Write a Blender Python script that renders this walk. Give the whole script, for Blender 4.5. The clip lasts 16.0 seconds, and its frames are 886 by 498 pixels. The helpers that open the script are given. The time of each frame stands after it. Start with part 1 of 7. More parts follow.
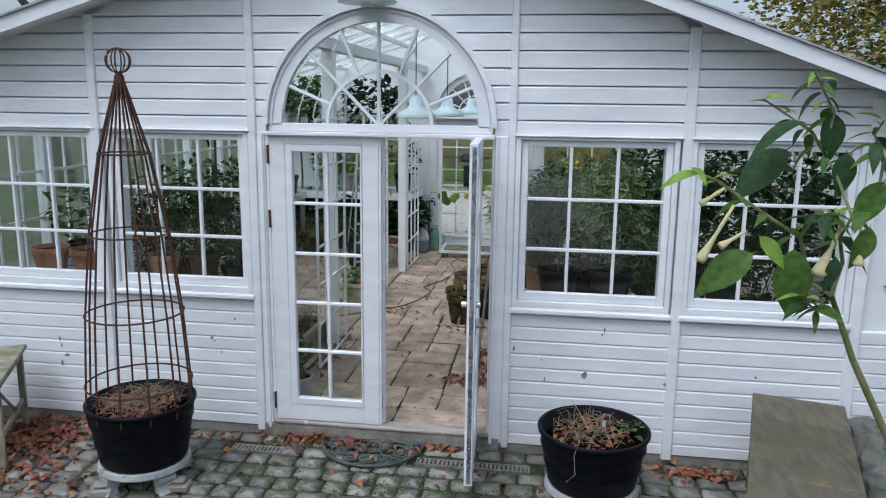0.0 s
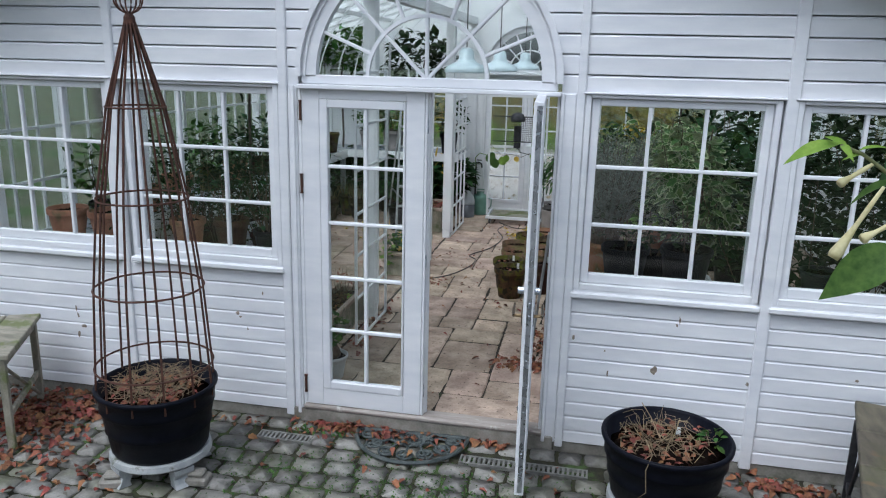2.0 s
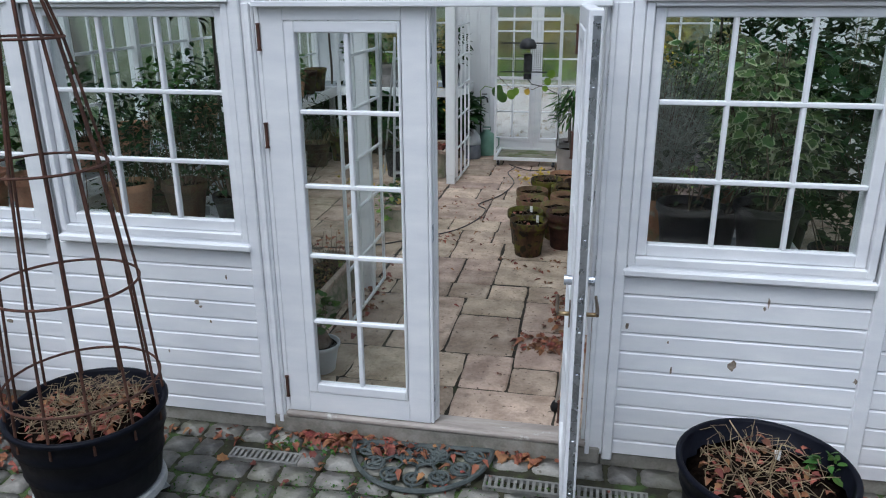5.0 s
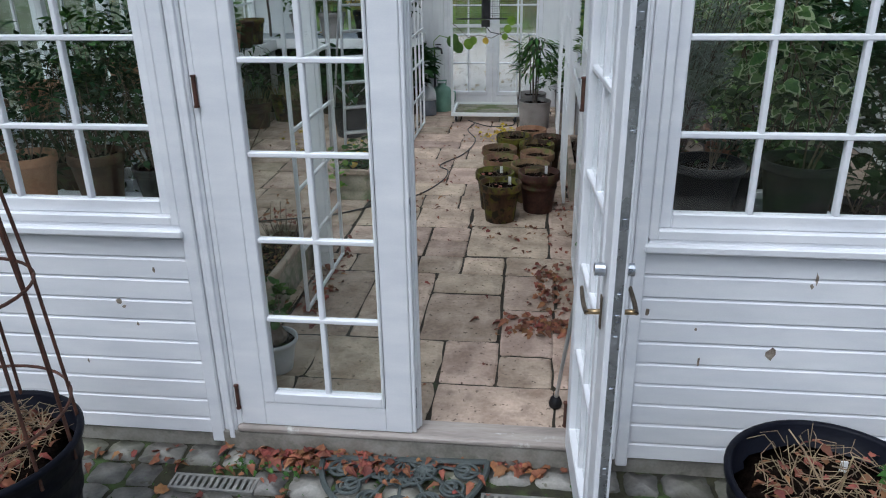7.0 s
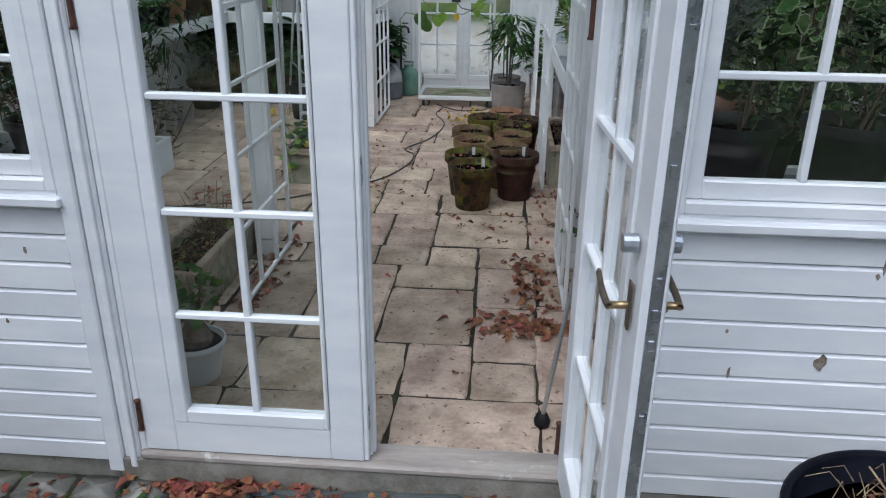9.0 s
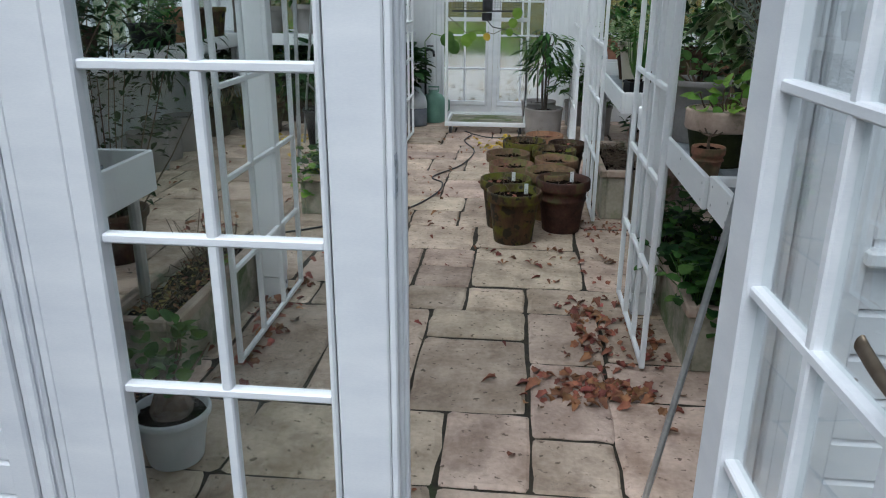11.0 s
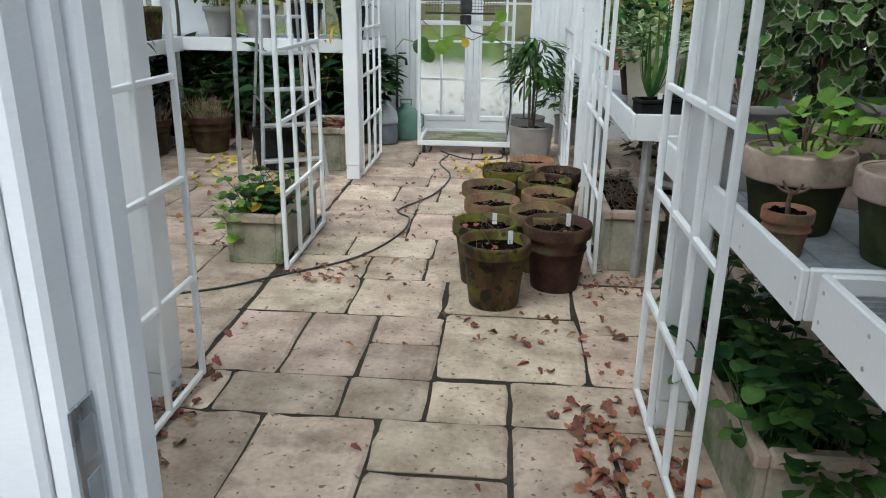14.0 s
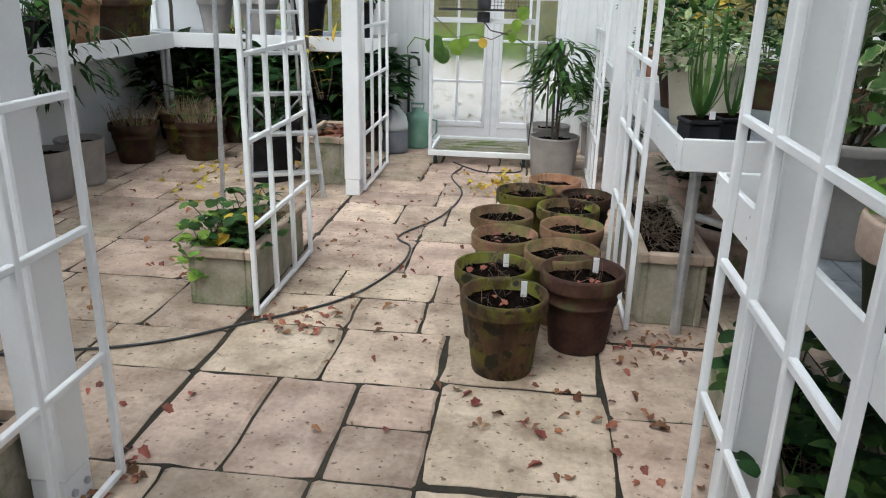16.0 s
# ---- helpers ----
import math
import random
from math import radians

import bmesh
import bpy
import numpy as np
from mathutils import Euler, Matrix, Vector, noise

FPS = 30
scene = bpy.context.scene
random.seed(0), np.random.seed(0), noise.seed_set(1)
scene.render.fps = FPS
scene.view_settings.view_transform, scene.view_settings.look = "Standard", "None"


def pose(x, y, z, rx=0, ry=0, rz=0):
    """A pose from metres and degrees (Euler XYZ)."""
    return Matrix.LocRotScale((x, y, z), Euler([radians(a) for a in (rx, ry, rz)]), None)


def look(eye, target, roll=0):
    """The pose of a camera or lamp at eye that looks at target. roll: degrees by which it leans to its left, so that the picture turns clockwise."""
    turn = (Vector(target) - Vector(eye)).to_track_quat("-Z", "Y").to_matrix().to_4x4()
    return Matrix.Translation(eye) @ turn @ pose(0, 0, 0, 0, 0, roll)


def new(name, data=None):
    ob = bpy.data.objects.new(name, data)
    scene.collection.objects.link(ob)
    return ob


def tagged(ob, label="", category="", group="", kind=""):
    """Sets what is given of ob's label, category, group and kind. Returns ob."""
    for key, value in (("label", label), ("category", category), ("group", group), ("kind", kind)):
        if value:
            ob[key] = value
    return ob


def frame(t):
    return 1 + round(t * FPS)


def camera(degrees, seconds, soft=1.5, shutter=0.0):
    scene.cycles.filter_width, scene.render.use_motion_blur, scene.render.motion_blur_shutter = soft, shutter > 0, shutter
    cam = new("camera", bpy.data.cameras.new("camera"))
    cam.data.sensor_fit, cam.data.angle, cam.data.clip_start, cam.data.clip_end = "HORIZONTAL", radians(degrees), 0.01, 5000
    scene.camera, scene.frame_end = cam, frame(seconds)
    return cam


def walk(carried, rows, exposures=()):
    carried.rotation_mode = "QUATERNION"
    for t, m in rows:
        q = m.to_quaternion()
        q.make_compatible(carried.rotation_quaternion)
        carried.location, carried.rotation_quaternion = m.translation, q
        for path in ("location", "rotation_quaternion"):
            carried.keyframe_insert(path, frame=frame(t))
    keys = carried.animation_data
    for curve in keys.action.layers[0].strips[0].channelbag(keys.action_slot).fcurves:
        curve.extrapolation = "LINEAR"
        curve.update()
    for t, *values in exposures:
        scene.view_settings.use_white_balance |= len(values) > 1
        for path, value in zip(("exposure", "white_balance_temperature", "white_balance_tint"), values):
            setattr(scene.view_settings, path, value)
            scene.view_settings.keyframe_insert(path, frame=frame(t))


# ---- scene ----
cam = camera(61.0, 16.0, soft=1.1)
PATH = [
    (0, (0.136, -0.053, 2.469), (-0.14, 1.891, 2.086), 0.7),
    (0.5, (0.04, 0.085, 2.441), (-0.198, 2.031, 2.045), 0.5),
    (1, (0.012, 0.217, 2.451), (-0.24, 2.151, 2.01), 0.7),
    (1.5, (0.007, 0.394, 2.443), (-0.302, 2.318, 1.993), 1.4),
    (2, (-0.026, 0.583, 2.428), (-0.405, 2.484, 1.937), 1.4),
    (2.5, (-0.127, 0.753, 2.423), (-0.505, 2.638, 1.872), 0.8),
    (3, (-0.14, 0.932, 2.379), (-0.514, 2.806, 1.789), -0.0),
    (3.2, (-0.142, 1.01, 2.377), (-0.516, 2.879, 1.768), 0.1),
    (5.5, (-0.358, 1.846, 2.281), (-0.722, 3.699, 1.622), -0.6),
    (6, (-0.416, 2.006, 2.259), (-0.742, 3.863, 1.593), -1.0),
    (6.5, (-0.521, 2.196, 2.216), (-0.783, 4.052, 1.518), -1.2),
    (7, (-0.569, 2.333, 2.155), (-0.796, 4.168, 1.393), -0.9),
    (7.5, (-0.527, 2.482, 2.074), (-0.748, 4.317, 1.31), -0.5),
    (8, (-0.502, 2.616, 2.028), (-0.696, 4.454, 1.263), 0.0),
    (8.5, (-0.563, 2.769, 1.939), (-0.711, 4.607, 1.165), 0.5),
    (8.7, (-0.592, 2.846, 1.883), (-0.727, 4.686, 1.112), 0.7),
    (10.8, (-0.796, 3.606, 1.558), (-0.988, 5.48, 0.887), 0.0),
    (11, (-0.804, 3.677, 1.523), (-0.992, 5.554, 0.858), 0.3),
    (11.5, (-0.771, 3.924, 1.467), (-1.005, 5.811, 0.848), 1.0),
    (12, (-0.805, 4.124, 1.445), (-1.032, 6.01, 0.821), 0.1),
    (12.5, (-0.86, 4.314, 1.455), (-0.997, 6.211, 0.836), -0.4),
    (13, (-0.857, 4.469, 1.451), (-0.941, 6.366, 0.823), -0.0),
    (13.5, (-0.812, 4.623, 1.45), (-0.923, 6.516, 0.814), 1.0),
    (14, (-0.795, 4.776, 1.44), (-0.944, 6.663, 0.793), 0.8),
    (14.5, (-0.81, 4.995, 1.424), (-0.916, 6.881, 0.766), 1.0),
    (15, (-0.801, 5.169, 1.424), (-0.872, 7.051, 0.751), 1.6),
    (15.5, (-0.751, 5.339, 1.447), (-0.896, 7.223, 0.789), 1.3),
    (16, (-0.759, 5.501, 1.437), (-0.968, 7.377, 0.776), 1.3),
]
walk(cam, [(t, look(eye, target, roll)) for t, eye, target, roll in PATH], exposures=[(0.0, 0.2, 5600, 8), (6.0, 0.17, 5600, 8), (8.7, 0.17, 5600, 8), (11.0, 0.28, 5600, 5), (12.5, 0.5, 5700, 3), (13.5, 0.62, 5750, 3), (14.5, 0.85, 5850, 4), (16.0, 0.88, 6000, 8)])

# ---- daylight ----
SUN_EL, SUN_AZ = 60.0, 205.0
world = bpy.data.worlds.new("overcast_sky")
scene.world = world
world.use_nodes = True
wn = world.node_tree.nodes
sky = wn.new("ShaderNodeTexSky")
sky.sky_type = "NISHITA"
sky.sun_disc = False
sky.sun_elevation, sky.sun_rotation = radians(SUN_EL), radians(SUN_AZ)
sky.air_density, sky.dust_density, sky.ozone_density = 1.0, 4.0, 1.2
hsv = wn.new("ShaderNodeHueSaturation")
hsv.inputs["Saturation"].default_value = 0.35
world.node_tree.links.new(sky.outputs["Color"], hsv.inputs["Color"])
world.node_tree.links.new(hsv.outputs["Color"], wn["Background"].inputs["Color"])
wn["Background"].inputs["Strength"].default_value = 0.15
sun = new("sun", bpy.data.lights.new("sun", "SUN"))
sun.data.energy, sun.data.angle, sun.data.color = 0.8, radians(35), (1.0, 0.96, 0.9)
az = radians(SUN_AZ)
sun.matrix_world = look((0, 0, 0), (-math.sin(az) * math.cos(radians(SUN_EL)), -math.cos(az) * math.cos(radians(SUN_EL)), -math.sin(radians(SUN_EL))))

# ---- materials ----
def surf(name, low, high, scale=8.0, rough=0.6, metal=0.0, bump=0.15, grain=60.0, stain=None, stain_at=0.6, stain_scale=2.0, vary=0.0, stretch=(1, 1, 1), island=False, spec=0.5, soft=0.08, speck=None, speck_scale=55.0, speck_at=0.62):
    """A worn surface: two scales of noise between two colours, stains of a third, fine relief."""
    m = bpy.data.materials.new(name)
    m.use_nodes = True
    n, l = m.node_tree.nodes, m.node_tree.links
    b = n["Principled BSDF"]
    tc, mp = n.new("ShaderNodeTexCoord"), n.new("ShaderNodeMapping")
    geo = n.new("ShaderNodeNewGeometry")
    mp.inputs["Scale"].default_value = stretch
    l.new(geo.outputs["Position"], mp.inputs["Vector"])
    n1, n2 = n.new("ShaderNodeTexNoise"), n.new("ShaderNodeTexNoise")
    for q, s, d in ((n1, scale, 5.0), (n2, grain, 3.0)):
        q.inputs["Scale"].default_value, q.inputs["Detail"].default_value = s, d
        l.new(mp.outputs["Vector"], q.inputs["Vector"])
    ad = n.new("ShaderNodeMath"); ad.operation = "MULTIPLY_ADD"
    ad.inputs[1].default_value = 0.35
    l.new(n2.outputs["Fac"], ad.inputs[0]); l.new(n1.outputs["Fac"], ad.inputs[2])
    rp = n.new("ShaderNodeMapRange")
    rp.inputs["From Min"].default_value, rp.inputs["From Max"].default_value = 0.45, 0.9
    l.new(ad.outputs[0], rp.inputs["Value"])
    mx = n.new("ShaderNodeMix"); mx.data_type = "RGBA"
    mx.inputs["A"].default_value, mx.inputs["B"].default_value = (*low, 1), (*high, 1)
    l.new(rp.outputs[0], mx.inputs["Factor"])
    col = mx.outputs["Result"]
    if stain:
        n3 = n.new("ShaderNodeTexNoise")
        n3.inputs["Scale"].default_value, n3.inputs["Detail"].default_value, n3.inputs["Roughness"].default_value = stain_scale, 8.0, 0.65
        l.new(geo.outputs["Position"], n3.inputs["Vector"])
        r3 = n.new("ShaderNodeMapRange")
        r3.inputs["From Min"].default_value, r3.inputs["From Max"].default_value = stain_at, stain_at + soft
        l.new(n3.outputs["Fac"], r3.inputs["Value"])
        m3 = n.new("ShaderNodeMix"); m3.data_type = "RGBA"
        m3.inputs["B"].default_value = (*stain, 1)
        l.new(r3.outputs[0], m3.inputs["Factor"]); l.new(col, m3.inputs["A"])
        col = m3.outputs["Result"]
    if speck:
        n4 = n.new("ShaderNodeTexNoise")
        n4.inputs["Scale"].default_value, n4.inputs["Detail"].default_value = speck_scale, 2.0
        l.new(geo.outputs["Position"], n4.inputs["Vector"])
        r4 = n.new("ShaderNodeMapRange")
        r4.inputs["From Min"].default_value, r4.inputs["From Max"].default_value = speck_at, speck_at + 0.06
        l.new(n4.outputs["Fac"], r4.inputs["Value"])
        m4 = n.new("ShaderNodeMix"); m4.data_type = "RGBA"
        m4.inputs["B"].default_value = (*speck, 1)
        l.new(r4.outputs[0], m4.inputs["Factor"]); l.new(col, m4.inputs["A"])
        col = m4.outputs["Result"]
    if vary:
        hs = n.new("ShaderNodeHueSaturation")
        if island:
            rnd = geo.outputs["Random Per Island"]
        else:
            rnd = n.new("ShaderNodeObjectInfo").outputs["Random"]
        rv, rh = n.new("ShaderNodeMapRange"), n.new("ShaderNodeMapRange")
        rv.inputs["To Min"].default_value, rv.inputs["To Max"].default_value = 1 - vary, 1 + vary
        rh.inputs["To Min"].default_value, rh.inputs["To Max"].default_value = 0.5 - vary * 0.06, 0.5 + vary * 0.06
        fr = n.new("ShaderNodeMath"); fr.operation = "FRACT"
        mu = n.new("ShaderNodeMath"); mu.operation = "MULTIPLY"; mu.inputs[1].default_value = 7.31
        l.new(rnd, mu.inputs[0]); l.new(mu.outputs[0], fr.inputs[0])
        l.new(rnd, rv.inputs["Value"]); l.new(fr.outputs[0], rh.inputs["Value"])
        l.new(rv.outputs[0], hs.inputs["Value"]); l.new(rh.outputs[0], hs.inputs["Hue"])
        l.new(col, hs.inputs["Color"])
        col = hs.outputs["Color"]
    l.new(col, b.inputs["Base Color"])
    b.inputs["Metallic"].default_value = metal
    b.inputs["Specular IOR Level"].default_value = spec
    rr = n.new("ShaderNodeMapRange")
    rr.inputs["To Min"].default_value, rr.inputs["To Max"].default_value = max(0.03, rough - 0.12), min(1, rough + 0.12)
    l.new(n1.outputs["Fac"], rr.inputs["Value"]); l.new(rr.outputs[0], b.inputs["Roughness"])
    if bump:
        bp = n.new("ShaderNodeBump")
        bp.inputs["Strength"].default_value, bp.inputs["Distance"].default_value = bump, 0.01
        l.new(ad.outputs[0], bp.inputs["Height"]); l.new(bp.outputs["Normal"], b.inputs["Normal"])
    return m


def leafy(name, low, high, scale=14.0, rough=0.5, vary=0.35, gleam=0.3):
    """Leaves: shaded colour, varied from leaf to leaf, letting some light through."""
    m = surf(name, low, high, scale, rough, bump=0.1, grain=90, vary=vary, island=True, spec=0.12)
    n, l = m.node_tree.nodes, m.node_tree.links
    b = n["Principled BSDF"]
    tr, ms = n.new("ShaderNodeBsdfTranslucent"), n.new("ShaderNodeMixShader")
    l.new(b.inputs["Base Color"].links[0].from_socket, tr.inputs["Color"])
    ms.inputs[0].default_value = 0.22
    l.new(b.outputs[0], ms.inputs[1]); l.new(tr.outputs[0], ms.inputs[2])
    l.new(ms.outputs[0], n["Material Output"].inputs["Surface"])
    return m


def glass(name, tint=(0.93, 0.97, 0.96), rough=0.0):
    m = bpy.data.materials.new(name)
    m.use_nodes = True
    b = m.node_tree.nodes["Principled BSDF"]
    b.inputs["Base Color"].default_value = (*tint, 1)
    b.inputs["Transmission Weight"].default_value, b.inputs["Roughness"].default_value, b.inputs["IOR"].default_value = 1.0, rough, 1.5
    return m


WHITE = surf("white_paint", (0.72, 0.73, 0.76), (0.84, 0.84, 0.85), 3.0, 0.42, bump=0.06, grain=120, stain=(0.62, 0.62, 0.60), stain_at=0.72, stain_scale=5.0, vary=0.03, stretch=(1, 1, 4))
WHITE_IN = surf("white_paint_inside", (0.76, 0.77, 0.78), (0.84, 0.85, 0.85), 3.0, 0.4, bump=0.05, grain=90, stain=(0.55, 0.54, 0.48), stain_at=0.72, stain_scale=7.0)
CHIP = surf("bare_wood_chip", (0.10, 0.07, 0.05), (0.35, 0.30, 0.24), 60, 0.8, grain=200)
GLASS = glass("window_glass")
GLASS_IN = glass("misted_glass", (0.95, 0.98, 0.97), 0.06)
GLASS_MIST = glass("damp_door_glass", (0.97, 0.98, 0.97), 0.10)
RUST = surf("rusty_iron", (0.045, 0.022, 0.016), (0.13, 0.055, 0.035), 30, 0.75, 0.3, 0.3, 150)
BLACKTUB = surf("black_plastic", (0.003, 0.0035, 0.007), (0.008, 0.009, 0.015), 12, 0.45, bump=0.12, grain=80, stain=(0.03, 0.03, 0.03), stain_at=0.72, stain_scale=9, spec=0.1)
ZINC = surf("grey_cast_base", (0.30, 0.32, 0.33), (0.48, 0.49, 0.48), 14, 0.7, bump=0.25, grain=90, stain=(0.16, 0.17, 0.13), stain_at=0.6, stain_scale=7)
SOIL = surf("dark_soil", (0.003, 0.0025, 0.002), (0.016, 0.011, 0.009), 40, 0.95, spec=0.0, bump=1.0, grain=160)
STRAW = surf("dry_stalks", (0.12, 0.08, 0.045), (0.36, 0.27, 0.16), 20, 0.8, vary=0.3, island=True)
TWIG = surf("brown_twigs", (0.07, 0.045, 0.03), (0.17, 0.12, 0.08), 30, 0.85, vary=0.3, island=True)
CONCRETE = surf("concrete", (0.17, 0.155, 0.13), (0.34, 0.32, 0.28), 9, 0.85, bump=0.5, grain=70, stain=(0.11, 0.11, 0.075), stain_at=0.52, stain_scale=5, soft=0.15)
COBBLE = surf("granite_setts", (0.12, 0.115, 0.106), (0.31, 0.295, 0.262), 9, 0.55, bump=0.55, grain=70, stain=(0.14, 0.145, 0.075), stain_at=0.49, stain_scale=1.6, vary=0.28, soft=0.25, speck=(0.13, 0.12, 0.09), speck_scale=26, speck_at=0.66)
JOINT = surf("mossy_joint_earth", (0.014, 0.012, 0.008), (0.05, 0.05, 0.022), 14, 0.95, bump=0.8, grain=90, stain=(0.06, 0.10, 0.025), stain_at=0.52, stain_scale=3.5)
SLAB = surf("sandstone_slabs", (0.29, 0.212, 0.155), (0.61, 0.485, 0.385), 5.0, 0.68, bump=1.0, grain=45, stain=(0.22, 0.158, 0.12), stain_at=0.52, stain_scale=6.0, vary=0.22, spec=0.3, soft=0.22, speck=(0.16, 0.118, 0.085), speck_scale=34, speck_at=0.64)
SLABJOINT = surf("dirt_joint", (0.015, 0.012, 0.008), (0.05, 0.04, 0.024), 18, 0.95, bump=0.8, grain=90, stain=(0.04, 0.055, 0.02), stain_at=0.6, stain_scale=4)
TERRA = surf("terracotta", (0.24, 0.10, 0.05), (0.42, 0.22, 0.13), 9, 0.8, bump=0.25, grain=70, stain=(0.15, 0.11, 0.05), stain_at=0.55, stain_scale=5, vary=0.15)
ORANGEPOT = surf("orange_terracotta", (0.30, 0.12, 0.05), (0.46, 0.24, 0.12), 9, 0.8, bump=0.25, grain=70, stain=(0.17, 0.16, 0.06), stain_at=0.50, stain_scale=8, vary=0.05, soft=0.1, speck=(0.42, 0.36, 0.24), speck_scale=16, speck_at=0.64)
ALGAEPOT = surf("algae_green_terracotta", (0.012, 0.016, 0.006), (0.06, 0.065, 0.02), 7, 0.7, spec=0.25, bump=0.35, grain=60, stain=(0.10, 0.095, 0.06), stain_at=0.62, stain_scale=7, vary=0.15, soft=0.12)
MOSSPOT = surf("mossy_terracotta", (0.025, 0.015, 0.007), (0.13, 0.075, 0.032), 9, 0.65, spec=0.25, bump=0.4, grain=60, stain=(0.115, 0.12, 0.010), stain_at=0.45, stain_scale=8, vary=0.2, soft=0.14, stretch=(1, 1, 0.35), speck=(0.022, 0.02, 0.01), speck_scale=20, speck_at=0.56)
DARKPOT = surf("dark_terracotta", (0.018, 0.009, 0.006), (0.085, 0.04, 0.024), 7, 0.7, spec=0.25, bump=0.35, grain=60, stain=(0.06, 0.06, 0.022), stain_at=0.53, stain_scale=7, vary=0.2, soft=0.12)
PALEPOT = surf("weathered_terracotta", (0.28, 0.19, 0.15), (0.50, 0.38, 0.31), 7, 0.8, bump=0.25, grain=60, stain=(0.13, 0.15, 0.07), stain_at=0.56, stain_scale=5, vary=0.12)
GREYPOT = surf("grey_fibre_pot", (0.23, 0.21, 0.20), (0.36, 0.33, 0.31), 6, 0.7, bump=0.1, grain=80, vary=0.08)
TROUGH = surf("algae_stone_trough", (0.22, 0.21, 0.15), (0.44, 0.39, 0.31), 7, 0.85, bump=0.5, grain=60, spec=0.25, stain=(0.12, 0.16, 0.07), stain_at=0.50, stain_scale=4.5, soft=0.15)
TROUGHRIM = surf("pink_clay_rim", (0.33, 0.245, 0.185), (0.50, 0.40, 0.32), 8, 0.8, bump=0.25, grain=60, stain=(0.19, 0.19, 0.12), stain_at=0.54, stain_scale=6, soft=0.15)
BLACKPOT = surf("black_nursery_pot", (0.008, 0.008, 0.009), (0.02, 0.02, 0.022), 14, 0.5, spec=0.15)
DEADLEAF = surf("dead_leaves", (0.13, 0.035, 0.018), (0.30, 0.12, 0.06), 25, 0.75, bump=0.2, vary=0.45, island=True)
LITTERGOLD = surf("golden_litter", (0.16, 0.11, 0.03), (0.32, 0.23, 0.07), 25, 0.8, bump=0.2, vary=0.35, island=True)
YELLOWLEAF = leafy("yellow_leaves", (0.45, 0.30, 0.03), (0.62, 0.48, 0.08))
GREEN = leafy("green_leaves", (0.04, 0.09, 0.022), (0.09, 0.18, 0.04))
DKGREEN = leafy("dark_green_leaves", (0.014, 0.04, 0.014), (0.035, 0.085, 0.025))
LIME = leafy("lime_leaves", (0.12, 0.24, 0.03), (0.24, 0.38, 0.07))
VARIEG = leafy("variegated_leaves", (0.13, 0.24, 0.07), (0.50, 0.54, 0.33), scale=34, vary=0.2)
GREYLEAF = leafy("silver_needles", (0.18, 0.21, 0.17), (0.36, 0.39, 0.32), vary=0.2)
# hedges outside; on bushes indoors the near-black colour carries the interior's dimness
HEDGE_DIMBUSH = leafy("hedge_and_dim_bush_leaves", (0.010, 0.022, 0.008), (0.034, 0.055, 0.020), rough=0.7, vary=0.4)
AUTUMN = leafy("autumn_leaves", (0.16, 0.14, 0.035), (0.34, 0.28, 0.08), vary=0.5)
BENCHWOOD = surf("stained_bench_boards", (0.075, 0.066, 0.044), (0.175, 0.15, 0.105), 5, 0.75, bump=0.45, grain=60, stain=(0.11, 0.115, 0.045), stain_at=0.50, stain_scale=3.0, soft=0.2, stretch=(4, 1, 1), vary=0.15, speck=(0.20, 0.13, 0.07), speck_scale=5, speck_at=0.64)
OLDWOOD = surf("grey_mossy_wood", (0.17, 0.16, 0.12), (0.36, 0.33, 0.26), 6, 0.8, bump=0.4, grain=50, stain=(0.15, 0.17, 0.07), stain_at=0.52, stain_scale=3.5, stretch=(1, 4, 1), vary=0.12)
BARK = surf("bark", (0.05, 0.04, 0.032), (0.14, 0.115, 0.09), 12, 0.9, bump=0.8, grain=60, stretch=(1, 1, 0.3))
RUBBER = surf("green_grey_rubber", (0.035, 0.045, 0.045), (0.09, 0.105, 0.10), 20, 0.6, bump=0.2)
GALV = surf("galvanised_steel", (0.40, 0.41, 0.42), (0.60, 0.61, 0.62), 15, 0.42, 0.8, 0.05, 90)
DRAIN = surf("cast_drain_grate", (0.20, 0.20, 0.19), (0.36, 0.35, 0.32), 20, 0.6, 0.5, 0.2)
BRONZE = surf("dark_bronze", (0.10, 0.075, 0.05), (0.20, 0.16, 0.12), 25, 0.4, 0.7, 0.05)
BRASS = surf("worn_brass", (0.30, 0.20, 0.10), (0.50, 0.38, 0.22), 25, 0.35, 0.9, 0.05)
STEEL = surf("steel_plate", (0.40, 0.43, 0.48), (0.62, 0.65, 0.70), 15, 0.28, 0.95, 0.03)
DARKMETAL = surf("dark_metal", (0.025, 0.025, 0.028), (0.07, 0.07, 0.075), 20, 0.5, 0.4)
ALU = surf("aluminium", (0.45, 0.46, 0.47), (0.60, 0.61, 0.62), 15, 0.4, 0.7, 0.05)
ENAMEL = surf("pale_blue_enamel", (0.60, 0.72, 0.76), (0.72, 0.82, 0.85), 6, 0.25, bump=0.02)
CANGREEN = surf("green_can_plastic", (0.13, 0.27, 0.20), (0.20, 0.36, 0.28), 8, 0.45, bump=0.05)
JUGCLEAR = surf("milky_plastic", (0.50, 0.53, 0.55), (0.64, 0.66, 0.67), 8, 0.35, bump=0.04)
JUGLIQUID = surf("grey_liquid_in_plastic", (0.10, 0.11, 0.13), (0.17, 0.18, 0.20), 8, 0.35, bump=0.04)
HOSE = surf("black_hose", (0.02, 0.02, 0.022), (0.05, 0.05, 0.05), 20, 0.55)
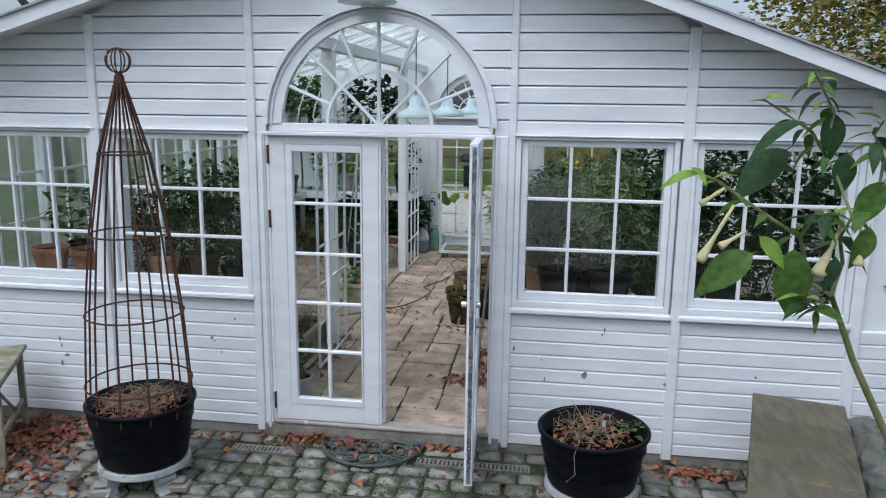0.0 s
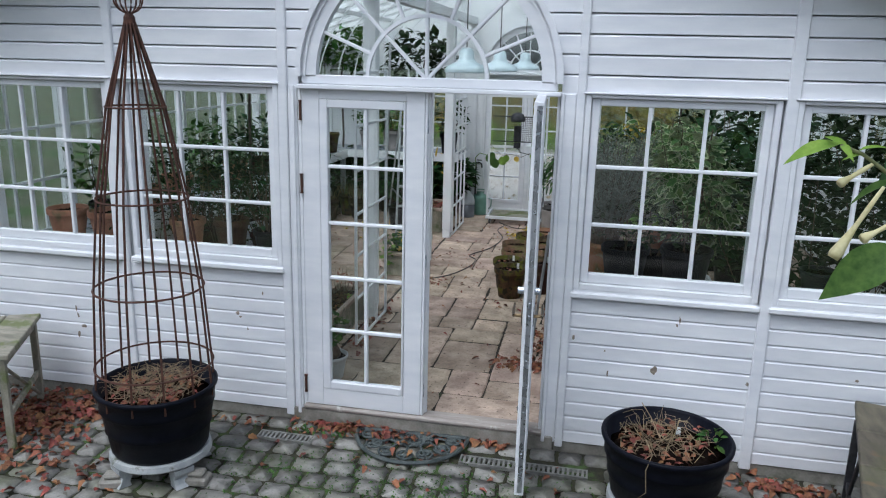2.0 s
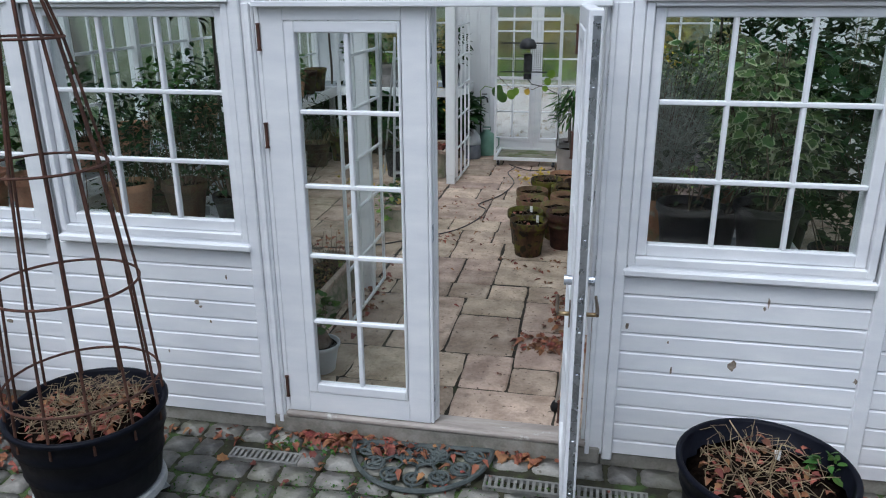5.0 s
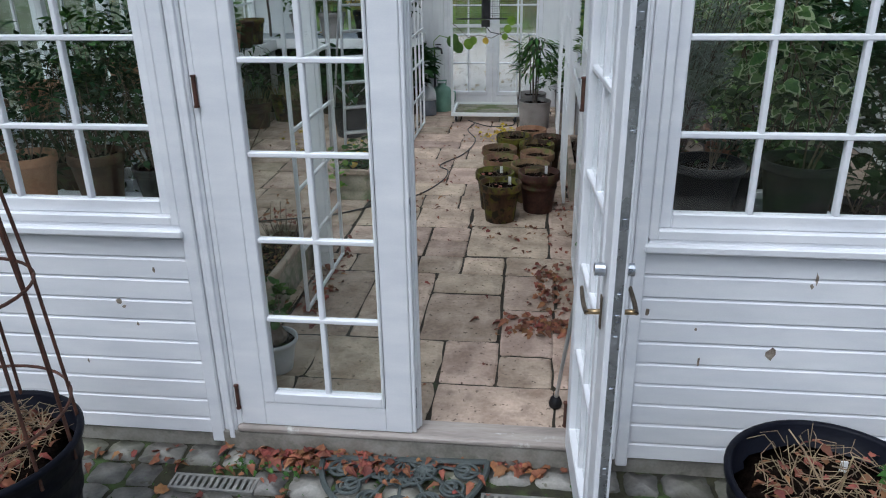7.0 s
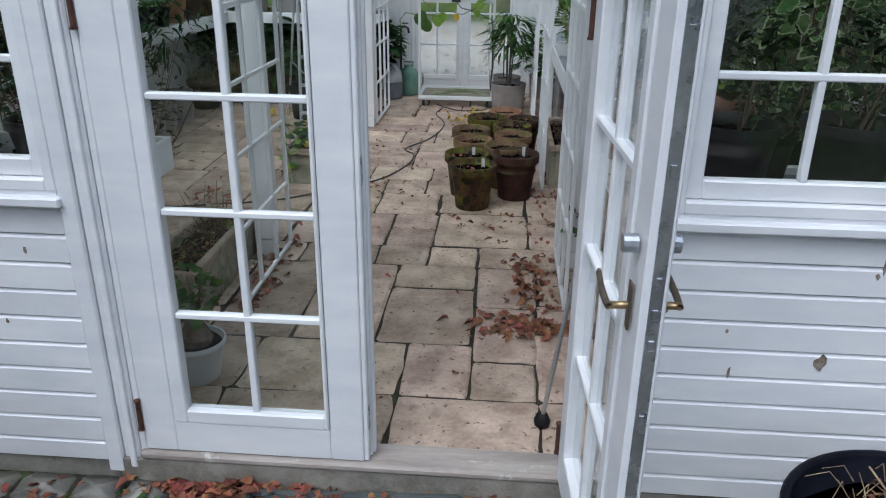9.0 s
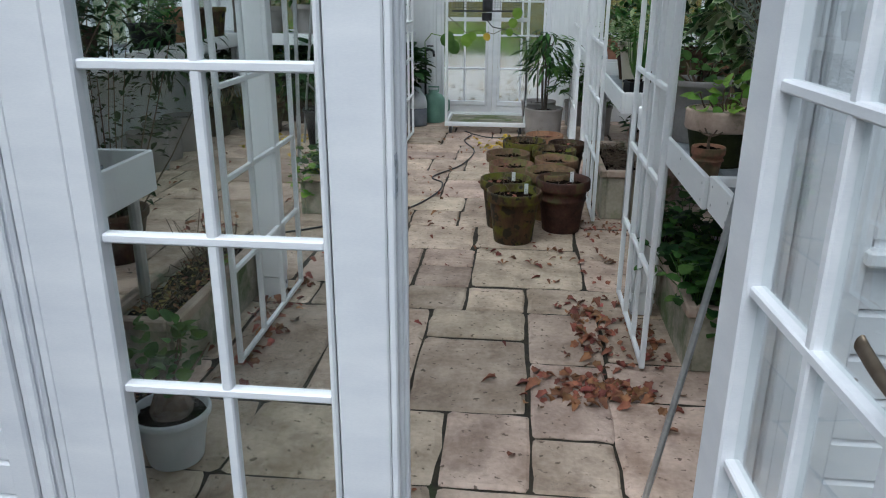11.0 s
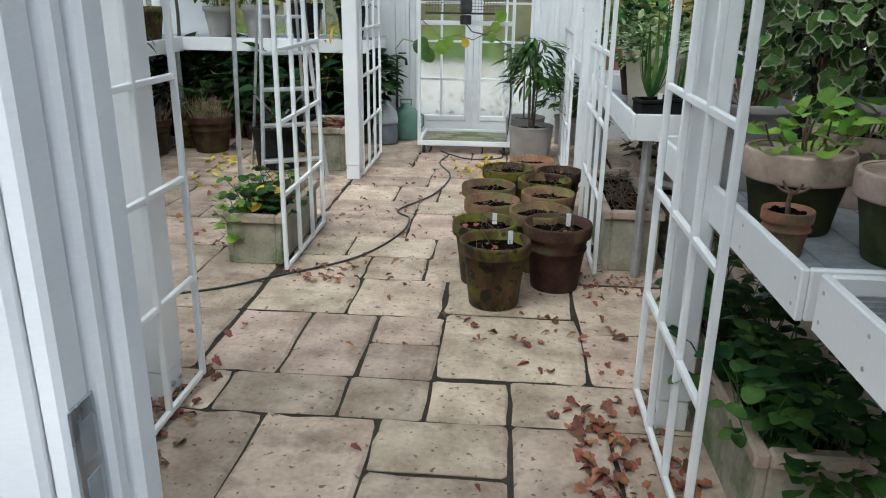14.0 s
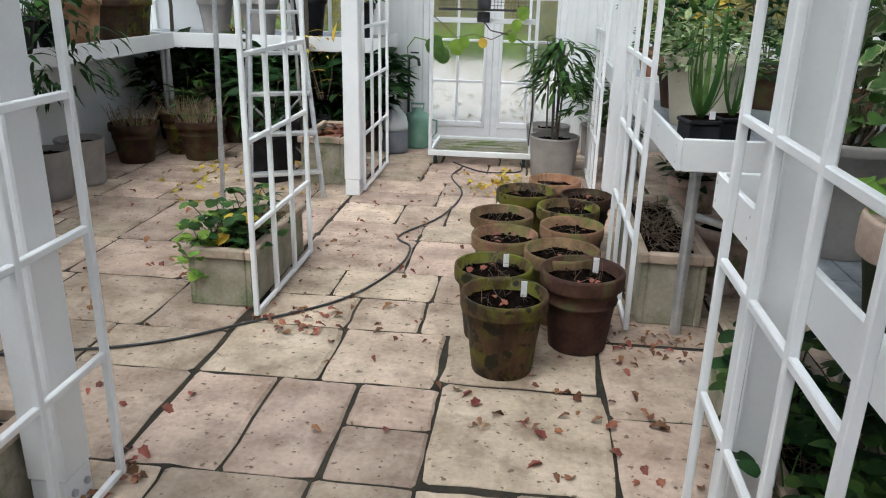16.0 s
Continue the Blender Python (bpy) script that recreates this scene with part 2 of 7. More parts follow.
CREAM = surf("cream_glazed_pot", (0.48, 0.43, 0.32), (0.62, 0.57, 0.45), 5, 0.5, bump=0.05, stain=(0.3, 0.27, 0.18), stain_at=0.62, stain_scale=5)
TAG = surf("white_label_plastic", (0.75, 0.75, 0.74), (0.85, 0.85, 0.84), 20, 0.4, bump=0.0)
ROCK = surf("rubble_stone", (0.07, 0.068, 0.06), (0.20, 0.19, 0.165), 8, 0.85, bump=0.8, grain=50, stain=(0.06, 0.085, 0.025), stain_at=0.52, stain_scale=4, vary=0.2)
GRAVEL = surf("garden_ground", (0.05, 0.06, 0.03), (0.14, 0.14, 0.08), 3, 0.95, bump=0.6, grain=30, stain=(0.05, 0.09, 0.02), stain_at=0.5, stain_scale=0.6)
SHRUBDARK = leafy("old_shrub_leaves", (0.022, 0.055, 0.022), (0.05, 0.10, 0.04), scale=30, rough=0.4, vary=0.2)
SHRUBGREEN = leafy("shrub_leaves", (0.05, 0.11, 0.025), (0.11, 0.20, 0.045), scale=30, rough=0.4, vary=0.25)
OLIVESTEM = surf("olive_green_stem", (0.13, 0.15, 0.05), (0.27, 0.27, 0.13), 14, 0.6, bump=0.2)
IVYGREEN = leafy("ivy_leaf_centre", (0.045, 0.10, 0.03), (0.13, 0.22, 0.06), scale=40, vary=0.3)
IVYCREAM = leafy("ivy_leaf_margin", (0.34, 0.40, 0.20), (0.58, 0.60, 0.40), scale=30, vary=0.15)
TRUMPET = leafy("pale_yellow_petals", (0.55, 0.50, 0.25), (0.72, 0.68, 0.42), vary=0.1)
BARS = surf("shelf_mesh_grey", (0.25, 0.28, 0.31), (0.42, 0.45, 0.48), 15, 0.45, 0.4)


# ---- builders ----
def mesh_of(bm, mat, smooth=False, name="mesh"):
    me = bpy.data.meshes.new(name)
    bm.normal_update()
    bm.to_mesh(me)
    bm.free()
    me.materials.append(mat)
    if smooth:
        me.shade_smooth()
    return me


JOINED = ("stem_tuft", "leaf_centre", "weed", "soil_crumb", "dry_stalk_tangle", "withered_tuft", "moss", "root_tangle", "dry_litter", "seed_stem_tuft", "seed_head_tuft")


def part(name, bm, mat, parent=None, label="", smooth=False):
    """Links a bmesh (or a mesh) as ONE mesh object under a thing or a part."""
    me = mesh_of(bm, mat, smooth, name) if isinstance(bm, bmesh.types.BMesh) else bm
    ob = new(name, me)
    ob.parent = parent
    if label:
        tagged(ob, label)
    if name in JOINED:
        tagged(ob, label, kind="stuff")
    return ob


def thing(name, label, category, at=None, group="", kind=""):
    ob = new(name)
    ob.empty_display_size = 0.1
    if at is not None:
        ob.matrix_world = at
    return tagged(ob, label, category, group, kind)


def box(bm, x0, x1, y0, y1, z0, z1, bevel=0.0):
    r = bmesh.ops.create_cube(bm, size=1.0, matrix=Matrix.Translation(((x0 + x1) / 2, (y0 + y1) / 2, (z0 + z1) / 2)) @ Matrix.Diagonal((x1 - x0, y1 - y0, z1 - z0, 1)))
    if bevel:
        es = list({e for v in r["verts"] for e in v.link_edges})
        bmesh.ops.bevel(bm, geom=es, offset=bevel, segments=1, affect="EDGES")
    return bm


def boxes(*bs, bevel=0.0):
    bm = bmesh.new()
    for b in bs:
        box(bm, *b, bevel=bevel)
    return bm


def tube(bm, pts, r, seg=6, taper=1.0, cap=True):
    """A round bar along points."""
    pts = [Vector(p) for p in pts]
    rings, up = [], Vector((0, 0, 1))
    for i, p in enumerate(pts):
        d = (pts[min(i + 1, len(pts) - 1)] - pts[max(i - 1, 0)])
        d = d.normalized() if d.length > 1e-9 else up
        a = d.cross(up if abs(d.z) < 0.9 else Vector((1, 0, 0))).normalized()
        b = d.cross(a)
        k = r * (1 + (taper - 1) * i / max(1, len(pts) - 1))
        rings.append([bm.verts.new(p + (a * math.cos(t) + b * math.sin(t)) * k) for t in (2 * math.pi * j / seg for j in range(seg))])
    for r0, r1 in zip(rings, rings[1:]):
        for j in range(seg):
            bm.faces.new((r0[j], r0[(j + 1) % seg], r1[(j + 1) % seg], r1[j]))
    if cap:
        bm.faces.new(rings[0]); bm.faces.new(rings[-1][::-1])
    return bm


def ring(bm, c, radius, r, seg=32, side=6):
    """A closed hoop of round bar, lying flat."""
    rows = []
    for i in range(seg):
        a = 2 * math.pi * i / seg
        o = Vector((math.cos(a), math.sin(a), 0))
        rows.append([bm.verts.new(Vector(c) + o * (radius + r * math.cos(t)) + Vector((0, 0, r * math.sin(t)))) for t in (2 * math.pi * j / side for j in range(side))])
    for i in range(seg):
        a, b = rows[i], rows[(i + 1) % seg]
        for j in range(side):
            bm.faces.new((a[j], b[j], b[(j + 1) % side], a[(j + 1) % side]))
    return bm


def lathe(bm, profile, seg=28, c=(0, 0, 0), wob=0.0):
    """Turns a profile of (radius, height) about the upright axis."""
    rows = []
    for r, z in profile:
        rows.append([bm.verts.new((c[0] + r * math.cos(a) * (1 + wob * math.sin(3 * a + z * 9)), c[1] + r * math.sin(a) * (1 + wob * math.cos(2 * a)), c[2] + z)) for a in (2 * math.pi * i / seg for i in range(seg))])
    for p, q in zip(rows, rows[1:]):
        for i in range(seg):
            bm.faces.new((p[i], p[(i + 1) % seg], q[(i + 1) % seg], q[i]))
    if profile[0][0] > 1e-4:
        bm.faces.new(rows[0][::-1])
    if profile[-1][0] > 1e-4:
        bm.faces.new(rows[-1])
    return bm


def prism(bm, poly, y0, y1):
    """An upright plate: a polygon of (x, z) from y0 to y1."""
    a = [bm.verts.new((x, y0, z)) for x, z in poly]
    b = [bm.verts.new((x, y1, z)) for x, z in poly]
    bm.faces.new(a); bm.faces.new(b[::-1])
    for i in range(len(poly)):
        j = (i + 1) % len(poly)
        bm.faces.new((a[j], a[i], b[i], b[j]))
    return bm


# outlines of leaves: (along, half width)
OVAL = ((0.0, 0.0), (0.1, 0.11), (0.28, 0.22), (0.5, 0.26), (0.72, 0.19), (0.88, 0.08), (1.0, 0.0))
LANCE = ((0.0, 0.0), (0.2, 0.08), (0.5, 0.11), (0.8, 0.06), (1.0, 0.0))
ROUND = ((0.0, 0.0), (0.03, 0.2), (0.16, 0.36), (0.32, 0.43), (0.48, 0.48), (0.64, 0.42), (0.82, 0.34), (0.94, 0.18), (1.0, 0.0))
LOBED = ((0.0, 0.0), (0.12, 0.26), (0.26, 0.24), (0.36, 0.30), (0.5, 0.36), (0.6, 0.24), (0.74, 0.2), (0.86, 0.14), (1.0, 0.0))
QUICK = ((0.0, 0.0), (0.45, 0.26), (1.0, 0.0))


def leaves_mesh(items, outline, mat, fold=0.25, droop=0.3, name="leaves"):
    """Many leaves in one mesh. items: (place, way along the leaf, face normal, length)."""
    vs, fs = [], []
    for p, d, nrm, size in items:
        p, d = Vector(p), Vector(d).normalized()
        s = d.cross(Vector(nrm))
        s = s.normalized() if s.length > 1e-6 else d.orthogonal().normalized()
        u = s.cross(d)
        base = len(vs)
        for a, w in outline:
            mid = p + d * a * size - u * droop * size * a * a
            lift = u * abs(w) * fold * size
            vs += [tuple(mid + s * w * size + lift), tuple(mid), tuple(mid - s * w * size + lift)]
        for i in range(len(outline) - 1):
            q = base + 3 * i
            fs += [(q, q + 1, q + 4, q + 3), (q + 1, q + 2, q + 5, q + 4)]
    me = bpy.data.meshes.new(name)
    me.from_pydata(vs, [], fs)
    me.materials.append(mat)
    me.shade_smooth()
    return me


RNG = random.Random(5)


def rnd_dir(up=0.3):
    a = RNG.uniform(0, 2 * math.pi)
    return Vector((math.cos(a), math.sin(a), RNG.uniform(-0.4, 0.8) + up)).normalized()


def clump(c, spread, count, size, outline, mat, up=0.3, droop=0.35, name="foliage", hollow=0.0):
    """Leaves filling an uneven round space about c."""
    items = []
    off = Vector((RNG.uniform(0, 50), RNG.uniform(0, 50), 0))
    while len(items) < count:
        v = Vector((RNG.uniform(-1, 1), RNG.uniform(-1, 1), RNG.uniform(-1, 1)))
        if not hollow < v.length < 1:
            continue
        k = noise.noise(v * 2.0 + off)
        if k < -0.12:
            continue
        p = Vector(c) + Vector((v.x * spread[0], v.y * spread[1], v.z * spread[2]))
        d = (Vector((v.x, v.y, v.z * 0.4)) + rnd_dir(up) * 0.9)
        items.append((p, d, Vector((RNG.uniform(-.5, .5), RNG.uniform(-.5, .5), 1)), size * RNG.uniform(0.55, 1.25)))
    return leaves_mesh(items, outline, mat, droop=droop, name=name)


def stalks(bm, c, n, spread, height, r=0.004, lean=0.4, bend=0.1):
    for _ in range(n):
        a, k = RNG.uniform(0, 6.28), math.sqrt(RNG.random())
        p = Vector(c) + Vector((math.cos(a) * k * spread, math.sin(a) * k * spread, 0))
        h = height * RNG.uniform(0.5, 1.1)
        t = p + Vector((math.cos(a) * k * lean * h + RNG.uniform(-bend, bend), math.sin(a) * k * lean * h + RNG.uniform(-bend, bend), h))
        m = (p + t) / 2 + Vector((RNG.uniform(-bend, bend) * .4, RNG.uniform(-bend, bend) * .4, 0))
        tube(bm, (p, m, t), r, 4, 0.5, cap=False)
    return bm


def litter(bm, c, n, spread, length, r=0.003):
    """Loose dry stalks lying about on a bed."""
    for _ in range(n):
        a, k = RNG.uniform(0, 6.28), math.sqrt(RNG.random())
        p = Vector(c) + Vector((math.cos(a) * k * spread[0], math.sin(a) * k * spread[1], RNG.uniform(0.0, 0.03)))
        b = RNG.uniform(0, 6.28)
        L = length * RNG.uniform(0.4, 1.0)
        q = p + Vector((math.cos(b) * L, math.sin(b) * L, RNG.uniform(-0.005, 0.06)))
        q.x = min(max(q.x, c[0] - spread[0]), c[0] + spread[0]); q.y = min(max(q.y, c[1] - spread[1]), c[1] + spread[1])
        m = (p + q) / 2 + Vector((RNG.uniform(-.03, .03), RNG.uniform(-.03, .03), RNG.uniform(0, .04)))
        tube(bm, (p, m, q), r, 4, 0.6, cap=False)
    return bm

PATHSTONE = surf("pale_path_stone", (0.36, 0.345, 0.31), (0.56, 0.54, 0.49), 5, 0.8, bump=0.4, grain=40, stain=(0.3, 0.3, 0.22), stain_at=0.58, stain_scale=3)
OLIVEPOT = surf("olive_stained_terracotta", (0.075, 0.042, 0.022), (0.25, 0.145, 0.085), 8, 0.78, bump=0.3, grain=70, stain=(0.13, 0.13, 0.04), stain_at=0.51, stain_scale=7, vary=0.22, soft=0.12, spec=0.25)
WORNWOOD = surf("worn_grey_timber", (0.24, 0.205, 0.18), (0.46, 0.41, 0.37), 7, 0.75, bump=0.4, grain=60, stain=(0.55, 0.53, 0.50), stain_at=0.6, stain_scale=9, stretch=(0.3, 2, 2))

# ---- the setting ----
WY = 5.16            # front face of the boarded gable wall
GZ = -0.06           # cobbled yard
XL, XR, YE = -4.4, 2.9, 12.75
CX, FANZ, FANR = -1.07, 2.30, 0.82   # arch over the doors


def gable(x):
    return min(3.135 - 0.368 * (x - 0.654), 3.159 + 0.30 * (x + 2.984))


def gable_x(z):
    return -2.984 + (z - 3.159) / 0.30, 0.654 - (z - 3.135) / 0.368


def structure(name, label, category, at=None):
    return thing(name, label, category, at, kind="structure")


wall_s = structure("wall_south", "white painted horizontal board gable wall of the garden house", "wall")
# windows: glass x0, x1 (all glazed from 1.155 to 2.18)
WIN = ((-4.245, -3.31), (-3.051, -2.117), (-0.019, 0.897), (1.146, 2.065))
WZ0, WZ1 = 1.155, 2.18


def band(z0, z1, x0, x1, arch):
    """Pieces of a board between x0 and x1, cut by the roof slope and the arch."""
    out = []
    la, lb = gable_x(z0 + 0.0)
    ta, tb = gable_x(z1)
    a0, a1 = max(x0, la), min(x1, lb)
    b0, b1 = max(x0, ta), min(x1, tb)
    if a1 - a0 < 0.02:
        return out
    if b1 < b0:
        b0 = b1 = (b0 + b1) / 2
    b0, b1 = min(max(b0, x0), x1), min(max(b1, x0), x1)
    if arch and z0 < FANZ + FANR + 0.03 and x0 < CX < x1:
        R = FANR + 0.005
        def edge(z):
            h = max(0.0, z - FANZ)
            return math.sqrt(max(0.0, R * R - h * h))
        zs = [z0 + (z1 - z0) * i / 4 for i in range(5)]
        if z1 < FANZ + R:
            l = [(a0, z0)] + [(CX - edge(z), z) for z in zs] + [(b0, z1)]
            r = [(CX + edge(z), z) for z in zs][::-1] + [(a1, z0), (b1, z1)]
            return [l, [r[i] for i in (len(r) - 2, len(r) - 1)] + [(CX + edge(z), z) for z in zs[::-1]]]
        w = edge(z0)
        k = [(CX - w * math.cos(t), FANZ + math.sqrt(max(0, R * R - (w * math.cos(t)) ** 2))) for t in (math.pi * i / 8 for i in range(9))]
        return [[(a0, z0)] + k + [(a1, z0), (b1, z1), (b0, z1)]]
    return [[(a0, z0), (a1, z0), (b1, z1), (b0, z1)]] if b1 - b0 > 0.005 else [[(a0, z0), (a1, z0), ((b0 + b1) / 2, z1)]]


PITCH = 0.115
BAYS_LOW = ((XL, -3.244), (-3.181, -2.03), (-0.106, 0.997), (1.067, XR))
BAYS_TOP = ((XL, -3.244), (-3.181, -2.03), (-1.969, -0.156), (-0.106, 0.997), (1.067, XR))
plates = []
z = -0.015
while z < 0.98:
    for x0, x1 in BAYS_LOW:
        plates.append((band(max(z, 0.0), min(z + 0.102, 1.0) - 0.007, x0, x1, False)))
    z += 0.102
z = 2.245
while z < 3.72:
    for x0, x1 in BAYS_TOP:
        plates.append((band(z, z + PITCH - 0.008, x0, x1, True)))
    z += PITCH
for polys in plates:
    for poly in polys:
        bm = bmesh.new()
        prism(bm, poly, WY, WY + 0.02)
        zt = max(p[1] for p in poly)
        es = [e for e in bm.edges if abs(e.verts[0].co.z - zt) < 1e-5 and abs(e.verts[1].co.z - zt) < 1e-5 and abs(e.verts[0].co.y - WY) < 1e-5 and abs(e.verts[1].co.y - WY) < 1e-5]
        if es:
            bmesh.ops.bevel(bm, geom=es, offset=0.011, segments=1, affect="EDGES")
        part("plank", bm, WHITE, wall_s)
# the wall behind the boards
back = bmesh.new()
for a, b in zip((XL, -3.31, -2.117, -0.235, 0.897, 2.065), (-4.245, -3.051, -1.87, -0.019, 1.146, XR)):
    box(back, a, b, WY + 0.05, WY + 0.12, -0.2, 2.245)
for a, b in WIN:
    box(back, a, b, WY + 0.05, WY + 0.12, -0.2, 1.09)
    box(back, a, b, WY + 0.05, WY + 0.12, 2.2, 2.245)
z = 2.245
while z < 3.7:
    for poly in band(z, z + PITCH, XL, XR, True):
        prism(back, poly, WY + 0.05, WY + 0.12)
    z += PITCH
part("wall_core", back, WHITE_IN, wall_s)
# battens, pilasters beside the doors, drip strip
bats = [(-3.244, -3.181, 0.0), (-2.03, -1.969, 0.0), (-0.156, -0.106, 0.0), (0.997, 1.067, 0.0), (2.155, 2.235, 0.0), (2.62, 2.70, 0.0)]
for a, b, z0 in bats:
    part("batten", boxes((a, b, WY - 0.022, WY + 0.021, z0 - 0.035, gable((a + b) / 2) - 0.03), bevel=0.006), WHITE, wall_s)
for a, b in ((-1.967, -1.905), (-0.248, -0.158)):
    part("door_casing", boxes((a, b, WY - 0.012, WY + 0.021, -0.01, 2.245), bevel=0.006), WHITE, wall_s)
    m = -1.93 if a < -1 else -0.235
    part("door_casing", boxes((m - 0.012, m + 0.012, WY - 0.024, WY - 0.0125, -0.01, 2.245), bevel=0.004), WHITE, wall_s)
part("plinth", boxes((XL, -1.99, WY + 0.01, WY + 0.13, -0.3, -0.004), (-0.17, XR, WY + 0.01, WY + 0.13, -0.3, -0.004), (-1.99, -0.17, WY - 0.02, WY + 0.13, -0.3, 0.03), bevel=0.008), CONCRETE, wall_s, "mossy concrete plinth under the boards")
# paint chips and knots on the boards
for x, zc, w, h in ((0.43, 0.557, 0.022, 0.034), (-0.08, 0.735, 0.012, 0.02), (0.147, 0.508, 0.007, 0.028), (0.555, 0.904, 0.008, 0.03), (0.54, 0.87, 0.008, 0.012), (0.99, 0.531, 0.012, 0.016), (-3.643, 0.548, 0.010, 0.022), (-3.604, 0.468, 0.022, 0.018),
                    (-3.65, 0.40, 0.014, 0.026), (-2.38, 0.681, 0.018, 0.014), (-2.36, 0.655, 0.012, 0.008), (-2.191, 0.841, 0.008, 0.020), (-2.59, 0.365, 0.006, 0.012), (-2.31, 0.569, 0.006, 0.012), (1.6, 0.62, 0.014, 0.01), (1.9, 0.4, 0.012, 0.012), (0.12, 0.66, 0.006, 0.01), (-3.655, 0.60, 0.008, 0.026)):
    bm = bmesh.new()
    k = [bm.verts.new((x + w * math.cos(a) * RNG.uniform(0.5, 1.1), WY - 0.0022, zc + h * math.sin(a) * RNG.uniform(0.5, 1.1))) for a in (2 * math.pi * i / 9 for i in range(9))]
    bm.faces.new(k)
    g = bmesh.ops.extrude_face_region(bm, geom=bm.faces[:])
    bmesh.ops.translate(bm, verts=[v for v in g["geom"] if isinstance(v, bmesh.types.BMVert)], vec=(0, 0.002, 0))
    part("paint_chip", bm, CHIP, wall_s, "bare patch of flaked paint")


def pane(name, parent, x0, x1, z0, z1, y, mat=None):
    p = part(name, boxes((x0, x1, y, y + 0.004, z0, z1)), mat or GLASS, parent)
    p.visible_shadow = False
    return p


def window(name, x0, x1):
    w = structure(name, "white wooden casement window with small panes in a boarded wall", "window")
    fy = WY + 0.005
    part("casing", boxes((x0 - 0.085, x0 - 0.05, fy - 0.022, fy + 0.06, WZ0 - 0.10, WZ1 + 0.065), (x1 + 0.05, x1 + 0.085, fy - 0.022, fy + 0.06, WZ0 - 0.10, WZ1 + 0.065), (x0 - 0.05, x1 + 0.05, fy - 0.022, fy + 0.06, WZ1 + 0.045, WZ1 + 0.065), (x0 - 0.05, x1 + 0.05, fy - 0.022, fy + 0.06, WZ0 - 0.10, WZ0 - 0.062), bevel=0.004), WHITE, w)
    part("sash", boxes((x0 - 0.048, x0, fy + 0.006, fy + 0.055, WZ0 - 0.06, WZ1 + 0.043), (x1, x1 + 0.048, fy + 0.006, fy + 0.055, WZ0 - 0.06, WZ1 + 0.043), (x0, x1, fy + 0.006, fy + 0.055, WZ1, WZ1 + 0.043), (x0, x1, fy + 0.006, fy + 0.055, WZ0 - 0.06, WZ0), bevel=0.005), WHITE, w)
    sill = bmesh.new()
    box(sill, x0 - 0.10, x1 + 0.10, WY - 0.042, WY + 0.03, WZ0 - 0.150, WZ0 - 0.116, bevel=0.006)
    box(sill, x0 - 0.08, x1 + 0.08, WY - 0.010, WY + 0.03, WZ0 - 0.116, WZ0 - 0.101)
    part("window_sill", sill, WHITE, w)
    part("drip_strip", boxes((x0 - 0.10, x1 + 0.10, WY - 0.035, WY + 0.02, WZ1 + 0.067, WZ1 + 0.078), bevel=0.003), WHITE, w)
    xs = [x0, x0 + (x1 - x0) * 0.317, x0 + (x1 - x0) * 0.662, x1]
    zs = [WZ0, 1.463, 1.818, WZ1]
    for x in xs[1:-1]:
        part("muntin", boxes((x - 0.011, x + 0.011, fy + 0.012, fy + 0.048, WZ0, WZ1), bevel=0.004), WHITE, w)
    for z in zs[1:-1]:
        part("muntin", boxes((x0, x1, fy + 0.010, fy + 0.046, z - 0.011, z + 0.011), bevel=0.004), WHITE, w)
    for a, b in zip(xs, xs[1:]):
        for c, d in zip(zs, zs[1:]):
            pane("pane", w, a, b, c, d, fy + 0.03)
    return w


for i, (a, b) in enumerate(WIN):
    window("window_%d" % (i + 1), a, b)


# arched fanlight
def arc(r, n=28, a0=0.0, a1=math.pi):
    return [(r * math.cos(a0 + (a1 - a0) * i / n), r * math.sin(a0 + (a1 - a0) * i / n)) for i in range(n + 1)]


def arch_bar(bm, c, r0, r1, y0, y1, n=28):
    pa, pb = arc(r0, n), arc(r1, n)
    rows = []
    for (xa, za), (xb, zb) in zip(pa, pb):
        rows.append([bm.verts.new((c[0] + x, y, c[1] + zz)) for x, zz, y in ((xa, za, y0), (xb, zb, y0), (xb, zb, y1), (xa, za, y1))])
    for p, q in zip(rows, rows[1:]):
        for j in range(4):
            bm.faces.new((p[j], p[(j + 1) % 4], q[(j + 1) % 4], q[j]))
    bm.faces.new(rows[0]); bm.faces.new(rows[-1][::-1])
    return bm


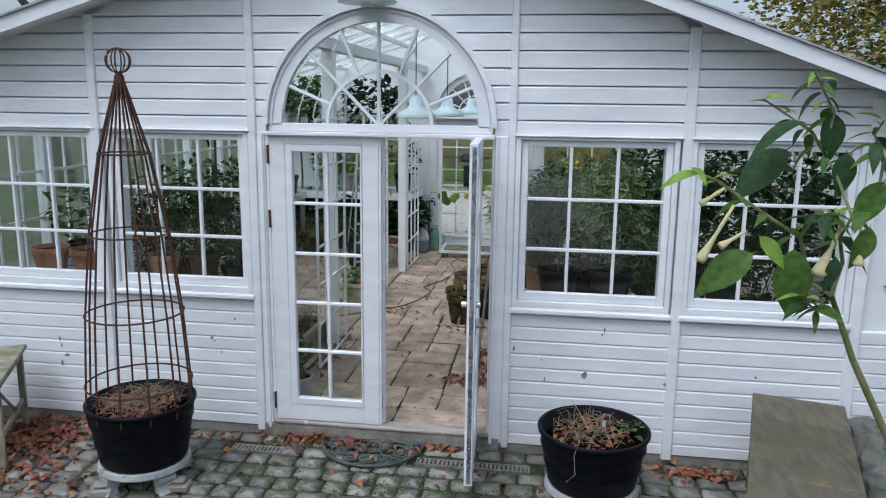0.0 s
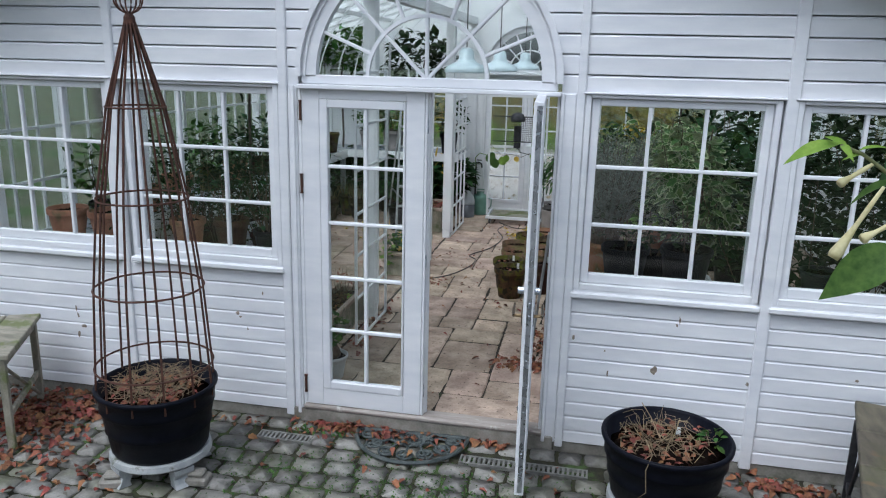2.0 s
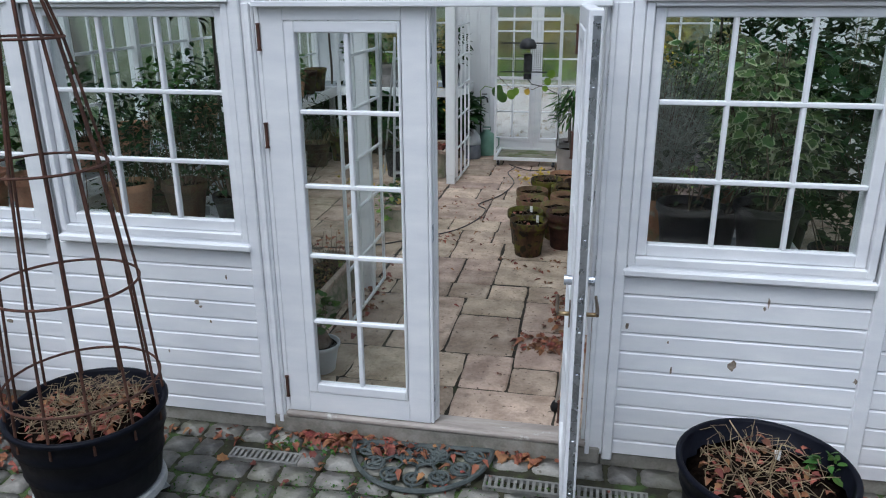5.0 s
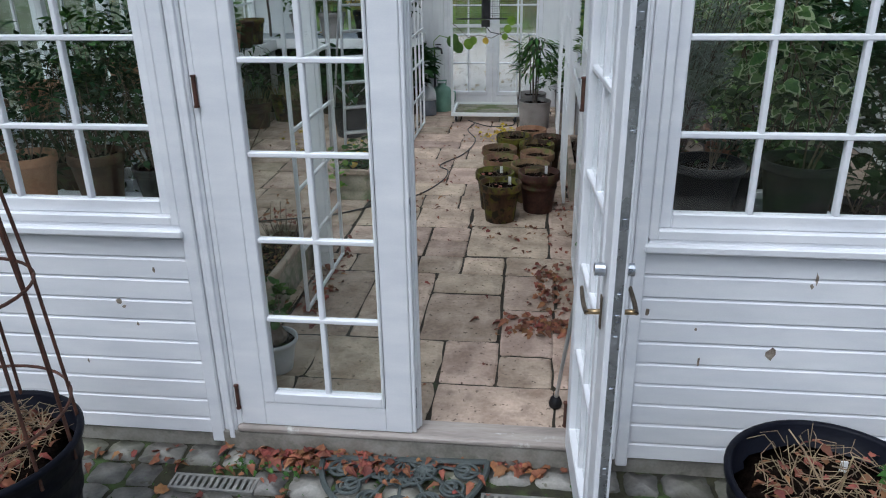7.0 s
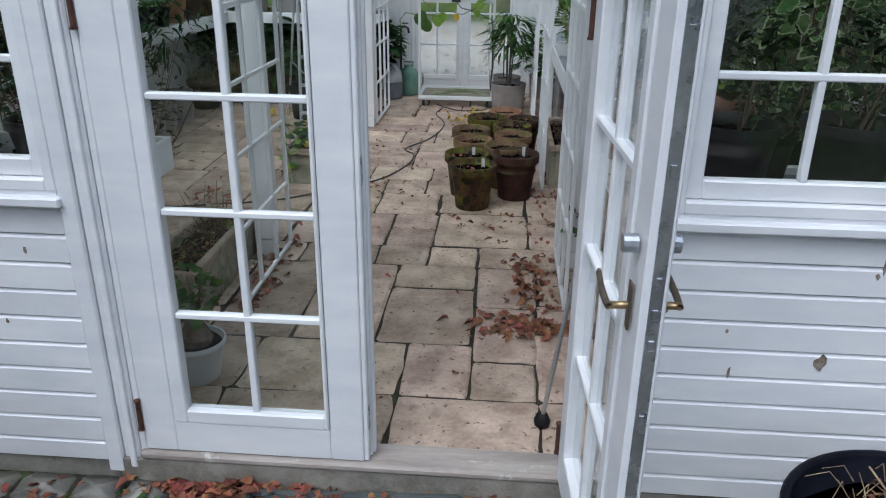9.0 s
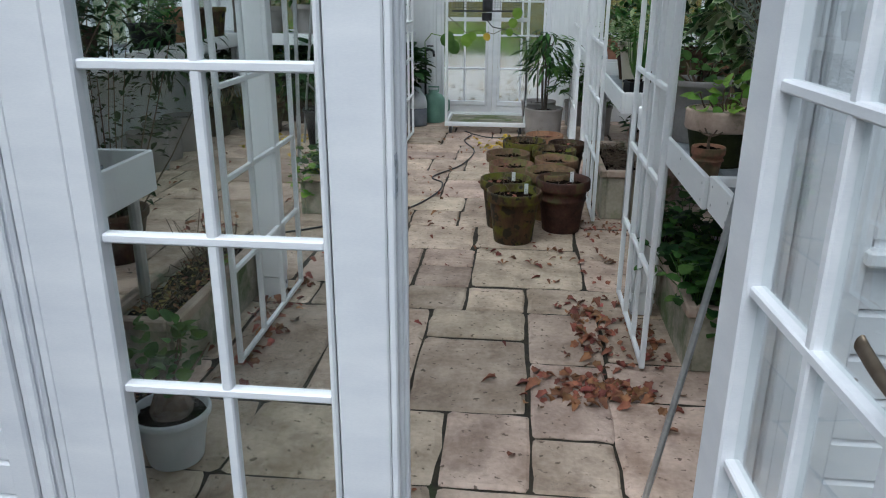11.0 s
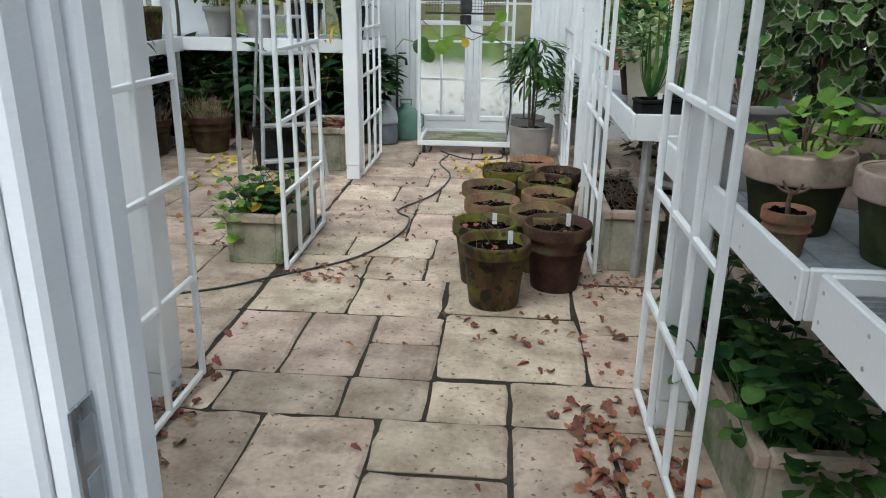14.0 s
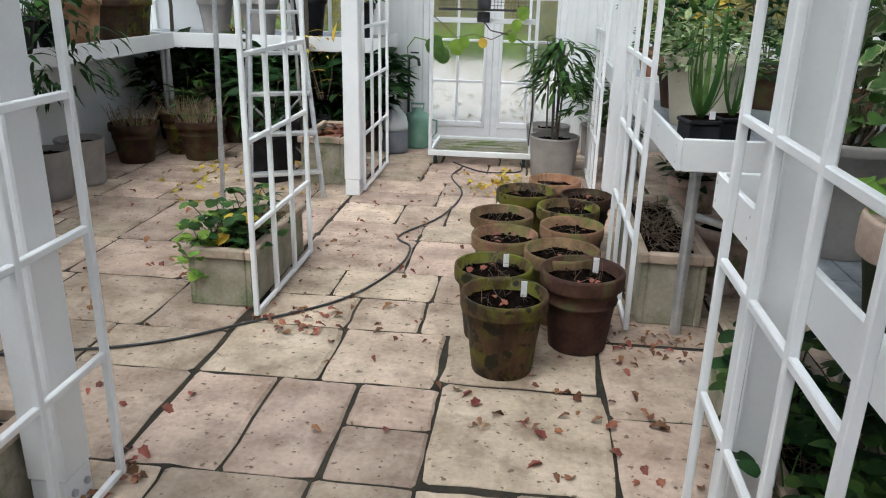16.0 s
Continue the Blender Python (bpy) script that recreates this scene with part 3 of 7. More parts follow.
def fanlight(name, c, R, y, label):
    f = structure(name, label, "window")
    g = R - 0.115
    bm = bmesh.new()
    arch_bar(bm, c, g, R - 0.02, y, y + 0.06)
    box(bm, c[0] - R + 0.02, c[0] + R - 0.02, y, y + 0.06, c[1] - 0.045, c[1] + 0.012, bevel=0.005)
    part("window_frame", bm, WHITE, f)
    part("arch_moulding", arch_bar(bmesh.new(), c, R - 0.022, R + 0.012, y - 0.035, y + 0.02), WHITE, f)
    part("arch_moulding", arch_bar(bmesh.new(), c, R - 0.05, R - 0.036, y - 0.012, y - 0.0005), WHITE, f)
    part("sill", boxes((c[0] - R - 0.005, c[0] + R + 0.005, y - 0.045, y + 0.05, c[1] - 0.075, c[1] - 0.047), bevel=0.005), WHITE, f)
    ri = g * 0.515
    part("muntin", arch_bar(bmesh.new(), c, ri, ri + 0.022, y + 0.012, y + 0.045), WHITE, f)
    for k in range(1, 8):
        a = math.pi * k / 8
        r0 = 0.012 if k % 2 == 0 else ri + 0.018
        bm = boxes((r0, g + 0.005, -0.016, 0.016, -0.0105, 0.0105), bevel=0.004)
        bmesh.ops.transform(bm, matrix=Matrix.Translation((c[0], y + 0.03, c[1])) @ Matrix.Rotation(-a, 4, "Y"), verts=bm.verts)
        part("muntin", bm, WHITE, f)
    for k in range(8):
        a0, a1 = math.pi * k / 8, math.pi * (k + 1) / 8
        bm = bmesh.new()
        prism(bm, [(c[0], c[1])] + [(c[0] + x, c[1] + zz) for x, zz in arc(g + 0.01, 6, a0, a1)], y + 0.028, y + 0.032)
        p = part("pane", bm, GLASS, f)
        p.visible_shadow = False
    return f


fanlight("window_5", (CX, FANZ), FANR, WY - 0.012, "white arched fanlight with radiating muntins over the doors")


def leaf_parts(d, w, h, y=0.0, handle_side=1, glass_mat=None, rows=5, st=0.118):
    """A glazed door leaf in its own frame: x 0..w, z 0..h, thickness along y."""
    T = 0.052
    part("leaf_frame", boxes((0, st, y, y + T, 0, h), (w - st, w, y, y + T, 0, h), (st, w - st, y, y + T, h - 0.07, h), (st, w - st, y, y + T, 0, 0.125), bevel=0.004), WHITE, d)
    z0, z1 = 0.18, h - 0.125
    g0, g1 = {1: (st + 0.054, w - st - 0.017), -1: (st + 0.017, w - st - 0.054), 0: (st + 0.03, w - st - 0.03)}[handle_side]
    part("sash", boxes((st + 0.003, g0, y - 0.006, y + T - 0.004, 0.128, h - 0.073), (g1, w - st - 0.003, y - 0.006, y + T - 0.004, 0.128, h - 0.073), (g0, g1, y - 0.006, y + T - 0.004, z1, h - 0.073), (g0, g1, y - 0.006, y + T - 0.004, 0.128, z0), bevel=0.005), WHITE, d)
    xm, dz = (g0 + g1) / 2, (z1 - z0) / rows
    part("muntin", boxes((xm - 0.012, xm + 0.012, y + 0.006, y + 0.04, z0, z1), bevel=0.004), WHITE, d)
    for j in range(1, rows):
        part("muntin", boxes((g0, g1, y + 0.004, y + 0.038, z0 + dz * j - 0.011, z0 + dz * j + 0.011), bevel=0.004), WHITE, d)
    for j in range(rows):
        for a, b in ((g0, xm), (xm, g1)):
            pane("pane", d, a, b, z0 + dz * j, z0 + dz * (j + 1), y + 0.022, glass_mat)


def hinge(parent, x, y, zs):
    for zz in zs:
        bm = bmesh.new()
        tube(bm, ((x, y, zz - 0.055), (x, y, zz + 0.055)), 0.009, 8)
        tube(bm, ((x, y, zz - 0.063), (x, y, zz - 0.056)), 0.012, 8)
        tube(bm, ((x, y, zz + 0.056), (x, y, zz + 0.063)), 0.012, 8)
        part("hinge", bm, RUST, parent, "rust-brown iron hinge")


DZ0, DH, DW = 0.07, 2.165, 0.805
door1 = structure("door_1", "closed white glazed wooden door leaf with ten small panes", "door", pose(-1.875, WY - 0.012, DZ0))
leaf_parts(door1, DW, DH)
hinge(door1, -0.006, -0.006, (0.15, 1.55, 2.02))
part("cover_strip", boxes((DW + 0.001, DW + 0.018, 0.004, 0.034, 0, DH), (DW - 0.03, DW + 0.034, 0.053, 0.082, 0, DH), (DW + 0.001, DW + 0.026, 0.035, 0.052, 0, DH), bevel=0.004), WHITE, door1)
for zz in (0.18, 1.08, 1.95):
    plate = part("latch_plate", boxes((DW + 0.0182, DW + 0.0204, 0.005, 0.0335, zz - 0.047, zz + 0.047), bevel=0.001), STEEL, door1, "small steel latch plate with two slots")
    # grey boxes on the plate stand for the shade inside its two holes
    for k in (-0.02, 0.02):
        part("slot_shade", boxes((DW + 0.0205, DW + 0.0212, 0.012, 0.027, zz + k - 0.014, zz + k + 0.014)), BARS, plate)

door2 = structure("door_2", "white glazed wooden door leaf standing wide open", "door", pose(-0.383, WY - 0.02, DZ0, 0, 0, -86.7))
leaf_parts(door2, DW, DH, handle_side=-1)
hinge(door2, -0.008, -0.004, (0.15, 1.55, 2.02))
bm = boxes((DW, DW + 0.003, 0.016, 0.042, 0.02, DH - 0.02))
for zz in (0.25, 0.5, 0.8, 0.98, 1.05, 1.12, 1.35, 1.6, 1.9):
    box(bm, DW + 0.003, DW + 0.006, 0.022, 0.036, zz - 0.012, zz + 0.012, bevel=0.002)
part("lock_strip", bm, STEEL, door2, "long steel lock strip with screws")
for s in (-1, 1):
    y0 = -0.006 if s < 0 else 0.05
    bm = bmesh.new()
    box(bm, DW - 0.072, DW - 0.048, min(y0, y0 + s * 0.005), max(y0, y0 + s * 0.005), 0.985, 1.095, bevel=0.002)
    part("handle_plate", bm, BRONZE, door2, "dark bronze handle plate")
    bm = tube(bmesh.new(), ((DW - 0.06, y0 + s * 0.005, 1.04), (DW - 0.06, y0 + s * 0.048, 1.04)), 0.0085, 10)
    lever = part("door_handle", bm, BRASS, door2, "worn brass handle stem", True)
    bm = bmesh.new()
    tube(bm, [(DW - 0.052 - 0.125 * t, y0 + s * (0.046 + 0.004 * math.sin(3 * t)), 1.04 + 0.010 * t + 0.012 * t * t) for t in (i / 8 for i in range(9))], 0.0075, 10, 1.7)
    for v in bm.verts:
        k = (DW - 0.052 - v.co.x) / 0.125
        m = y0 + s * 0.048
        v.co.y = m + (v.co.y - m) * (1 - 0.55 * max(0.0, min(1.0, k)))
    part("lever", bm, BRONZE, lever, "dark bronze flattened lever", True)
    bm = bmesh.new()
    tube(bm, ((DW - 0.06, y0, 1.18), (DW - 0.06, y0 + s * 0.03, 1.18)), 0.02, 12)
    part("lock_knob", bm, STEEL, door2, "round steel lock knob")
frame1 = structure("door_frame", "white door frame with a worn wooden threshold", "door frame")
part("jamb", boxes((-1.903, -1.878, WY - 0.005, WY + 0.12, 0.032, 2.245), bevel=0.004), WHITE, frame1)
part("jamb", boxes((-0.268, -0.250, WY - 0.003, WY + 0.12, 0.032, 2.245), bevel=0.004), WHITE, frame1)
part("threshold", boxes((-1.90, -0.24, WY - 0.03, WY + 0.045, 0.032, 0.066), (-1.90, -0.24, WY + 0.047, WY + 0.14, 0.0, 0.045), bevel=0.01), WORNWOOD, frame1, "grey worn wooden threshold")

# roof: overhang with barge boards, glass and bars behind
roof = structure("roof", "shallow gable roof with white barge boards and glazing bars", "roof")
for side in (0, 1):
    xa, xb = (-5.0, -1.015) if side == 0 else (-1.015, 3.5)
    f = (lambda x: 3.159 + 0.30 * (x + 2.984)) if side == 0 else (lambda x: 3.135 - 0.368 * (x - 0.654))
    za, zb = f(xa), f(xb)
    bm = bmesh.new()
    prism(bm, [(xa, za - 0.035), (xb, zb - 0.035), (xb, zb + 0.062), (xa, za + 0.062)], 4.88, 4.902)
    part("barge_board", bm, WHITE, roof)
    for k in range(3):
        bm = bmesh.new()
        prism(bm, [(xa, za + 0.002), (xb, zb + 0.002), (xb, zb + 0.02), (xa, za + 0.02)], 4.904 + 0.086 * k, 4.987 + 0.086 * k)
        part("soffit_board", bm, WHITE, roof)
    bm = bmesh.new()
    prism(bm, [(xa, za + 0.064), (xb, zb + 0.064), (xb, zb + 0.078), (xa, za + 0.078)], 4.86, 5.30)
    part("roof_edge", bm, GALV, roof)
ceiling = bmesh.new()
pan = bmesh.new()
for side in (0, 1):
    xa, xb = (-4.55, -1.015) if side == 0 else (-1.015, 3.05)
    f = (lambda x: 3.159 + 0.30 * (x + 2.984)) if side == 0 else (lambda x: 3.135 - 0.368 * (x - 0.654))
    y = 5.31
    while y < YE + 0.1:
        prism(ceiling, [(xa, f(xa) - 0.02), (xb, f(xb) - 0.02), (xb, f(xb) + 0.05), (xa, f(xa) + 0.05)], y, y + 0.035)
        prism(pan, [(xa, f(xa) + 0.03), (xb, f(xb) + 0.03), (xb, f(xb) + 0.034), (xa, f(xa) + 0.034)], y + 0.036, min(y + 0.62, YE + 0.1))
        y += 0.6206
    for k in (0.0, 0.33, 0.66):
        x = xa + (xb - xa) * k
        box(ceiling, x - 0.025, x + 0.025, 5.31, YE + 0.12, f(x) - 0.075, f(x) - 0.022)
box(ceiling, -1.06, -0.97, 5.30, YE + 0.12, 3.62, 3.80)
part("ceiling_bars", ceiling, WHITE_IN, roof)
p = part("roof_panes", pan, GLASS_IN, roof)
p.visible_shadow = False

# side and end walls of the glasshouse
def glazed_wall(name, along, label):
    """A side wall: boards to 0.95 m, glazed above."""
    w = structure(name, label, "wall")
    x = XL if name.endswith("west") else XR
    t = -0.1 if name.endswith("west") else 0.1
    a, b = min(x, x + t), max(x, x + t)
    ztop = gable(x) - 0.03
    part("wall_core", boxes((a, b, WY + 0.122, YE, -0.3, 0.95), (a, b, WY + 0.122, YE, ztop - 0.12, ztop)), WHITE_IN, w)
    n = 8
    dy = (YE - WY - 0.13) / n
    for i in range(n + 1):
        y = WY + 0.13 + dy * i
        part("post", boxes((a, b, y - 0.03, y + 0.03, 0.951, ztop - 0.121)), WHITE_IN, w)
    for i in range(n):
        y = WY + 0.13 + dy * i
        for z0 in (1.38, 1.80):
            part("muntin", boxes((x + t * 0.4 - 0.012, x + t * 0.4 + 0.012, y + 0.03, y + dy - 0.03, z0, z0 + 0.025)), WHITE_IN, w)
        for k in (1, 2):
            yy = y + dy * k / 3
            part("muntin", boxes((x + t * 0.4 - 0.010, x + t * 0.4 + 0.010, yy - 0.011, yy + 0.011, 0.951, ztop - 0.121)), WHITE_IN, w)
        p = part("pane", boxes((x + t * 0.5 - 0.002, x + t * 0.5 + 0.002, y + 0.031, y + dy - 0.031, 0.952, ztop - 0.122)), GLASS_IN, w)
        p.visible_shadow = False
    return w


glazed_wall("wall_west", 1, "white glazed side wall of the glasshouse")
glazed_wall("wall_east", 1, "white glazed side wall behind the plants")
wall_n = structure("wall_north", "white end wall of the glasshouse with glazed double doors", "wall")
DX0, DX1 = -1.80, -0.48
bm = boxes((XL, -3.9, YE, YE + 0.1, -0.3, 2.3), (-2.3, DX0 - 0.05, YE, YE + 0.1, -0.3, 2.25), (DX1 + 0.05, 0.0, YE, YE + 0.1, -0.3, 2.25), (1.6, XR, YE, YE + 0.1, -0.3, 2.25), (-3.9, -2.3, YE, YE + 0.1, -0.3, 1.0), (0.0, 1.6, YE, YE + 0.1, -0.3, 1.0), (DX0 - 0.05, DX1 + 0.05, YE, YE + 0.1, -0.3, 0.0))
z = 2.25
ncx = (DX0 + DX1) / 2
_cx, _fz, _fr = CX, FANZ, FANR
CX, FANZ, FANR = ncx, 2.27, 0.70
while z < 3.7:
    for poly in band(z, z + PITCH, XL, XR, True):
        prism(bm, poly, YE, YE + 0.1)
    z += PITCH
CX, FANZ, FANR = _cx, _fz, _fr
part("wall_core", bm, WHITE_IN, wall_n)
for x in (-1.97, -1.86, -0.42, -0.31, -2.25, -0.05):
    part("batten", boxes((x - 0.025, x + 0.025, YE - 0.018, YE - 0.001, 0.0, 2.25), bevel=0.004), WHITE_IN, wall_n)
for a, b in ((-3.9, -2.3), (0.0, 1.6)):
    n = 4
    for i in range(n + 1):
        x = a + (b - a) * i / n
        part("muntin", boxes((x - 0.014, x + 0.014, YE + 0.02, YE + 0.06, 1.001, 2.249)), WHITE_IN, wall_n)
    for k in range(1, 3):
        part("muntin", boxes((a, b, YE + 0.022, YE + 0.058, 1.0 + 0.415 * k - 0.012, 1.0 + 0.415 * k + 0.012)), WHITE_IN, wall_n)
    pane("pane", wall_n, a, b, 1.001, 2.249, YE + 0.04, GLASS_IN)
fanlight("window_6", (ncx, 2.27), 0.70, YE - 0.01, "white arched fanlight in the far end wall")
for i, x in enumerate((DX0, (DX0 + DX1) / 2 + 0.002)):
    d = structure("door_%d" % (3 + i), "closed white glazed garden door in the end wall", "door", pose(x, YE + 0.02, 0.02))
    leaf_parts(d, 0.658, 2.20, handle_side=0, glass_mat=GLASS_MIST, st=0.055)
part("door_frame", boxes((DX0 - 0.05, DX0 - 0.002, YE - 0.012, YE + 0.1, 0.0, 2.25), (DX1 + 0.002, DX1 + 0.05, YE - 0.012, YE + 0.1, 0.0, 2.25), bevel=0.004), WHITE_IN, wall_n)

# ---- ground outside and the floor inside ----
g = bmesh.new()
bmesh.ops.create_grid(g, x_segments=40, y_segments=40, size=150)
for v in g.verts:
    v.co.z = GZ - 0.045
tagged(part("ground", g, GRAVEL), "damp garden ground with grass and moss", "ground", kind="structure")
tagged(part("floor", boxes((XL, XR, WY + 0.125, YE, -0.09, -0.012)), SLABJOINT), "dark earth bedding under the floor slabs", "floor", kind="structure")
yard = structure("pavement", "cobbled yard of grey granite setts with mossy joints", "pavement")
part("bedding", boxes((-6.0, 3.2, 3.7, WY - 0.001, GZ - 0.04, GZ - 0.018)), JOINT, yard)
# terrace and the steps that lead down from it
steps = structure("steps", "plain stone steps down to the yard", "steps")
for i in range(5):
    y1 = 3.72 - 0.33 * i
    part("step", boxes((-2.2, 1.0, y1 - 0.36 if i < 4 else -9.0, y1, GZ - 0.04 if i == 0 else GZ + 0.16 * i - 0.02, GZ + 0.16 * (i + 1)), bevel=0.01), CONCRETE, steps)

# ---- things in the yard ----
def tub(name, x, y, h, label, straw):
    t = thing(name, label, "planter", pose(x, y, GZ), "tubs by the wall")
    bm = lathe(bmesh.new(), ((0.24, 0.115), (0.285, 0.118), (0.298, 0.13), (0.292, 0.162), (0.28, 0.166), (0.24, 0.166)), 36)
    part("stand", bm, ZINC, t, "grey cast round stand")
    for k in range(4):
        a = math.radians(45 + 90 * k + 12)
        bm = bmesh.new()
        prism(bm, [(0.20, 0.114), (0.29, 0.114), (0.288, 0.085), (0.27, 0.055), (0.285, 0.02), (0.30, 0.0), (0.22, 0.0), (0.228, 0.03), (0.21, 0.07)], -0.06, 0.06)
        bmesh.ops.rotate(bm, verts=bm.verts, cent=(0, 0, 0), matrix=Matrix.Rotation(a, 3, "Z"))
        part("foot", bm, ZINC, t)
    z0 = 0.167
    bm = lathe(bmesh.new(), ((0.0, z0), (0.268, z0), (0.28, z0 + 0.02), (0.298, z0 + (h - z0) * 0.35), (0.306, z0 + (h - z0) * 0.36), (0.304, z0 + (h - z0) * 0.42), (0.322, z0 + (h - z0) * 0.68), (0.330, z0 + (h - z0) * 0.69), (0.328, z0 + (h - z0) * 0.75), (0.338, h - 0.03), (0.350, h - 0.025), (0.352, h - 0.006), (0.346, h), (0.332, h), (0.325, h - 0.01), (0.312, h - 0.10), (0.0, h - 0.10)), 44)
    part("tub_body", bm, BLACKTUB, t, "", True)
    bm = lathe(bmesh.new(), ((0.313, h - 0.098), (0.20, h - 0.062), (0.10, h - 0.05), (0.0, h - 0.055)), 30, wob=0.0)
    for v in bm.verts:
        v.co.z += 0.018 * noise.noise(v.co * 14)
    part("soil", bm, SOIL, t, "dark soil with leaf scraps", True)
    part("dry_stalk_tangle", litter(bmesh.new(), (0, 0, h - 0.045), straw, (0.25, 0.25), 0.16, 0.0019), STRAW, t, "tangle of dry straw-coloured stalks")
    lv = [((0.27 * math.sqrt(RNG.random()) * math.cos(a), 0.27 * math.sqrt(RNG.random()) * math.sin(a), h - 0.05 + RNG.uniform(0, 0.02)), rnd_dir(-0.2), (RNG.uniform(-.6, .6), RNG.uniform(-.6, .6), 1), RNG.uniform(0.03, 0.055)) for a in (RNG.uniform(0, 6.28) for _ in range(130 if straw > 200 else 80))]
    part("fallen_leaves", leaves_mesh(lv, LOBED, DEADLEAF, 0.5, 0.5), DEADLEAF, t)
    return t


tub_l = tub("planter", -2.5, 4.33, 0.58, "round black plastic tub of soil and dead stalks on grey feet", 260)
tub_r = tub("planter", 0.466, 4.48, 0.535, "round black plastic tub with withered plant remains by the wall", 110)
bm = bmesh.new()
for pts in (((-0.08, -0.05, 0.49), (-0.12, -0.12, 0.55), (-0.1, -0.30, 0.56), (-0.13, -0.355, 0.50), (-0.12, -0.36, 0.38), (-0.17, -0.36, 0.33)), ((0.02, 0.02, 0.48), (0.03, 0.0, 0.58), (-0.05, -0.06, 0.64)), ((0.03, 0.02, 0.48), (0.06, 0.05, 0.60), (0.10, 0.0, 0.62)), ((-0.02, 0, 0.48), (-0.09, 0.06, 0.60), (-0.14, 0.10, 0.66))):
    tube(bm, pts, 0.004, 5, 0.6)
part("withered_runner", bm, STRAW, tub_r)
bm = stalks(bmesh.new(), (-0.05, 0.0, 0.48), 14, 0.10, 0.14, 0.0025, 0.9, 0.06)
part("withered_tuft", bm, STRAW, tub_r)
part("weed", clump((0.26, 0.08, 0.50), (0.05, 0.05, 0.05), 26, 0.05, OVAL, GREEN), GREEN, tub_r, "small green weed")
part("plant_label", boxes((0.06, 0.085, 0.12, 0.124, 0.46, 0.525)), TAG, tub_r, "white plastic label")
for x, y, r in ((-2.68, 4.10, 20), (-2.22, 4.24, 8), (0.25, 4.30, 15), (0.70, 4.28, -12)):
    b = thing("stone_block", "small pale stone block wedged beside the tub stand", "stone", pose(x, y, GZ, 0, 0, r), "blocks under the tubs")
    part("block", boxes((-0.075, 0.075, -0.055, 0.055, -0.01, 0.045), bevel=0.012), CONCRETE, b)
    part("block", boxes((-0.05, 0.05, -0.04, 0.04, 0.046, 0.075), bevel=0.01), CONCRETE, b)

# obelisk of rusty rods standing in the left tub
ob = thing("plant_obelisk", "tall rusty iron rod cone with hoops and a ball finial", "plant support", pose(-2.5, 4.33, GZ))
RZ = ((0.335, 0.50), (0.325, 0.70), (0.296, 1.17), (0.24, 1.69), (0.151, 2.193), (0.018, 2.66))
for k in range(12):
    a = 2 * math.pi * (k + 0.3) / 12
    b = a + 0.02
    part("rod", tube(bmesh.new(), [(r * math.cos(a), r * math.sin(a), z) for r, z in RZ], 0.0065, 6), RUST, ob)
for r, z in RZ[1:5]:
    part("hoop", ring(bmesh.new(), (0, 0, z), r + 0.006, 0.006, 40), RUST, ob)
part("collar", lathe(bmesh.new(), ((0.012, 2.60), (0.03, 2.61), (0.03, 2.66), (0.012, 2.69)), 12), RUST, ob)
for k in range(4):
    a = math.pi * k / 4
    pts = [(0.074 * math.cos(t) * math.cos(a), 0.074 * math.cos(t) * math.sin(a), 2.755 + 0.074 * math.sin(t)) for t in (2 * math.pi * i / 20 for i in range(21))]
    part("finial_hoop", tube(bmesh.new(), pts, 0.005, 5), RUST, ob)

# slatted table by the boards, its end edge askew to the wall
tb = thing("garden_table", "weathered grey-green wooden garden table with slim legs", "table", pose(-3.84, 5.02, GZ, 0, 0, -64))
for i in range(4):
    part("top_plank", boxes((0, 0.80, -0.22 * i - 0.215, -0.22 * i, 0.615, 0.65), bevel=0.006), OLDWOOD, tb)
for x in (0.04, 0.76):
    for y in (-0.05, -0.80):
        part("leg", boxes((x - 0.022, x + 0.022, y - 0.022, y + 0.022, 0.0, 0.613), bevel=0.004), OLDWOOD, tb)
    part("rail", boxes((x - 0.012, x + 0.012, -0.776, -0.074, 0.55, 0.613), bevel=0.003), OLDWOOD, tb)
for y in (-0.05, -0.80):
    part("stretcher", boxes((0.063, 0.737, y - 0.012, y + 0.012, 0.20, 0.24), bevel=0.003), OLDWOOD, tb)
    part("rail", boxes((0.063, 0.737, y - 0.012, y + 0.012, 0.55, 0.612), bevel=0.003), OLDWOOD, tb)
part("brace", tube(bmesh.new(), ((0.06, -0.05, 0.06), (0.74, -0.05, 0.55)), 0.012, 6), OLDWOOD, tb)

# bench of mossy boards on a dark frame
bn = thing("garden_bench", "low bench of wide mossy grey boards on a dark frame", "bench", pose(1.525, 4.93, GZ, 0, 0, 165))
for i in range(4):
    part("seat_board", boxes((-0.545, 0.0, 0.008 + 0.40 * i, 0.40 * (i + 1), 0.62, 0.66), bevel=0.006), BENCHWOOD, bn)
for x in (-0.515, -0.03):
    part("side_rail", boxes((x - 0.015, x + 0.015, 0.02, 1.58, 0.55, 0.618), bevel=0.003), DARKMETAL, bn)
    for y in (0.05, 1.54):
        part("leg", boxes((x - 0.02, x + 0.02, y - 0.02, y + 0.02, 0.0, 0.549), bevel=0.003), DARKMETAL, bn)
    part("side_strut", tube(bmesh.new(), ((x, 0.08, 0.02), (x, 0.50, 0.54)), 0.012, 6), DARKMETAL, bn)
    part("side_strut", boxes((x - 0.01, x + 0.01, 0.075, 1.515, 0.14, 0.18)), DARKMETAL, bn)

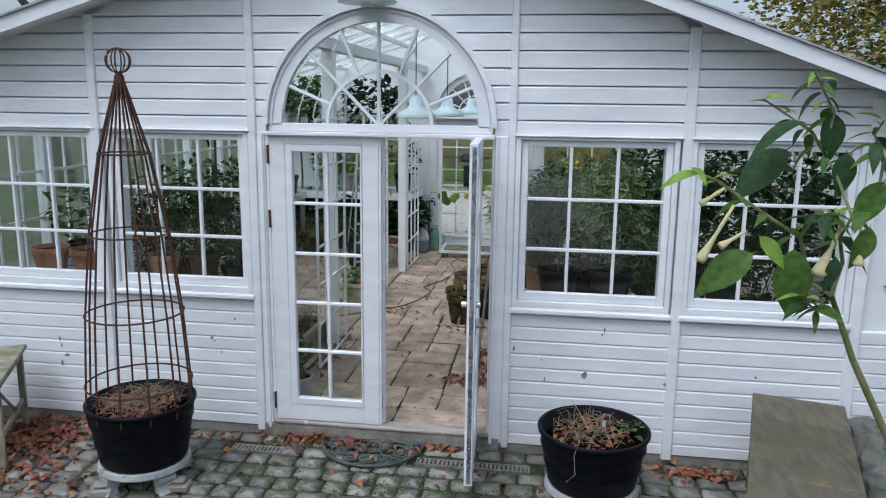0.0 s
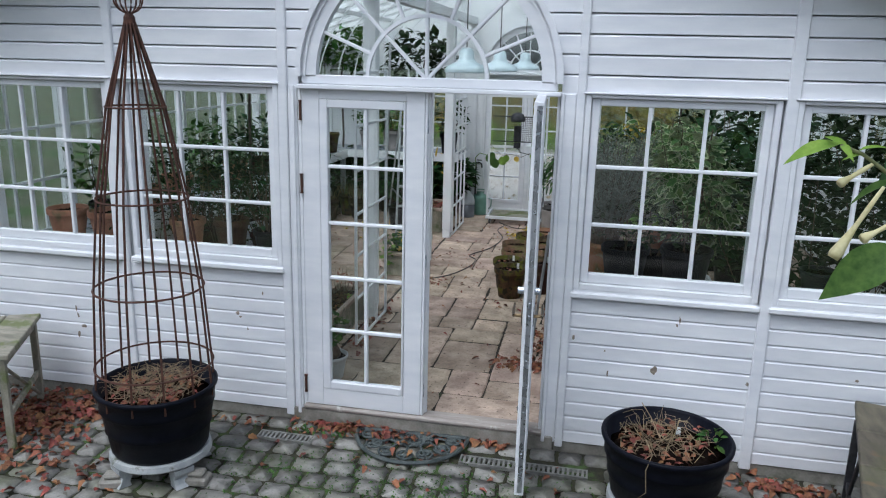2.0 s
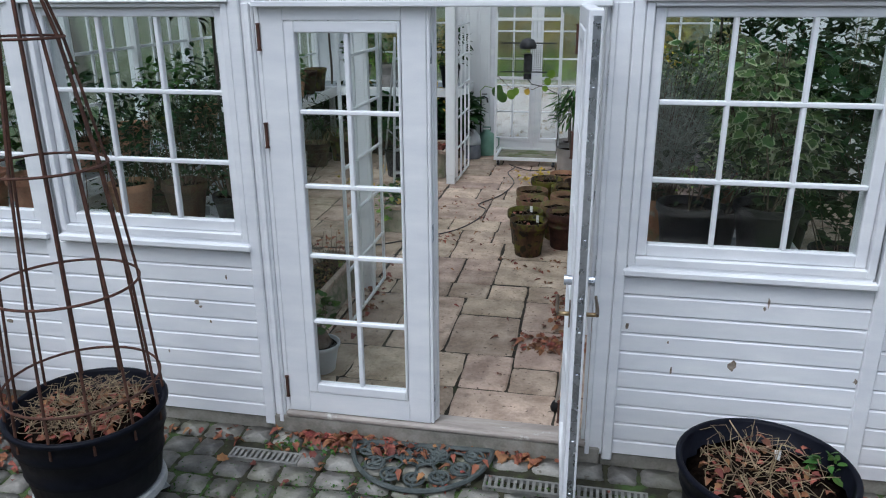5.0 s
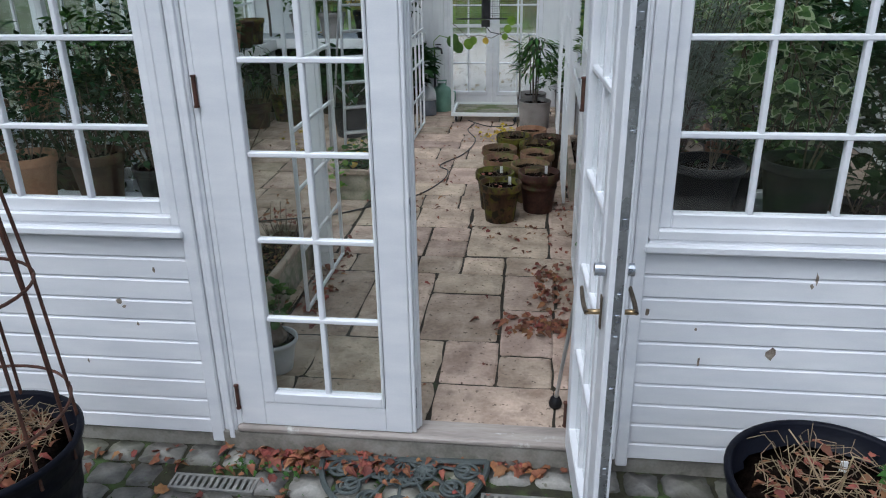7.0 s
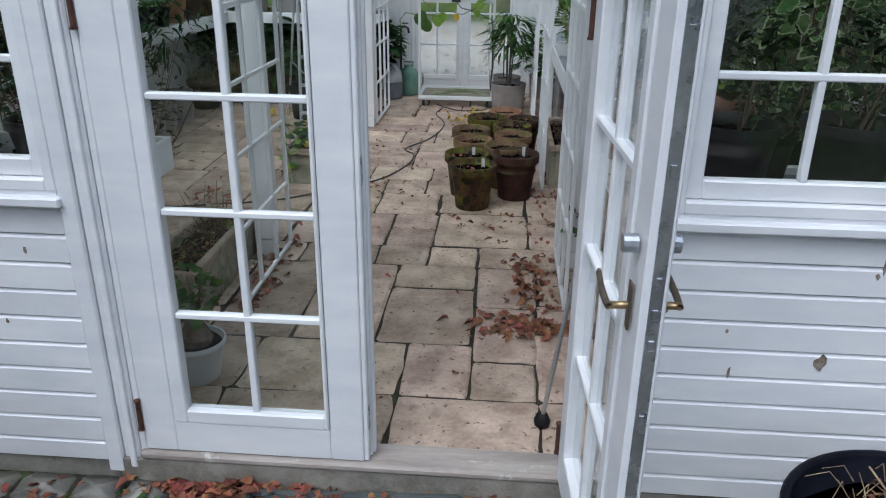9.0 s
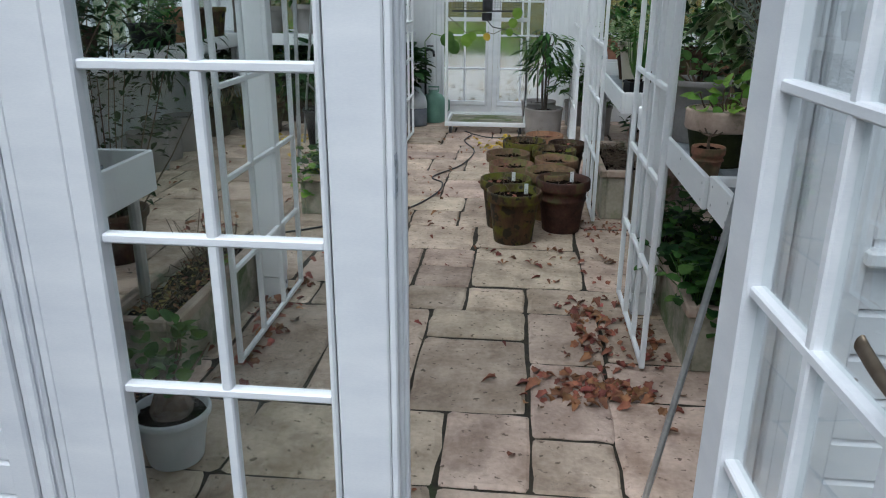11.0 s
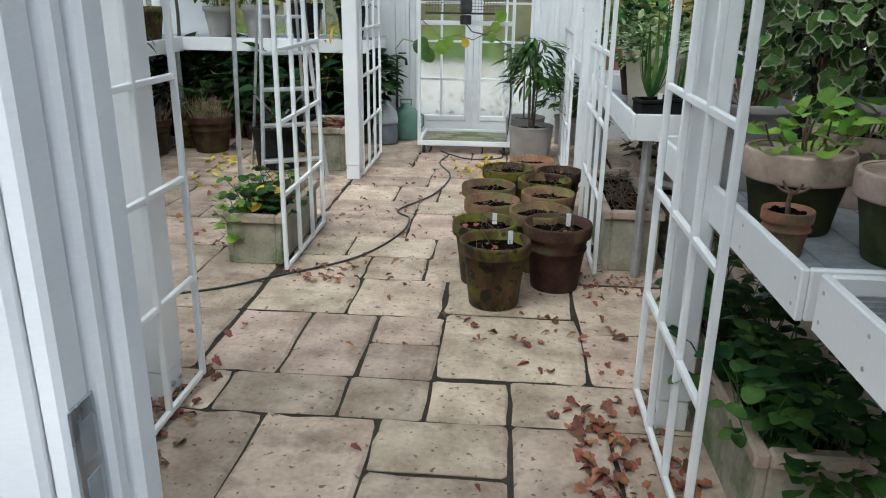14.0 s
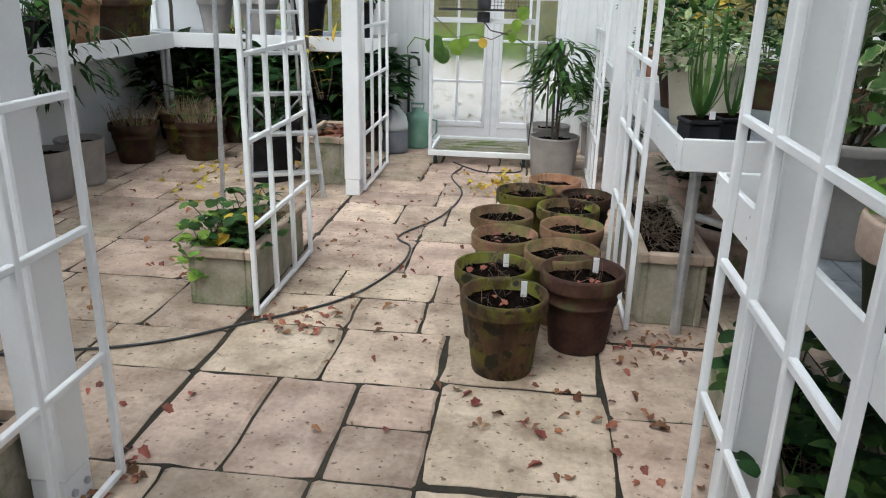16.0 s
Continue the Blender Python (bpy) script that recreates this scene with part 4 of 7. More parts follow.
# raised bed of rubble stone with the flowering shrub
bed = thing("raised_bed", "low raised bed of dark mossy rubble stones beside the bench", "stone bed", pose(2.15, 4.85, GZ, 0, 0, 166))
part("soil", boxes((-1.5, -0.05, 0.05, 1.75, 0.0, 0.52)), SOIL, bed)
for j in range(4):
    y = 0.0 - 0.1 * (j % 2)
    while y < 1.75:
        w = RNG.uniform(0.2, 0.36)
        bm = bmesh.new()
        bmesh.ops.create_icosphere(bm, subdivisions=2, radius=0.5)
        for v in bm.verts:
            v.co *= 1 + 0.25 * noise.noise(v.co * 2.2 + Vector((y * 9, j * 7, 0)))
            v.co = Vector((v.co.x * 0.24, v.co.y * w * 1.1, v.co.z * 0.175))
            v.co += Vector((-0.05, y + w / 2, 0.075 + 0.142 * j))
        part("rubble_stone", bm, ROCK, bed)
        y += w
part("moss", clump((-0.25, 0.9, 0.53), (0.2, 0.8, 0.05), 700, 0.03, OVAL, GREEN), GREEN, bed, "green moss and small weeds")

shrub = thing("trumpet_shrub", "tall shrub with large green leaves and pale hanging trumpet buds", "shrub", pose(2.0, 3.55, GZ + 0.52))
def br(*p):
    return [Vector(q) - Vector((2.0, 3.55, GZ + 0.52)) for q in p]
BR = [br((2.0, 3.55, 0.44), (1.80, 3.52, 0.85), (1.63, 3.5, 1.17), (1.54, 3.47, 1.33), (1.46, 3.45, 1.51), (1.4, 3.43, 1.64)),
      br((1.4, 3.43, 1.64), (1.42, 3.4, 1.8), (1.39, 3.38, 1.91), (1.42, 3.35, 2.01), (1.49, 3.3, 2.11), (1.54, 3.27, 2.17)),
      br((1.4, 3.43, 1.64), (1.31, 3.45, 1.69), (1.24, 3.42, 1.9), (1.11, 3.4, 1.98), (0.97, 3.36, 2.07), (0.85, 3.33, 2.15), (0.77, 3.3, 2.18)),
      br((1.42, 3.35, 2.01), (1.35, 3.4, 2.19), (1.3, 3.43, 2.28), (1.25, 3.45, 2.36), (1.15, 3.45, 2.43), (1.03, 3.42, 2.5)),
      br((1.3, 3.43, 2.28), (1.32, 3.4, 2.44), (1.25, 3.38, 2.56), (1.21, 3.36, 2.61)),
      br((1.24, 3.42, 1.9), (1.26, 3.3, 2.02), (1.32, 3.25, 2.03)),
      br((1.49, 3.3, 2.11), (1.49, 3.28, 2.26), (1.43, 3.25, 2.36), (1.44, 3.2, 2.42)),
      br((1.42, 3.44, 1.54), (1.31, 3.38, 1.59), (1.24, 3.33, 1.66))]
for i, b in enumerate(BR):
    part("branch", tube(bmesh.new(), b, 0.02 if i == 0 else 0.010 if i < 3 else 0.007, 7, 0.6), OLIVESTEM, shrub, "", True)
SHRUBLEAF = ((0, 0.006), (0.07, 0.01), (0.13, 0.09), (0.22, 0.17), (0.34, 0.225), (0.48, 0.24), (0.62, 0.21), (0.76, 0.145), (0.9, 0.06), (1.0, 0.0))
leaf_kinds = [leaves_mesh([((0, 0, 0), (1, 0, 0), (0, 0, 1), 1.0)], tuple((a, w * k) for a, w in SHRUBLEAF), m, f, d, "big_leaf") for m, k, f, d in ((SHRUBDARK, 1.0, 0.25, 0.25), (SHRUBDARK, 0.75, 0.5, 0.45), (SHRUBGREEN, 1.0, 0.3, 0.35), (SHRUBGREEN, 0.6, 0.5, 0.5), (LIME, 0.8, 0.35, 0.3), (LIME, 0.45, 0.6, 0.4))]


def shrub_leaf(kind, p, d, up, size):
    d = d.normalized()
    side = up.cross(d).normalized()
    m = Matrix((d, side, d.cross(side))).transposed().to_4x4()
    part("big_leaf", leaf_kinds[kind], GREEN, shrub).matrix_basis = Matrix.Translation(p) @ m @ Matrix.Diagonal((size, size, size, 1))


# the broad old leaves: base, tip, kind, how far the blade faces the yard
for p, q, kind, face in (((1.32, 3.42, 2.46), (1.32, 3.37, 2.26), 0, 1.0), ((1.39, 3.41, 2.29), (1.37, 3.36, 2.11), 0, 0.9), ((1.16, 3.4, 2.3), (0.93, 3.35, 2.11), 0, 0.5), ((0.8, 3.38, 2.18), (0.62, 3.33, 2.16), 4, 0.3),
                         ((1.05, 3.37, 1.84), (0.80, 3.32, 1.69), 2, 0.6), ((1.2, 3.36, 1.88), (1.2, 3.31, 1.57), 2, 1.0), ((1.04, 3.35, 1.92), (1.16, 3.3, 1.80), 4, 0.8), ((1.2, 3.31, 2.41), (0.94, 3.26, 2.34), 1, 0.2),
                         ((1.51, 3.29, 2.18), (1.40, 3.24, 2.0), 2, 0.9), ((1.47, 3.28, 1.99), (1.42, 3.23, 1.82), 2, 1.0), ((1.34, 3.26, 1.86), (1.31, 3.21, 1.72), 1, 0.9)):
    p, q = br(p)[0], br(q)[0]
    shrub_leaf(kind, p, q - p, Vector((RNG.uniform(-0.2, 0.2), -face, 1.0 - 0.7 * face)), (q - p).length * 1.08)
for i, b in enumerate(BR[1:]):
    n = len(b) - 1
    for k in range(13):
        f = 0.3 + 0.7 * k / 12
        j = min(int(f * n), n - 1)
        p = b[j].lerp(b[j + 1], f * n - j)
        a = k * 2.4 + i
        tip = f > 0.8
        d = Vector((math.cos(a), math.sin(a) * 0.8, RNG.uniform(-0.5, 0.35) + (0.35 if tip else -0.1)))
        shrub_leaf(RNG.choice((4, 5, 5, 3) if tip else (2, 3, 3, 1, 5)), p, d, Vector((RNG.uniform(-.5, .5), RNG.uniform(-.7, .2), 1)), RNG.uniform(0.05, 0.12) if tip else RNG.uniform(0.07, 0.17))
for p, q, w in (((0.92, 3.3, 2.05), (0.79, 3.28, 1.80), 1.0), ((0.98, 3.3, 1.94), (0.87, 3.28, 1.87), 0.8), ((1.37, 3.3, 2.0), (1.28, 3.27, 1.76), 1.5), ((1.44, 3.3, 1.97), (1.44, 3.28, 1.81), 1.0), ((0.88, 3.32, 2.12), (0.78, 3.3, 2.05), 0.7)):
    p, q = br(p)[0], br(q)[0]
    prof = ((0.0, 0.006), (0.3, 0.009), (0.5, 0.008), (0.62, 0.011 * w), (0.8, 0.018 * w), (0.93, 0.024 * w), (1.0, 0.019 * w), (0.97, 0.004))
    bm = lathe(bmesh.new(), [(r, -t * (q - p).length) for t, r in prof], 10)
    bmesh.ops.transform(bm, matrix=Matrix.Translation(p) @ Vector((0, 0, -1)).rotation_difference(q - p).to_matrix().to_4x4(), verts=bm.verts)
    part("trumpet_bud", bm, TRUMPET, shrub, "pale yellow hanging trumpet flower", True)

# half-round scrolled rubber mat
mat = thing("door_mat", "half-round dark rubber scroll mat strewn with leaves before the doors", "door mat", pose(-1.10, 5.09, GZ + 0.024, 0, 0, 3))
bm = bmesh.new()
tube(bm, [(0.375 * math.cos(a), 0.39 * math.sin(a), 0.0) for a in (math.pi + math.pi * i / 30 for i in range(31))], 0.014, 6)
tube(bm, ((-0.375, 0, 0), (0.375, 0, 0)), 0.014, 6)
part("mat_rim", bm, RUBBER, mat)
bm = bmesh.new()
for k in range(7):
    a = math.pi + math.pi * (k + 0.5) / 7
    for s in (-1, 1):
        for base, size in ((0.10, 0.055), (0.235, 0.06)):
            c = Vector((base * 1.2 * math.cos(a), base * 1.22 * math.sin(a), 0))
            pts = []
            for i in range(22):
                t = i / 21
                r = size * (1 - t * 0.8)
                u = a + s * (t * 7.5)
                pts.append(c + Vector((r * math.cos(u), r * math.sin(u), 0)))
            tube(bm, pts, 0.0085, 5)
    tube(bm, ((0.03 * math.cos(a), 0.03 * math.sin(a), 0), (0.36 * math.cos(a), 0.37 * math.sin(a), 0)), 0.008, 5)
part("mat_scrollwork", bm, RUBBER, mat)


def drain(x0, x1, y0=4.83, y1=4.93):
    d = thing("drain_grate", "slotted metal drain grate set among the cobbles", "drain", pose(x0, y0, GZ), "drain grates")
    w, h = x1 - x0, y1 - y0
    part("grate_frame", boxes((0, w, 0, 0.014, -0.02, 0.004), (0, w, h - 0.014, h, -0.02, 0.004), (0, 0.012, 0.014, h - 0.014, -0.02, 0.004), (w - 0.012, w, 0.014, h - 0.014, -0.02, 0.004)), DRAIN, d)
    n = int(w / 0.03)
    for i in range(1, n):
        x = w * i / n
        part("slat", boxes((x - 0.008, x + 0.008, 0.015, h - 0.015, -0.018, 0.003)), DRAIN, d)
    part("gutter", boxes((0.012, w - 0.012, 0.014, h - 0.014, -0.03, -0.024)), DARKMETAL, d)


for a, b in ((-2.12, -1.73), (-0.74, -0.33), (-0.325, 0.07)):
    drain(a, b)

# enamel wall lamp over the arch
lamp = thing("wall_lamp", "white enamel dish lamp on an arm above the arch", "lamp", pose(-1.09, 4.93, 3.10))
part("shade", lathe(bmesh.new(), ((0.19, 0.0), (0.195, 0.006), (0.16, 0.035), (0.07, 0.075), (0.05, 0.12), (0.035, 0.13), (0.032, 0.122), (0.06, 0.065), (0.15, 0.022), (0.185, 0.002)), 32), ENAMEL, lamp, "", True)
part("arm", tube(bmesh.new(), ((0, 0, 0.125), (0, 0.02, 0.17), (0, 0.12, 0.21), (0, 0.225, 0.2)), 0.011, 8), ENAMEL, lamp)


def leaf_litter(name, label, spots, mat, group=""):
    """Fallen leaves: spots of (x, y, z, spread x, spread y, count, size)."""
    items = []
    for x, y, z, sx, sy, n, size in spots:
        for _ in range(n):
            a = RNG.uniform(0, 6.28)
            items.append(((x + RNG.gauss(0, 0.5) * sx, y + RNG.gauss(0, 0.5) * sy, z + RNG.uniform(0.004, 0.022)), (math.cos(a), math.sin(a), RNG.uniform(-0.15, 0.25)), (RNG.uniform(-.5, .5), RNG.uniform(-.5, .5), 1), size * RNG.uniform(0.45, 1.1)))
    return tagged(part(name, leaves_mesh(items, LOBED, mat, 0.6, 0.6), mat), label, "fallen leaves", kind="stuff")


leaf_litter("fallen_leaves", "drift of rust-brown dead leaves on the cobbles by the doors", ((-1.5, 5.08, GZ, 0.42, 0.04, 200, 0.065), (-1.3, 5.02, GZ + 0.03, 0.35, 0.07, 50, 0.065), (-1.0, 4.95, GZ + 0.03, 0.35, 0.12, 16, 0.06), (-0.75, 5.1, GZ, 0.3, 0.04, 40, 0.07), (-3.75, 4.75, GZ, 0.55, 0.45, 620, 0.08), (-3.3, 4.1, GZ, 0.8, 0.35, 90, 0.08), (-3.9, 4.0, GZ, 0.4, 0.4, 120, 0.08), (1.25, 5.0, GZ, 0.35, 0.10, 90, 0.075), (-2.2, 5.0, GZ, 0.9, 0.12, 40, 0.06), (-1.0, 4.7, GZ, 1.6, 0.35, 26, 0.07), (0.0, 4.75, GZ, 1.5, 0.4, 14, 0.07)), DEADLEAF)
leaf_litter("weeds", "tufts of green moss and weeds between the cobbles", ((-0.9, 4.5, GZ - 0.016, 1.3, 0.35, 1900, 0.019), (-1.7, 5.0, GZ, 0.4, 0.05, 60, 0.03), (0.2, 4.4, GZ - 0.016, 0.9, 0.3, 500, 0.017), (-2.0, 4.4, GZ - 0.016, 0.7, 0.3, 400, 0.017), (-1.2, 4.3, GZ - 0.01, 0.9, 0.2, 14, 0.045)), GREEN)

# ---- things inside ----
def post(x, y, w=0.115, d=0.13):
    t = tagged(thing("post", "white painted square timber post standing in a steel shoe", "post", pose(x, y, 0.0), "aisle posts"), kind="structure")
    part("shaft", boxes((-w / 2, w / 2, -d / 2, d / 2, 0.115, 2.95), bevel=0.006), WHITE_IN, t)
    part("shoe", boxes((-w / 2 + 0.006, w / 2 - 0.006, -d / 2 + 0.004, d / 2 - 0.004, 0.0, 0.113), bevel=0.003), WHITE_IN, t)
    bm = bmesh.new()
    for y in (-0.03, 0.03):
        tube(bm, ((-w / 2 + 0.007, y, 0.06), (-w / 2 - 0.004, y, 0.06)), 0.011, 8)
        tube(bm, ((w / 2 - 0.007, y, 0.06), (w / 2 + 0.004, y, 0.06)), 0.011, 8)
    part("bolt", bm, GALV, t)
    return t


for y in (7.18, 10.68):
    post(-2.03 if y < 8 else -1.99, y)
    p = post(-0.175, y)
    if y < 8:
        part("rust_streak", boxes((-0.0605, -0.0565, -0.058, -0.048, 1.115, 1.165), bevel=0.001), RUST, p, "rusty brown streak on the paint")
beams = structure("beams", "white timber beams along the aisle under the roof", "beam")
for x in (-2.03, -0.175):
    part("beam", boxes((x - 0.05, x + 0.05, WY + 0.125, YE, 2.951, 3.06)), WHITE_IN, beams)
for y in (7.18, 10.68):
    pts = [(-1.1 + 0.93 * math.cos(a), y, 2.62 + 0.95 * math.sin(a)) for a in (math.pi * i / 24 for i in range(25))]
    part("arched_tie", tube(bmesh.new(), pts, 0.014, 6), WHITE_IN, beams)
for k in range(11):
    y = 5.7 + 0.65 * k
    for sx in (-1, 1):
        pts = [(-1.05 + sx * (0.25 + 1.9 * math.sin(t)), y, 2.05 + 1.5 * math.cos(t) - 0.0) for t in (1.45 * i / 12 for i in range(13))]
        part("curved_rib", tube(bmesh.new(), pts, 0.009, 5), WHITE_IN, beams)


def trellis(x, y0, y1, h=2.3, lift=0.02, lean=0.0):
    t = thing("trellis", "white painted open wooden trellis panel along the aisle", "trellis", pose(x, y0, lift, 0, lean, 0), "aisle trellises")
    n, d = 3, y1 - y0
    for i in range(n + 1):
        y = d * i / n
        part("upright", boxes((-0.011, 0.011, y - 0.011, y + 0.011, 0, h), bevel=0.003), WHITE_IN, t)
    for z in (0.011, 0.405, 0.782, 1.138, 1.50, 1.86, h - 0.02):
        part("crossbar", boxes((-0.0095, 0.0095, 0.0115, d - 0.0115, z - 0.011, z + 0.011), bevel=0.003), WHITE_IN, t)
    return t


trellis(-1.925, 6.40, 7.305)
trellis(-1.925, 8.48, 9.33)
trellis(-1.925, 10.72, 11.60)
trellis(-0.258, 6.535, 7.345)
trellis(-0.285, 8.60, 9.50)
trellis(-0.285, 10.75, 11.65)


def staging(x0, x1, y0, y1, top, label, grid=False, fascia=0.115, sunk=0.018):
    """A planting shelf: white fascia boards, slatted top, steel legs."""
    s = thing("staging_shelf", label, "shelf", pose(0, 0, 0), "planting shelves")
    part("fascia", boxes((x0, x0 + 0.02, y0, y1, top - fascia, top + 0.008), bevel=0.004), WHITE_IN, s)
    part("fascia", boxes((x0 + 0.021, x1, y0, y0 + 0.02, top - fascia, top + 0.008), bevel=0.004), WHITE_IN, s)
    part("fascia", boxes((x0 + 0.021, x1, y1 - 0.02, y1, top - fascia, top + 0.008), bevel=0.004), WHITE_IN, s)
    part("fascia", boxes((x1, x1 + 0.02, y0, y1, top - fascia, top + 0.008), bevel=0.004), WHITE_IN, s)
    bm = bmesh.new()
    if grid:
        y = y0 + 0.03
        while y < y1 - 0.03:
            box(bm, x0 + 0.022, x1 - 0.002, y, y + 0.006, top - 0.03, top - 0.018)
            y += 0.028
        for x in (x0 + 0.1, x0 + 0.3, x0 + 0.5):
            box(bm, x, x + 0.008, y0 + 0.022, y1 - 0.022, top - 0.038, top - 0.031)
    else:
        x = x0 + 0.025
        while x < x1 - 0.15:
            y = y0 + 0.024
            while y < y1 - 0.2:
                w = min(0.30, y1 - 0.024 - y)
                part("tray_tile", boxes((x, x + 0.148, y, y + w - 0.004, top - sunk - 0.012, top - sunk)), BARS, s)
                y += 0.30
            x += 0.152
    if grid:
        part("wire_mesh", bm, BARS, s)
    else:
        bm.free()
    for x in ((x0 + 0.10 if y0 > 8 else x0 + 0.5), x1 - 0.05):
        for y in (y0 + 0.08, y1 - 0.08):
            part("leg", tube(bmesh.new(), ((x, y, 0.0), (x, y, top - sunk - 0.035)), 0.024, 10), GALV, s)
        part("rail", boxes((x - 0.015, x + 0.015, y0 + 0.022, y1 - 0.022, top - sunk - 0.06, top - sunk - 0.013)), GALV, s)
    part("brace", tube(bmesh.new(), ((x0 + (0.10 if y0 > 8 else 0.5), y0 + 0.08, 0.55), (x1 - 0.05, y0 + 0.08, 0.30)), 0.016, 8), GALV, s)
    for i in range(5):
        for k in (0.25, 0.75):
            y = y0 + 0.03 + (y1 - y0 - 0.06) * i / 4
            z = top - fascia + (fascia + 0.008) * k
            part("screw", tube(bmesh.new(), ((x0 + 0.0005, y, z), (x0 - 0.0012, y, z)), 0.005, 8), GALV, s)
    part("peg", boxes((x0 + 0.24, x0 + 0.255, y0 + 0.004, y0 + 0.016, top + 0.009, top + 0.055)), WHITE_IN, s)
    return s


staging(-0.14, 0.85, 6.36, 8.0, 0.875, "white edged planting shelf with grey tray crowded with pots", sunk=0.085)
staging(-0.14, 0.85, 5.40, 6.27, 0.90, "white edged shelf with a grey wire mesh top", True, 0.12)
staging(-0.165, 0.85, 8.56, 10.55, 0.875, "white edged planting shelf beyond the post", False, 0.125, 0.085)
staging(-0.165, 0.85, 10.8, 12.3, 0.875, "white edged planting shelf near the end wall", False, 0.125, 0.085)
staging(-3.2, -2.30, 5.80, 6.56, 0.875, "white edged planting shelf just inside the doors", False, 0.16, 0.03)
staging(-3.85 - 0.53, -3.85 - 0.02, 5.5, 11.9, 1.0, "long white edged shelf of potted plants along the side wall", False, 0.12)
# the aisle-side face of that long shelf, and the shelf along the end wall
sh = thing("staging_shelf", "white edged shelf along the end wall holding dark pots", "shelf", pose(0, 0, 0), "planting shelves")
part("fascia", boxes((-4.38, -2.06, 11.92, 11.94, 0.885, 1.008), bevel=0.004), WHITE_IN, sh)
part("shelf_top", boxes((-4.38, -2.06, 11.942, YE - 0.02, 0.96, 0.985)), BARS, sh)
part("fascia", boxes((-2.058, -2.04, 11.93, YE - 0.02, 0.885, 1.008), bevel=0.004), WHITE_IN, sh)
for x in (-4.2, -3.0, -2.2):
    part("leg", tube(bmesh.new(), ((x, 12.3, 0.0), (x, 12.3, 0.959)), 0.024, 10), GALV, sh)


def smooth(pts, n=6):
    """A rounded line through points."""
    p = [Vector(q) for q in pts]
    p = [p[0] * 2 - p[1]] + p + [p[-1] * 2 - p[-2]]
    out = []
    for a, b, c, d in zip(p, p[1:], p[2:], p[3:]):
        for i in range(n):
            t = i / n
            out.append(0.5 * (2 * b + (c - a) * t + (2 * a - 5 * b + 4 * c - d) * t * t + (3 * b - a - 3 * c + d) * t ** 3))
    return out + [p[-2]]


def pot(name, x, y, z, r, h, mat, label, group="", rim=0.16, base=0.68, soil=True, tag=None, rimmat=None, wide=1.07, lean=0, band=False):
    """A flower pot with a rim, wall thickness and soil."""
    t = thing(name, label, "flower pot", pose(x, y, z, lean, 0, RNG.uniform(0, 360)), group)
    rb, rt = r * base, r / wide
    zr = h * (1 - rim)
    k = lambda f: rb + (rt - rb) * f
    prof = [(0.0, 0.0), (rb, 0.0), (rb * 1.02, h * 0.015), (k(0.45), zr * 0.5), (k(0.93), zr * 0.985), (r * 0.985, zr), (r * 0.995, zr + h * 0.02), (r, h * 0.97), (r * 0.985, h), (r * 0.93, h), (r * 0.91, h * 0.985), (k(0.82) * 0.94, h * 0.76), (0.0, h * 0.76)]
    if band:
        prof[4:4] = [(k(0.72), zr * 0.74), (k(0.72) + 0.006, zr * 0.75), (k(0.76) + 0.006, zr * 0.79), (k(0.76), zr * 0.80)]
    part("pot_body", lathe(bmesh.new(), prof, 32, wob=0.006), mat, t, "", True)
    if rimmat:
        part("rim", lathe(bmesh.new(), ((r * 0.99, zr - 0.002), (r * 1.012, zr + h * 0.02), (r * 1.015, h * 0.97), (r * 0.99, h * 1.006), (r * 0.925, h * 1.006), (r * 0.92, h * 0.99)), 32), rimmat, t, "", True)
    if soil:
        bm = bmesh.new()
        lathe(bm, ((k(0.9) * 0.965, h * 0.858), (r * 0.6, h * 0.875), (r * 0.3, h * 0.885), (0.0, h * 0.88)), 20)
        for v in bm.verts:
            v.co.z += 0.012 * noise.noise(v.co * 22 + Vector((x * 5, y * 5, 0)))
        part("soil", bm, SOIL, t, "", True)
        cr = bmesh.new()
        for _ in range(26):
            a, k2 = RNG.uniform(0, 6.28), math.sqrt(RNG.random()) * r * 0.8
            q = RNG.uniform(0.004, 0.011)
            bmesh.ops.create_icosphere(cr, subdivisions=1, radius=q, matrix=Matrix.Translation((k2 * math.cos(a), k2 * math.sin(a), h * 0.88 + 0.003)) @ Matrix.Diagonal((1.3, 1, 0.7, 1)))
        part("soil_crumb", cr, SOIL, t)
    if tag:
        a, hh = tag
        bm = boxes((-0.012, 0.012, -0.0015, 0.0015, -0.05, hh))
        bmesh.ops.rotate(bm, verts=bm.verts, cent=(0, 0, 0), matrix=Matrix.Rotation(0.15, 3, "X"))
        p = part("plant_label", bm, TAG, t, "white plastic plant label")
        p.matrix_basis = Matrix.Rotation(-t.rotation_euler.z, 4, "Z") @ pose(r * 0.55 * math.cos(a), r * 0.55 * math.sin(a), h * 0.92)
    return t


